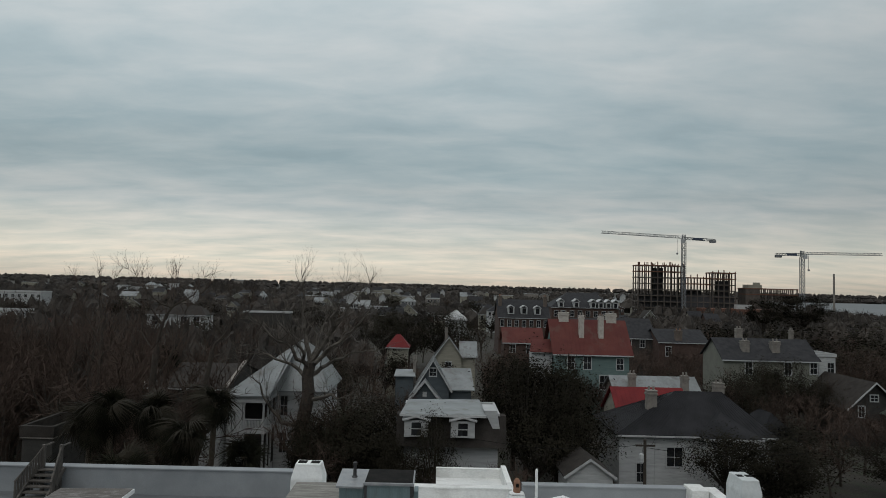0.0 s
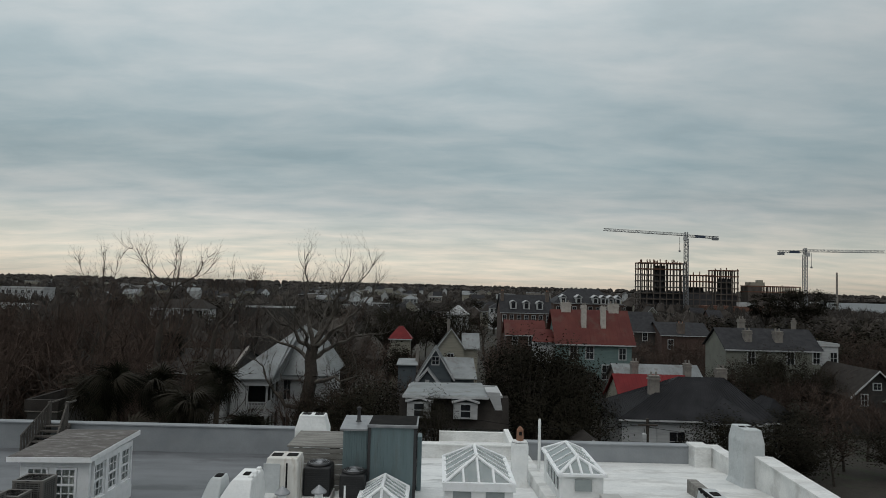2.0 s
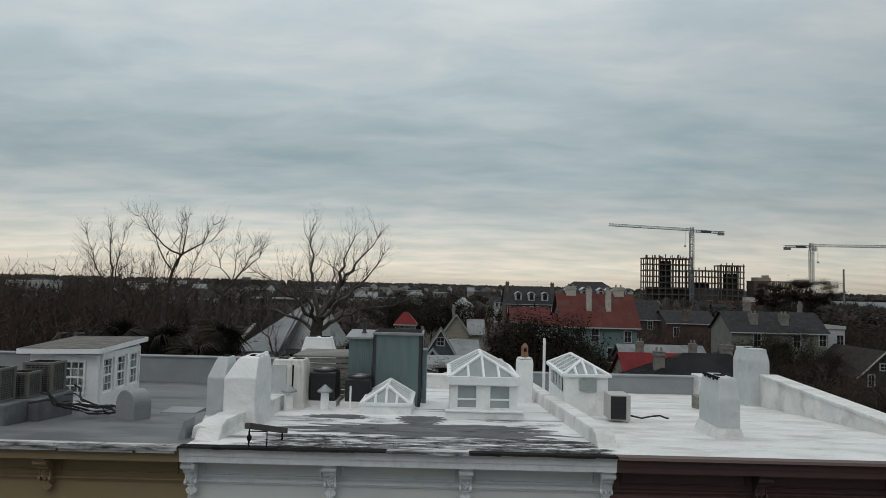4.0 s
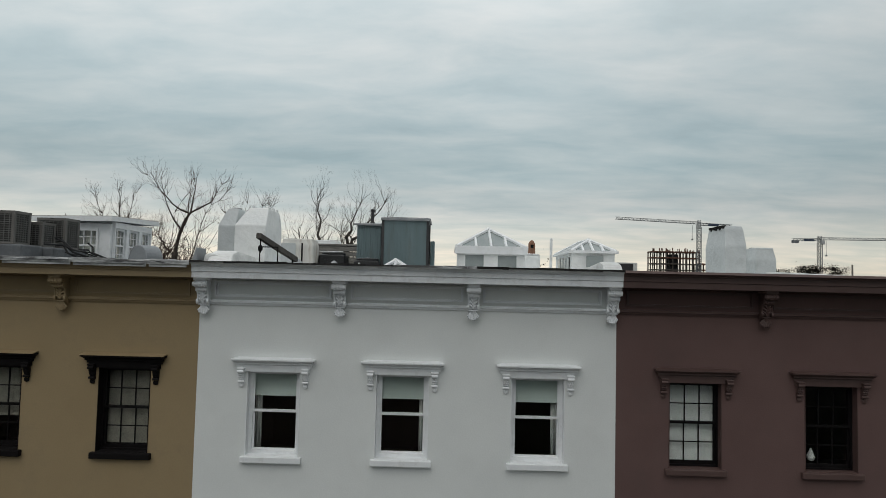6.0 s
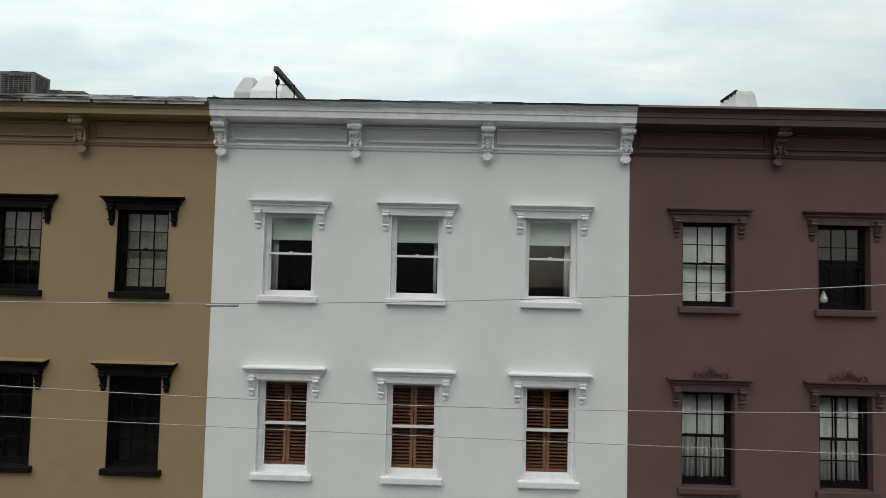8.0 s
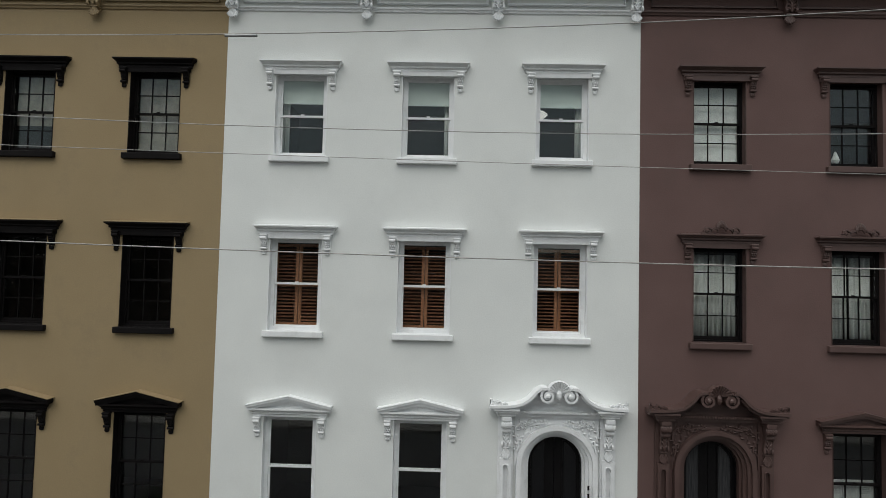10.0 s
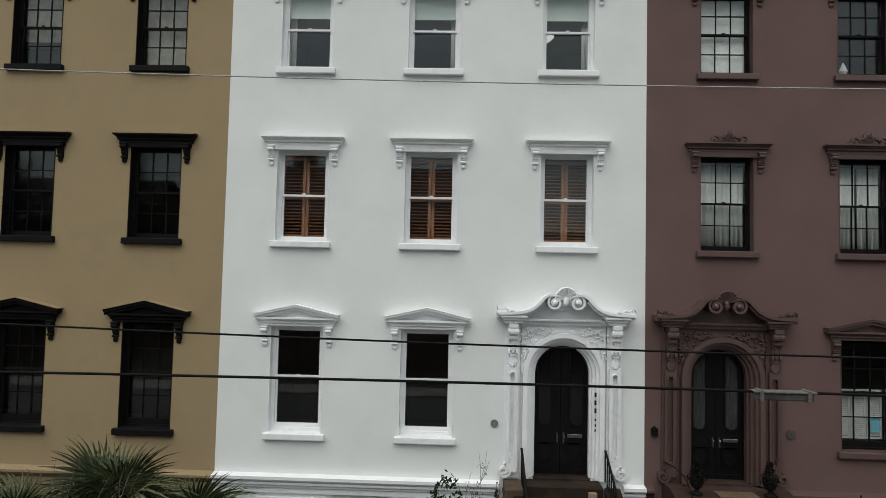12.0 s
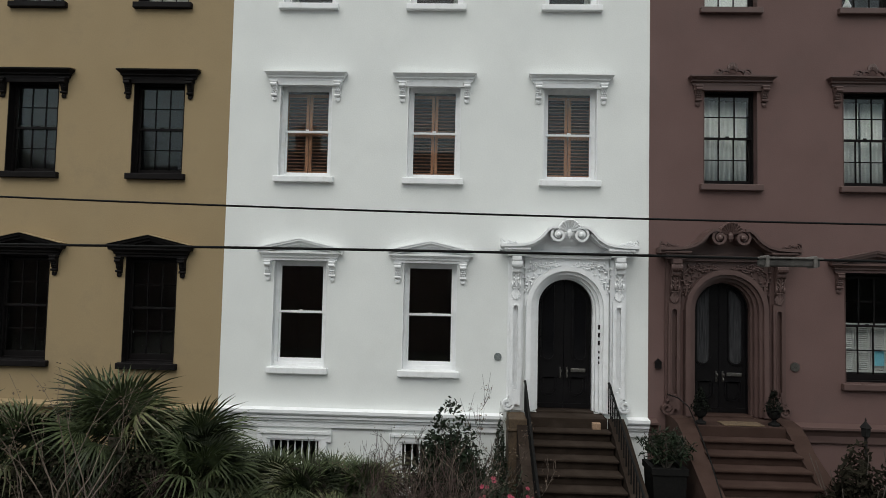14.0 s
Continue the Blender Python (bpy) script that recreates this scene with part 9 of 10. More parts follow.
part("site_hut", made(box, 152, 160, 313, 316, 9.8, 12.0), SIDING_WHITE, site, "white site hut")
for k in range(26):
    x = rnd.uniform(106.5, 130)
    part("formwork_post", made(box, x - 0.15, x + 0.15, 326, 326.3, 31.4, 31.4 + rnd.uniform(0.4, 1.6)), FORMWORK, site)


def lattice(bm, p, q, w, bays, r=0.14, flat=False):
    """A square lattice mast or jib from p to q."""
    p, q = Vector(p), Vector(q)
    ax = (q - p).normalized()
    s = Vector((0, 1, 0)) if abs(ax.y) < 0.9 else Vector((1, 0, 0))
    u = ax.cross(s).normalized()
    corners = [s * w / 2 + u * w / 2, -s * w / 2 + u * w / 2, -s * w / 2 - u * w / 2, s * w / 2 - u * w / 2]
    if flat:
        corners = [s * w / 2, -s * w / 2, u * w * 0.9 * (1 if u.z > 0 else -1)]
    n = len(corners)
    for c in corners:
        tube(bm, p + c, q + c, r, n=4)
    for i in range(bays):
        a, b = p.lerp(q, i / bays), p.lerp(q, (i + 1) / bays)
        for k in range(n):
            tube(bm, a + corners[k], b + corners[(k + 1) % n], r * 0.65, n=3, caps=False)
            tube(bm, a + corners[k], a + corners[(k + 1) % n], r * 0.65, n=3, caps=False)


def tower_crane(x, y, top, jib_to, tail_to, label, jib_rise):
    c = thing("tower_crane", (x, y, 0), label, "crane", "tower cranes")
    bm = bmesh.new()
    lattice(bm, (x, y, 0), (x, y, top - 2.5), 1.7, int(top / 1.9), 0.16)
    part("mast", bm, CRANE_STEEL, c)
    bm = bmesh.new()
    s = 1 if jib_to > x else -1
    lattice(bm, (x + s * 0.8, y, top - 1.0), (jib_to, y, top - 1.0 + jib_rise), 1.3, int(abs(jib_to - x) / 1.8), 0.13, True)
    part("jib", bm, CRANE_STEEL, c)
    bm = bmesh.new()
    lattice(bm, (x - s * 0.8, y, top - 1.0), (tail_to, y, top - 1.2 - abs(jib_rise) * 0.25), 1.1, 8, 0.14)
    part("counter_jib", bm, CRANE_STEEL, c)
    bm = bmesh.new()
    lattice(bm, (x, y, top - 2.5), (x, y, top + 0.9), 1.2, 2, 0.15)
    part("tower_head", bm, CRANE_STEEL, c)
    part("cab", made(box, x + s * 0.9 - 0.8, x + s * 0.9 + 0.8, y - 1.8, y - 0.4, top - 3.4, top - 1.4), SIDING_WHITE, c)
    t = tail_to
    part("counterweight", made(box, min(t, t - s * -3.0), max(t, t - s * -3.0), y - 0.7, y + 0.7, top - 2.9, top - 1.5), CRANE_STEEL, c)
    m = x + (tail_to - x) * 0.42
    part("sign_board", made(box, m - 2.6, m + 2.6, y - 1.0, y - 0.9, top - 1.9, top - 0.8), CRANE_BLUE, c, "plain blue sign board")
    bm = bmesh.new()
    hx = x + (jib_to - x) * 0.08
    tube(bm, (hx, y, top - 1.5), (hx, y, top - 8.5), 0.09, n=4)
    box(bm, hx - 0.4, hx + 0.4, y - 0.3, y + 0.3, top - 9.3, top - 8.5)
    part("hook_rope", bm, CRANE_STEEL, c)


tower_crane(126.3, 316, 46.0, 84.0, 142.6, "tower crane with a long rising lattice jib", 1.6)
tower_crane(187.0, 316, 39.4, 228.0, 173.2, "tower crane with a level lattice jib", 0.4)
bm = bmesh.new()
lathe(bm, (329.5, 520, 0), [(0.95, 0), (0.78, 20), (0.65, 35.0)], 14)
solo("smokestack", bm, CHIM_STUCCO, "lone slender chimney stack by the water", "stack")

# ---- the river and its far bank ----
WATER = surf("river_water", (0.06, 0.066, 0.07), (0.09, 0.097, 0.10), 0.01, 0.5, 0.1, 0.3, fine=0.05)
bm = bmesh.new()
prism(bm, [(262, 640), (180, 900), (60, 1300), (-200, 1500), (-200, 1640), (60, 1440), (180, 1250), (2500, 1250), (2500, 400), (700, 440), (330, 520)], "z", -0.049, 0.02)
solo("water", bm, WATER, "pale grey river beyond the town", "river", kind="structure")
FAR_WOODS = surf("far_woods", (0.022, 0.019, 0.016), (0.044, 0.036, 0.030), 0.05, 0.95, 0.0, 0.15, fine=0.35, per_island=0.5)


def woods(name, x0, x1, y, deep, h0, h1, seed, label, step=7.0, fuzz=24):
    """A belt of far trees: overlapping uneven crowns."""
    r = random.Random(seed)
    k = Kit()
    x = x0
    while x < x1:
        w = r.uniform(0.7, 1.6) * step
        h = r.uniform(h0, h1)
        yy = y + r.uniform(0, deep)
        n = 9
        base = len(k.v)
        for lvl, (f, rr) in enumerate(((0.0, 0.9), (0.35, 1.1), (0.7, 0.85), (0.92, 0.45), (1.0, 0.08))):
            for i in range(n):
                a = 2 * math.pi * i / n
                q = rr * w * r.uniform(0.5, 1.15)
                k.v.append((x + q * math.cos(a), yy + q * math.sin(a), h * f * r.uniform(0.84, 1.06)))
        for lvl in range(4):
            for i in range(n):
                j = (i + 1) % n
                k.f.append((base + lvl * n + i, base + lvl * n + j, base + (lvl + 1) * n + j, base + (lvl + 1) * n + i))
        for i in range(fuzz * 2):
            a = r.uniform(0, 6.28)
            f = r.uniform(0.3, 1.0)
            q = w * (1.12 - 0.7 * f * f) * r.uniform(0.7, 1.0)
            p = Vector((x + q * math.cos(a), yy + q * math.sin(a), h * f))
            d = Vector((math.cos(a) * 0.5 + r.uniform(-0.4, 0.4), r.uniform(-0.4, 0.4), r.uniform(0.2, 1.2))) * r.uniform(0.08, 0.22) * h
            s = Vector((r.uniform(0.3, 1), 0, r.uniform(-0.5, 0.5))) * 0.03 * w
            k.face(p - s, p + s, p + d)
        x += w * r.uniform(0.5, 0.9)
    ob = new(name, k.mesh(name, FAR_WOODS))
    return tagged(ob, label, "woods", kind="stuff")


woods("far_woods", -2000, 2200, 2310, 120, 13, 17, 1, "dark wooded far bank on the horizon", 9, 6)
woods("far_woods", 60, 1500, 1262, 90, 8, 12.5, 6, "dark wooded far bank beyond the river", 6, 8)
woods("far_woods", -1600, 200, 1500, 200, 9.5, 12, 2, "dark woods beyond the town", 8, 6)
woods("far_woods", -900, 420, 900, 160, 8, 11, 3, "dark woods beyond the town", 5, 8)
woods("far_woods", -560, 330, 620, 120, 6.5, 9.5, 4, "dark woods among far roofs", 3.6, 12)
woods("far_woods", 150, 262, 420, 90, 7, 13, 5, "dark woods by the river", 6)
for i, (yy, hh) in enumerate(((560, 11), (480, 11), (405, 10.5), (335, 10), (280, 9.6), (235, 9.4), (205, 9.0), (176, 8.8), (150, 8.2))):
    woods("brown_woods", -0.80 * yy, (-0.02 if yy > 200 else -0.13) * yy, yy, 24, hh * 0.62, hh, 20 + i, "brown winter woods between far roofs", 4.0, 34)
for i, (yy, hh) in enumerate(((540, 11), (450, 11), (390, 10), (270, 9.5), (228, 9.3), (190, 9.0))):
    woods("brown_woods", (0.01 if yy > 235 else 0.36) * yy, (0.30 if yy > 300 else 0.82) * yy, yy, 24, hh * 0.62, hh, 40 + i, "brown winter woods between far roofs", 4.0, 34)
for i, (xa, xb, yy, dd, h0, h1) in enumerate(((-216, -168, 596, 8, 13.0, 16.2), (-120, -96, 140, 6, 7.5, 9.6), (-152, -112, 188, 8, 10.2, 11.6), (-100, -42, 114, 12, 6.5, 8.6), (-74, -34, 142, 10, 7.0, 8.9), (-34, -14, 104, 20, 6.0, 9.0), (-64, -20, 66, 6, 9.5, 12.4), (-74, -22, 78, 6, 10.5, 13.0), (-60, -34, 56, 5, 9.0, 12.2), (-84, -47, 96, 8, 11.0, 13.6), (-36, -20, 96, 8, 10.5, 13.0), (96, 205, 290, 10, 7.5, 11.6), (150, 215, 250, 12, 8.0, 11.5), (70, 150, 215, 10, 7.5, 9.8), (205, 300, 330, 14, 7.0, 9.5), (80, 130, 150, 10, 8.5, 11.0))):
    woods("brown_woods", xa, xb, yy, dd, h0, h1, 60 + i, "brown winter woods between far roofs", 2.6, 60)

# ---- trees ----
def limbed_meshes(seed, trunk, rad, bark, twig, reach, limbs, level=3):
    """A bare tree drawn by its trunk and main limbs, each bent and beset with side branches that end in fine twigs."""
    r = random.Random(seed)
    thick, thin = Kit(), Kit()
    for i, (a, b) in enumerate(zip(trunk, trunk[1:])):
        n = len(trunk) - 1
        thick.tube(Vector(a), Vector(b), rad * (1.1 - 0.35 * i / n), rad * (1.1 - 0.35 * (i + 1) / n), 9)
    for line in limbs:
        line = [Vector(p) for p in line]
        pts = [line[0]]
        for a, b in zip(line, line[1:]):
            n = max(2, int((b - a).length / 0.65))
            pts += [a.lerp(b, (k + 1) / n) + rand_dir(r) * (0.11 if level > 2 else 0.2) for k in range(n)]
        n = len(pts) - 1
        start = rad * (0.5 if line[0] == Vector(limbs[0][0]) and pts[-1].z > trunk[-1][2] + 3 and line[0].z >= trunk[-1][2] - 0.3 and level > 2 else r.uniform(0.20, 0.30) if level > 2 else r.uniform(0.30, 0.42))
        for i, (a, b) in enumerate(zip(pts, pts[1:])):
            f = i / n
            ra, rb = start * (1 - 0.93 * f), start * (1 - 0.93 * (i + 1) / n)
            (thick if level > 2 else thin).tube(a, b, ra, rb, 6)
            way = (b - a).normalized()
            for k in range((3 if level > 2 else 2) if f > 0.2 else 1 if i else 0):
                side = rand_dir(r)
                side = (side - way * side.dot(way)).normalized()
                d = (way * 0.75 + side * r.uniform(0.6, 1.1) + Vector((0, 0, 0.45))).normalized()
                grow(thick, thin, r, b, d, reach * (1.15 - 0.5 * f) * r.uniform(0.55, 1.2), max(0.021 if level > 2 else 0.032, rb * 0.30), level, 5, 0.6, 0.14, (3, 3, 3, 3 if level > 2 else 2, 2), 0.55, 0.34)
        grow(thick, thin, r, pts[-1], (pts[-1] - pts[-2]).normalized(), reach * 0.42, start * 0.15, 3, 5, 0.5, 0.08, (3, 3, 3, 3, 2), 0.55, 0.2)
    return thick.mesh("trunk", bark), thin.mesh("crown", twig)


def oak_meshes(seed, rx, h, clumps, leaves, size, trunk_h, tight=1.0):
    """An evergreen: trunk and limbs, and a crown of leaf clumps with gaps between."""
    r = random.Random(seed)
    t, k, m = Kit(), Kit(), Kit()
    t.tube(Vector((0, 0, -0.2)), Vector((0.1, 0, trunk_h)), 0.32, 0.24, 8)
    for c in range(clumps):
        d = rand_dir(r)
        f = r.uniform(0.55, 1.0)
        rr = rx * (1 + 0.25 * math.sin(3 * math.atan2(d.y, d.x) + seed))
        p = Vector((d.x * rr * f, d.y * rr * f, trunk_h + (h - trunk_h) * (0.5 + 0.5 * d.z * f)))
        if c % 3 == 0:
            m.tube(Vector((0.1, 0, trunk_h * 0.9)), p * 0.55 + Vector((0, 0, trunk_h * 0.45)), 0.14, 0.08, 5)
            m.tube(p * 0.55 + Vector((0, 0, trunk_h * 0.45)), p, 0.08, 0.03, 4)
        cr = rx * r.uniform(0.22, 0.36) * tight
        for i in range(leaves):
            q = p + Vector((r.gauss(0, 0.5), r.gauss(0, 0.5), r.gauss(0, 0.36 * tight))) * cr
            n = (rand_dir(r) * 0.6 + d * 0.5 + Vector((0, 0, 0.8))).normalized()
            a = n.orthogonal().normalized()
            a = Matrix.Rotation(r.uniform(0, 6.28), 3, n) @ a
            b = n.cross(a)
            s = size * r.uniform(0.6, 1.3)
            k.face(q - a * s, q + b * s * 0.6, q + a * s, q - b * s * 0.6)
    return t.mesh("trunk", BARK), k.mesh("crown", OAK_LEAF), m.mesh("limb_mass", BARK)


def plant(kit, x, y, s, turn, name, label, category="tree", group="town trees", z=0.0, sz=None):
    th = new(name)
    th.matrix_basis = Matrix.Translation(Vector((x, y, z)) * U) @ Matrix.Rotation(turn, 4, "Z") @ Matrix.Diagonal((s, s, sz or s, 1))
    for nm, me in zip(("trunk", "crown", "limb_mass"), kit):
        ob = tagged(new(nm, me), kind="" if nm == "trunk" else "stuff")
        ob.parent = th
    return tagged(th, label, category, group)


def twiggy_tree_meshes(seed, h, rad, twigs=600):
    """A bare tree whose limbs end in a haze of fine twigs."""
    r = random.Random(seed)
    thick, thin = Kit(), Kit()
    grow(thick, thin, r, Vector((0, 0, -0.2)), Vector((0, 0, 1)), h * 0.36, rad, 0, 3, 0.62, 0.05, (6, 5, 4), 0.7)
    ends = [Vector(v) for v in thin.v]
    for i in range(twigs):
        p = r.choice(ends)
        d = (rand_dir(r) + Vector((p.x, p.y, 0)) * 0.12 + Vector((0, 0, 0.55))).normalized()
        ln = r.uniform(0.5, 1.3)
        side = d.orthogonal().normalized() * r.uniform(0.022, 0.040)
        bend = p + d * ln * 0.5 + rand_dir(r) * 0.12
        thin.face(p - side, p + side, bend)
        thin.face(bend - side * 0.7, bend + side * 0.7, bend + (d + rand_dir(r) * 0.35) * ln * 0.6)
    return thick.mesh("trunk", BARK), thin.mesh("crown", TWIG)


SYC = limbed_meshes(9, [(-0.2, 0, -0.2), (-0.45, 0, 3), (-0.55, 0, 5.5), (-0.30, 0, 7.5), (0.05, 0, 9.6), (-0.1, 0, 11), (0.1, 0, 12.3)], 0.62, BARK, LIMB_PALE, 1.8, (
    ((0.1, 0, 12.3), (1.6, 0.3, 14.8), (3.2, 0.2, 17.2), (4.9, 0.5, 19.4)), ((0.1, 0, 12.0), (2.1, -0.8, 13.8), (4.2, -1.2, 15.9), (5.7, -1.0, 17.8)),
    ((0.1, 0, 12.3), (-0.4, 0.3, 14.6), (-0.8, 0.8, 17.2), (-0.9, 0.8, 19.8)), ((0.0, 0, 11.6), (-1.5, -0.5, 13.4), (-3.0, -1.0, 14.8), (-4.8, -1.4, 16.2)),
    ((0.0, 0, 11.0), (2.0, 1.2, 12.4), (4.2, 1.8, 13.2), (6.2, 2.4, 13.3)), ((-0.2, 0, 6.8), (-1.9, -0.6, 7.2), (-3.3, -1.0, 8.7), (-3.7, -1.2, 10.3), (-4.8, -1.4, 11.6)),
    ((0.0, 0, 10.4), (-1.6, 0.8, 11.9), (-3.9, 1.2, 12.6), (-6.2, 1.5, 13.0)), ((0.1, 0, 12.0), (0.5, 2.2, 14.6), (0.9, 3.8, 17.2)), ((0.0, 0, 11.4), (-0.4, -2.0, 13.6), (-1.6, -3.4, 16.0)),
    ((1.6, 0.3, 14.8), (2.1, -0.6, 16.8), (2.9, -0.8, 19.0)), ((-0.1, 0, 9.0), (1.5, -0.8, 9.6), (3.4, -1.6, 9.5), (4.8, -2.0, 9.9))), 2)
OPEN_A = limbed_meshes(12, [(-0.3, 0, -0.2), (-0.1, 0, 7), (0, 0, 13.6)], 0.26, BARK, TWIG, 1.25, (
    ((0, 0, 13.4), (-0.4, 0.4, 16.4), (-0.8, 0.5, 19.4)), ((0, 0, 13.6), (0.5, -0.4, 16.2), (1.2, -0.5, 19.0)), ((0, 0, 13.0), (-1.1, -0.4, 15.8), (-2.1, -0.6, 18.6)),
    ((0, 0, 12.6), (-1.3, 0.6, 14.8), (-2.5, 0.8, 17.0)), ((0, 0, 12.8), (1.7, 0.6, 14.8), (3.3, 0.7, 16.8)), ((0, 0, 12.0), (1.2, -1.0, 13.8), (2.4, -1.6, 16.2)), ((0, 0, 12.0), (-1.7, -0.8, 13.6), (-3.0, -1.0, 15.4))))
OPEN_B = limbed_meshes(13, [(-0.9, 0, -0.2), (-0.4, 0, 8), (0, 0, 14.0)], 0.28, BARK, TWIG, 1.15, (
    ((0, 0, 14.0), (0.4, 0, 15.6), (0.93, 0, 16.9), (1.1, 0.2, 18.1), (1.1, 0.4, 19.5)), ((0.93, 0, 16.9), (-0.2, -0.4, 17.5), (-1.2, -0.6, 18.7), (-1.9, -0.6, 19.6)), ((0.93, 0, 16.9), (2.3, 0.4, 17.9), (3.1, 0.5, 19.1)),
    ((-0.2, 0, 11.0), (1.1, 0.4, 13.6), (1.5, 0.6, 16.2), (2.2, 0.7, 17.6), (3.4, 0.6, 18.5)), ((0.4, 0, 15.6), (-0.4, -0.6, 17.2), (-0.9, -0.8, 19.3)), ((0, 0, 13.6), (-1.2, 0.4, 14.8), (-2.0, 0.4, 15.4)), ((0.6, 0, 16.0), (0.4, 1.2, 17.8), (0.3, 1.6, 19.4))))
OPEN_C = limbed_meshes(14, [(-1.6, 0, -0.2), (-0.8, 0, 8), (0, 0, 13.7)], 0.22, BARK, TWIG, 1.05, (
    ((0, 0, 13.7), (0.6, 0, 14.8), (1.5, 0.2, 15.8), (1.8, 0.3, 16.7), (2.3, 0.3, 17.7)), ((1.5, 0.2, 15.8), (2.7, -0.3, 16.9), (3.0, -0.4, 17.4)), ((0.7, 0, 15.0), (0, -0.4, 16.0), (-0.3, -0.5, 17.0)),
    ((0.7, 0, 15.0), (0.8, 0.5, 16.4), (0.9, 0.6, 17.8)), ((0.0, 0, 13.2), (1.6, 0.6, 14.2), (2.8, 0.8, 14.6))))
FAR_MID = [twiggy_tree_meshes(s, 12, 0.24, 420) for s in (26, 27, 28)]
MID = [twiggy_tree_meshes(s, 12, 0.22) for s in (22, 23, 24, 25)]
OAKS = [oak_meshes(s, 4.6, 11, 96, 68, 0.135, 3.0) for s in (31, 32, 33)]
FAR_OAKS = [oak_meshes(s, 4.6, 11, 60, 25, 0.28, 3.0) for s in (34, 35, 36)]

plant(SYC, -10.0, 44.4, 1.0, 0.0, "sycamore", "great bare sycamore with pale mottled limbs", group="great bare trees", sz=0.965)
for kit, x, y, s, t in ((OPEN_A, -26.5, 42.0, 1.0, 0.0), (OPEN_A, -24.2, 44.5, 0.86, 2.4), (OPEN_A, -29.5, 46.0, 0.84, 4.0), (OPEN_B, -19.45, 36.0, 1.0, 0.0), (OPEN_C, -15.6, 36.5, 1.0, 0.0), (OPEN_A, -33.0, 50.0, 0.82, 5.0)):
    plant(kit, x, y, s, t, "bare_tree", "tall bare tree with an open crown of fine twigs", group="great bare trees", sz=s * 0.985)
rnd = random.Random(91)
# brown thicket of bare trees to the left
for i in range(150):
    y = rnd.uniform(31, 128)
    x = -rnd.uniform(0.26, 0.80) * (y + 11)
    if -28 < x < -11 and 43 < y < 64 or -28 < x < -18 and y < 33 or -60 < x < -46 and y > 124 or y < 47 and -0.35 < x / (y + 11.2) < -0.19:
        continue
    tall = (18.9 - (y + 11.2) * rnd.uniform(0.052, 0.11)) / 11.5
    plant(MID[i % 4], x, y, rnd.uniform(0.95, 1.2), rnd.uniform(0, 6.28), "bare_tree", "bare brown winter tree in the thicket", sz=min(tall, 1.4), group="bare thicket")
for i in range(46):
    y = rnd.uniform(62, 190)
    x = rnd.uniform(-0.36, 0.78) * (y + 11)
    if any(a - 4 < x < b + 4 and c - 12 < y < d + 3 for a, b, c, d in ((-6, 9, 68, 110), (14, 33, 76, 92), (12, 33, 105, 180), (37, 60, 75, 90), (20, 34, 60, 74), (50, 70, 58, 82), (37, 57, 112, 135))):
        continue
    plant(MID[i % 4], x, y, rnd.uniform(0.7, 1.05), rnd.uniform(0, 6.28), "bare_tree", "bare brown winter tree between houses", group="town trees")
for i, (x, y, s) in enumerate(((28.0, 74.0, 0.55), (-9.8, 42.0, 0.86), (-8.2, 43.0, 0.92), (-7.0, 46.5, 0.95), (-6.0, 44.0, 0.85), (-8.8, 39.5, 0.7), (-0.6, 38, 0.44), (2.4, 37.5, 0.46), (5.6, 38.0, 0.46), (6.8, 39.5, 0.5), (37, 48, 0.6), (41, 53, 0.65), (46, 57, 0.65), (50, 61, 0.65), (33, 46, 0.5), (43, 62, 0.7), (48, 50, 0.55), (38, 58, 0.65), (4.0, 37.0, 0.55), (1.0, 36.0, 0.5), (7.5, 36.0, 0.5), (-3.0, 62, 0.7), (-7.0, 66, 0.75), (-2.5, 84, 0.7), (12, 100, 0.8))):
    plant(MID[(i + 1) % 4], x, y, s, i * 1.3, "bare_tree", "small bare tree beside a house", group="small bare trees")
# trees that stand before the farther houses
for i, (x, y, s) in enumerate(((-8.5, 86, 0.8), (-4.5, 88, 0.7), (-12, 90, 0.95), (-1.5, 92, 0.6), (-9, 78, 0.75), (4.5, 90, 0.62), (8.5, 92, 0.8), (10.5, 70, 0.8), (34, 100, 0.9), (37, 108, 0.9), (31, 96, 0.8), (42, 104, 0.85), (48, 106, 0.8), (54, 104, 0.85), (36, 70, 0.75), (40, 72, 0.8), (44, 73, 0.7), (49, 73, 0.7), (60, 92, 1.0), (63, 84, 0.9), (66, 90, 1.0), (15, 66, 0.7))):
    plant(MID[i % 4], x, y, s, i * 0.9, "bare_tree", "bare brown tree before the farther houses", group="town trees")
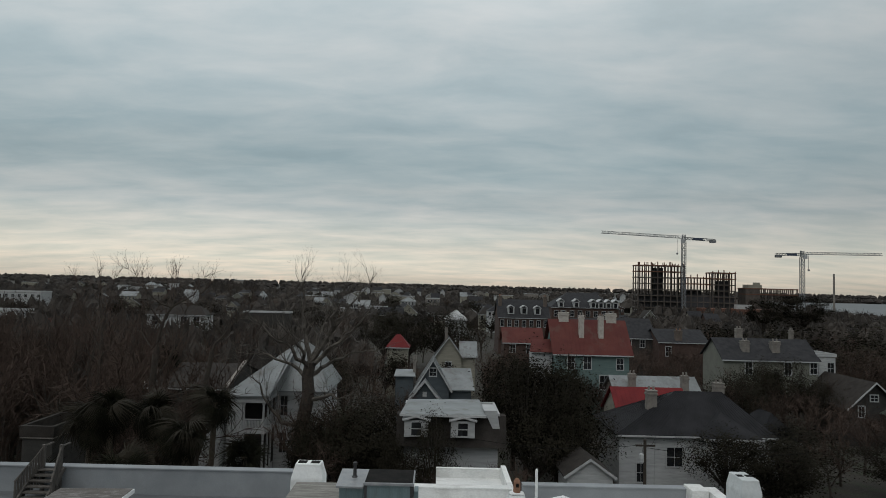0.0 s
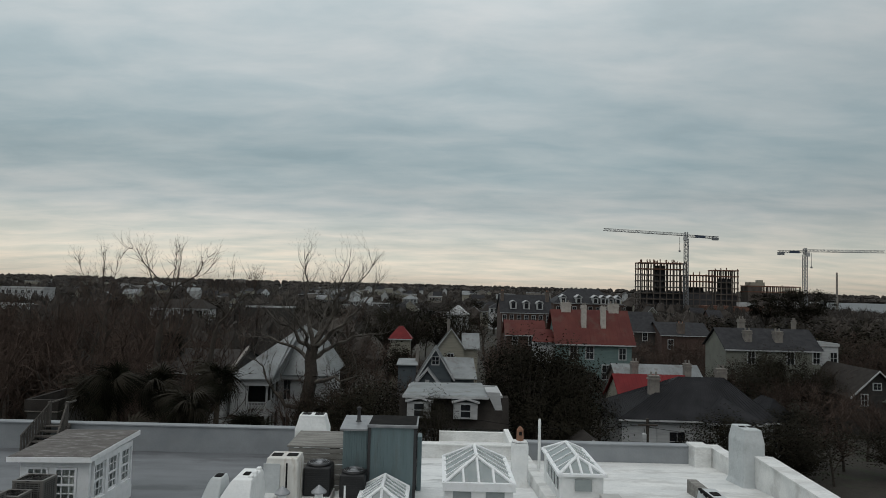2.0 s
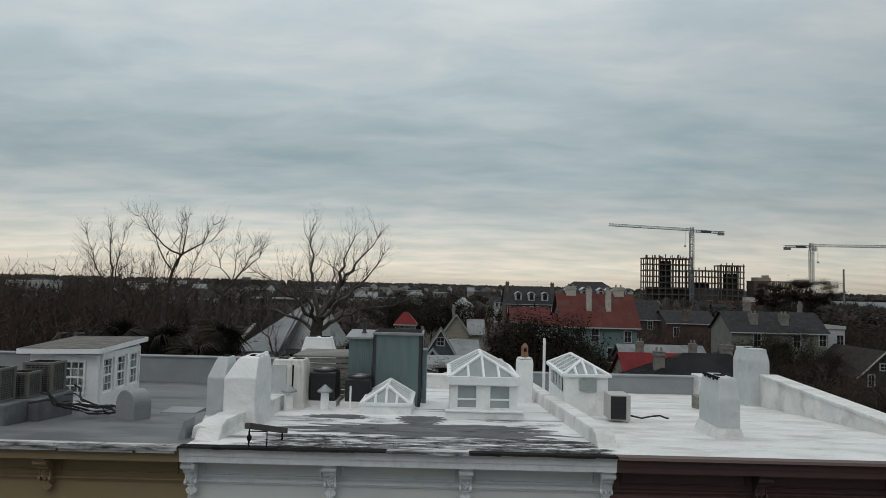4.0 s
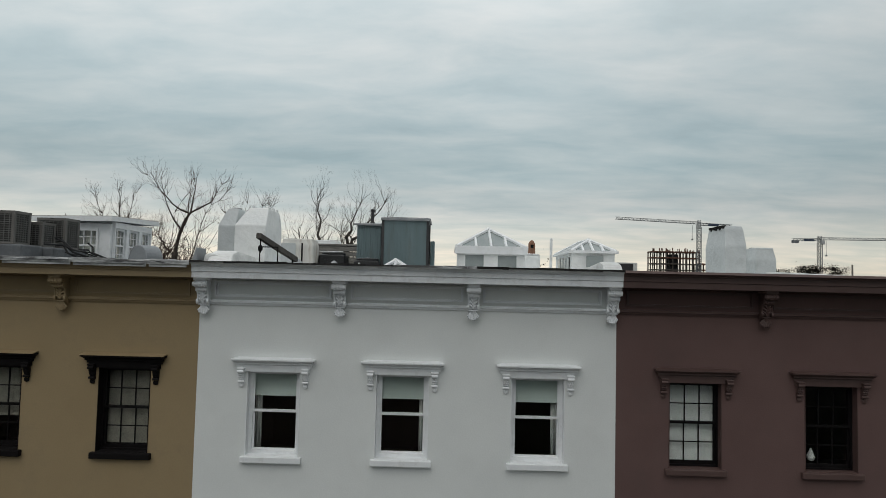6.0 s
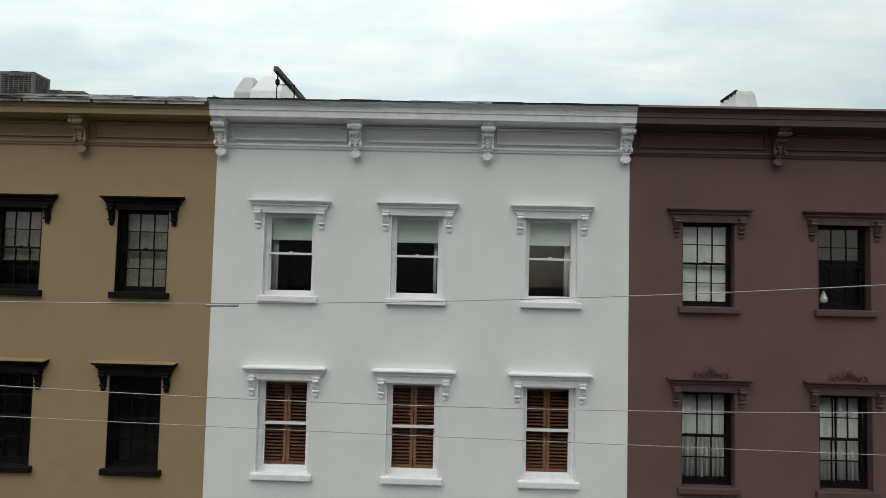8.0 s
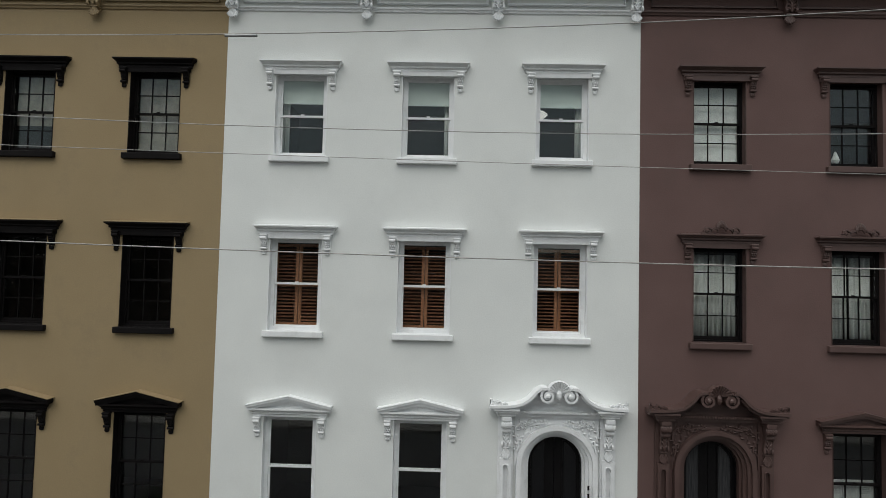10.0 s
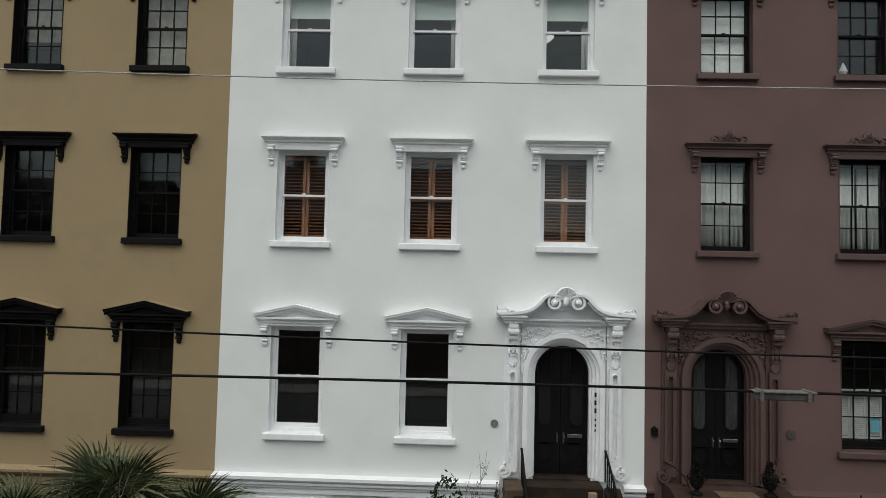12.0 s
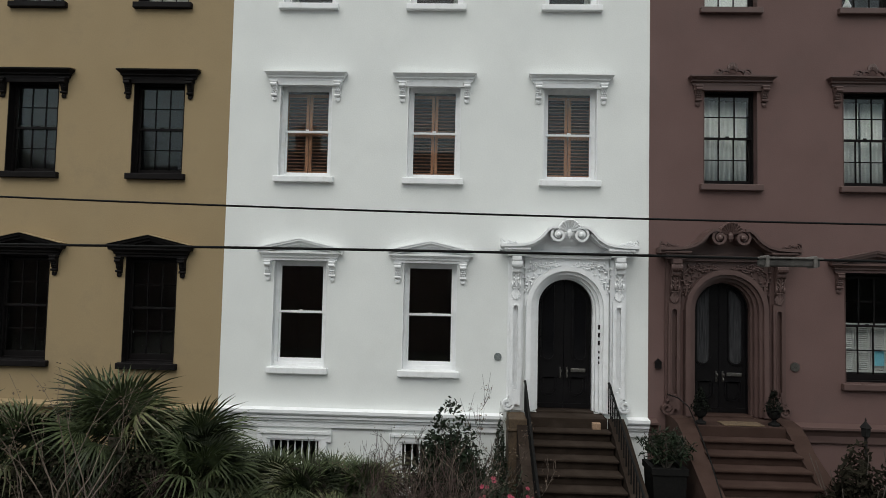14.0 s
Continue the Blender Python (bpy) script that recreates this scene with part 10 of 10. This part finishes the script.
for i in range(70):
    y = rnd.uniform(60, 150)
    x = rnd.uniform(-0.30, 0.80) * (y + 11)
    if any(a - 2 < x < b + 2 and c - 1.5 < y < d + 2 for a, b, c, d in ((-8, 9, 68, 104), (13, 30, 78, 90), (12, 34, 106, 150), (38, 58, 77, 88), (20, 34, 57, 73), (50, 70, 58, 82), (37, 57, 116, 134))):
        continue
    gap = any(a < x / (y + 11.2) < b and y < c for a, b, c in ((0.15, 0.33, 107), (0.42, 0.66, 78)))
    tall = (18.9 - (y + 11.2) * (rnd.uniform(0.18, 0.2) if abs(x / (y + 11.2)) < 0.09 and y < 72 else rnd.uniform(0.112, 0.13) if abs(x / (y + 11.2)) < 0.09 and y < 97 else rnd.uniform(0.125, 0.15) if gap else rnd.uniform(0.09, 0.12))) / 11.5
    if tall > 0.2:
        plant(MID[i % 4], x, y, rnd.uniform(0.6, 0.9), rnd.uniform(0, 6.28), "bare_tree", "bare brown winter tree between houses", group="town trees", sz=min(tall, 1.0))
for i, (x, y, s) in enumerate(((-40, 50, 1.36), (-37.5, 48, 1.30), (-43, 54, 1.44), (-34.8, 47, 1.28), (-46.5, 57, 1.46), (-32.5, 50, 1.32), (-39, 56, 1.40), (-36, 53, 1.34), (-30, 56, 1.3), (-27.5, 66, 1.2), (-33, 64, 1.28), (-38, 66, 1.25), (-43, 68, 1.25), (-48, 66, 1.3), (-52, 70, 1.22), (-24.5, 68, 1.15), (-21.5, 70, 1.1), (-57, 68, 1.3), (-30, 72, 1.15))):
    plant(MID[i % 4], x, y, 1.05, i * 1.7, "bare_tree", "bare brown winter tree in the thicket", sz=s, group="bare thicket")
# bare trees that veil the walls of the middle distance
for x0, x1, y, n, z in ((15.5, 29.5, 77.0, 7, 8.0), (41.0, 56.0, 75.5, 8, 8.2), (12.0, 21.0, 104.0, 5, 9.2), (37.0, 57.0, 114.0, 8, 8.6), (37.0, 61.0, 194.0, 8, 11.6), (17.0, 33.0, 158.0, 6, 10.4), (52.0, 62.0, 66.5, 5, 5.0), (-4.0, 6.5, 65.5, 5, 5.2), (30.0, 44.0, 92.0, 6, 8.6), (58.0, 78.0, 86.0, 8, 9.5), (28.0, 36.0, 130.0, 4, 10.2)):
    for k in range(n):
        u = (k + rnd.uniform(0.1, 0.9)) / n
        plant((MID if y < 100 else FAR_MID)[k % 3], x0 + (x1 - x0) * u, y + rnd.uniform(-1.5, 1.5), rnd.uniform(0.5, 0.8), rnd.uniform(0, 6.28), "bare_tree", "bare brown tree veiling a house wall", group="town trees", sz=z * rnd.uniform(0.75, 1.05) / 11.5)
# live oaks
for i, (x, y, s, sz) in enumerate((
    (9.2, 48.5, 0.85, 1.22), (12.4, 50.0, 0.85, 1.16), (13.6, 47.0, 0.72, 0.84), (9.6, 45.0, 0.7, 0.80), (12.0, 46.5, 0.6, 0.72), (9.0, 56, 0.85, 1.08), (13.5, 57, 0.8, 1.02), (15.6, 60, 0.7, 0.85),
    (0.85, 38.9, 0.36, 0.85), (-0.6, 38.2, 0.22, 0.58), (-5.4, 94.0, 0.5, 0.74), (9.5, 70, 0.7, 0.9), (-2.2, 39.0, 0.34, 0.66), (-5.4, 43.0, 0.8, 0.85), (-3.8, 45.5, 0.8, 0.85), (-8.6, 41.2, 0.5, 0.80), (-10.3, 43.2, 0.32, 0.70), (-9.6, 43.4, 0.3, 0.78), (-6.6, 40.8, 0.55, 0.84), (-3.0, 40.0, 0.5, 0.68),
    (-20, 60, 0.7, 0.72), (-33, 70, 0.9, 0.9), (-46, 92, 1.0, 0.85), (-58, 104, 1.1, 0.85), (-5.0, 128, 1.3, 1.22), (1.5, 132, 1.3, 1.25), (6.0, 126, 1.1, 1.15), (-10.5, 130, 1.2, 1.15), (17.5, 75, 0.9, 0.75), (12.0, 80, 0.8, 0.8),
    (26.0, 45.0, 0.72, 0.66), (29.0, 43.0, 0.8, 0.62), (30.5, 44.0, 0.9, 0.62), (36.0, 52.0, 0.9, 0.60), (38.0, 68.0, 0.9, 0.72), (33.0, 75.0, 0.8, 0.72), (43.5, 73.5, 0.75, 0.93), (47.0, 74.5, 0.7, 0.96), (40.0, 72.0, 0.75, 0.80), (50.5, 73.0, 0.6, 0.76), (-6.9, 91.5, 0.5, 0.70), (-4.0, 90.5, 0.45, 0.66), (2.4, 93.0, 0.45, 0.56), (-62, 119, 0.8, 0.80), (-56.5, 120, 0.9, 0.84), (-51.5, 119, 0.8, 0.78), (44, 50, 0.8, 0.45),
    (72, 120, 1.5, 1.05), (80, 128, 1.4, 1.1), (64, 132, 1.3, 1.05), (95, 130, 1.4, 1.05), (60, 100, 1.1, 0.95), (68, 95, 1.1, 0.9), (76, 100, 1.2, 0.9), (84, 110, 1.3, 0.95), (92, 112, 1.3, 0.9),
    (-34, 92, 1.1, 1.0), (-40, 100, 1.1, 1.05), (-28, 84, 0.9, 0.9), (-70, 105, 1.2, 1.0), (-82, 112, 1.3, 1.0), (-92, 120, 1.3, 1.05), (-24, 66, 0.9, 0.85), (-13, 75, 0.9, 0.9),
)):
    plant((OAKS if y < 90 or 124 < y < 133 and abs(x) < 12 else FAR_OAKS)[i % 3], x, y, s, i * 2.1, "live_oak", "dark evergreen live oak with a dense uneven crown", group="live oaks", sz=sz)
plant(oak_meshes(44, 6.8, 19, 84, 100, 0.17, 11.6, 0.66), 84.5, 136, 1.05, 0.4, "pine", "tall dark pine with flat spreading clumps of foliage", group="pines", sz=1.0)
plant(oak_meshes(45, 4.8, 17.2, 56, 90, 0.17, 10.6, 0.66), 76.5, 138, 1.0, 1.4, "pine", "dark pine with flat spreading clumps of foliage", group="pines")
# farther trees, thinning with distance
for i in range(125):
    y = 150 + 420 * rnd.random() ** 1.2
    x = rnd.uniform(-0.80, 0.82) * y
    if 16 < x < 34 and 140 < y < 182 or 36 < x < 64 and 180 < y < 216 or 98 < x < 195 and 300 < y < 350 or x > 0.57 * y and y > 185:
        continue
    kit = FAR_OAKS[i % 3] if rnd.random() < 0.55 else FAR_MID[i % 3]
    plant(kit, x, y, rnd.uniform(0.9, 1.35), rnd.uniform(0, 6.28), "live_oak" if kit in FAR_OAKS else "bare_tree", "distant dark evergreen tree among roofs" if kit in FAR_OAKS else "distant bare tree among roofs", group="far trees", sz=rnd.uniform(0.75, 1.1))
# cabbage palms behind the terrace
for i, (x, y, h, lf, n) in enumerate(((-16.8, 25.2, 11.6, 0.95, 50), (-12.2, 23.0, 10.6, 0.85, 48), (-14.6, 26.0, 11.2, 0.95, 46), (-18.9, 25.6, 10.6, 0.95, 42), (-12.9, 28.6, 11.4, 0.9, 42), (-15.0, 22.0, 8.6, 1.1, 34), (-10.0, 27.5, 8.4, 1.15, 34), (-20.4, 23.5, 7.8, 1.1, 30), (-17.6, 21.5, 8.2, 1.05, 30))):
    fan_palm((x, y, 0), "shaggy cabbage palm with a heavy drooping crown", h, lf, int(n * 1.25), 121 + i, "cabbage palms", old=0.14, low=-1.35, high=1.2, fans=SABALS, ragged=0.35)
fan_palm((-26.5, 55.0, 0), "cabbage palm among bare trees", 10.8, 1.12, 40, 126, "cabbage palms", low=-1.0, fans=SABALS)
fan_palm((46.5, 76.0, 0), "cabbage palm before the sage house", 7.0, 1.12, 36, 127, "cabbage palms", low=-1.0, fans=SABALS)
fan_palm((45.0, 45.0, 0), "cabbage palm in a dark garden", 5.6, 1.12, 36, 128, "cabbage palms", low=-1.0, fans=SABALS)
# utility pole behind the rear wing
pole = thing("utility_pole", (16.1, 36.0, 0), "dark timber utility pole with a transformer", "utility pole")
part("shaft", made(lathe, (16.1, 36.0, 0), [(0.15, -0.1), (0.11, 8.0)], 10), BARK, pole)
part("transformer", made(lathe, (15.85, 35.95, 6.35), [(0.15, 0), (0.17, 0.06), (0.17, 0.55), (0.12, 0.62)], 12), SIDING_WHITE, pole, "pale grey transformer can")
part("cross_arm", made(box, 15.4, 16.8, 35.85, 35.97, 7.5, 7.62), BARK, pole)
for i, (dz, x2, z2) in enumerate(((7.6, 22.0, 5.0), (7.6, 4.0, 7.0), (6.9, 20.6, 4.2), (7.4, 30.0, 6.6))):
    bm = bmesh.new()
    p, q = Vector((16.1, 36.0, dz)), Vector((x2, 36.0 + (14.8 if i in (0, 2) else 3.0), z2))
    line_tube(bm, [p.lerp(q, k / 8) - Vector((0, 0, 0.5 * math.sin(math.pi * k / 8))) for k in range(9)], 0.018, 4)
    part("service_wire", bm, CABLE, pole)

# ---- the far side of the street, mirrored in window glass, with unseen blockers added ----
far_house("brick house across the street with an end chimney", -13.0, -0.4, -37.0, -27.0, 9.0, 12.8, BRICK_WALL, SLATE_ROOF, "gable_x", group="houses across the street", chimneys=((-10.4, -32.4, 1.5, 1.0, 14.3),))
far_house("long dark house across the street", 14.0, 34.0, -42.0, -32.0, 8.5, 11.5, DARK_WALL, SLATE_ROOF, "gable_x", group="houses across the street")
far_house("long brick house across the street", -44.0, -22.0, -42.0, -32.0, 9.0, 12.5, BRICK_WALL, SLATE_ROOF, "gable_x", group="houses across the street")
# this low house and the next are unseen, added to block low sky
far_house("unseen low dark house added across the street to block sky", 2.5, 13.0, -41.0, -31.0, 6.4, 9.0, DARK_WALL, SLATE_ROOF, "gable_x", group="houses across the street")
far_house("unseen brick house added across the street to block sky", 35.0, 52.0, -42.0, -32.0, 8.5, 12.0, BRICK_WALL, SLATE_ROOF, "gable_x", group="houses across the street")
# beside the mirrored oak at the left, unseen oaks added to block low sky
for i, (x, y, k) in enumerate(((-29.0, -27.0, 1.35), (19.0, -26.0, 0.72), (11.5, -28.0, 0.55), (28.0, -27.0, 0.8), (4.5, -28.0, 0.5))):
    plant(OAKS[i % 3], x, y, 0.9, i * 1.1, "live_oak", "dark live oak across the road, for reflections and blocking sky", group="street trees", sz=k)
plant(MID[1], 7.8, -31.0, 1.15, 0.8, "bare_tree", "bare street tree across the road", group="street trees")
plant(OAKS[1], -21.5, -30.0, 0.9, 0.8, "live_oak", "dark live oak across the road, for reflections and blocking sky", group="street trees", sz=1.3)
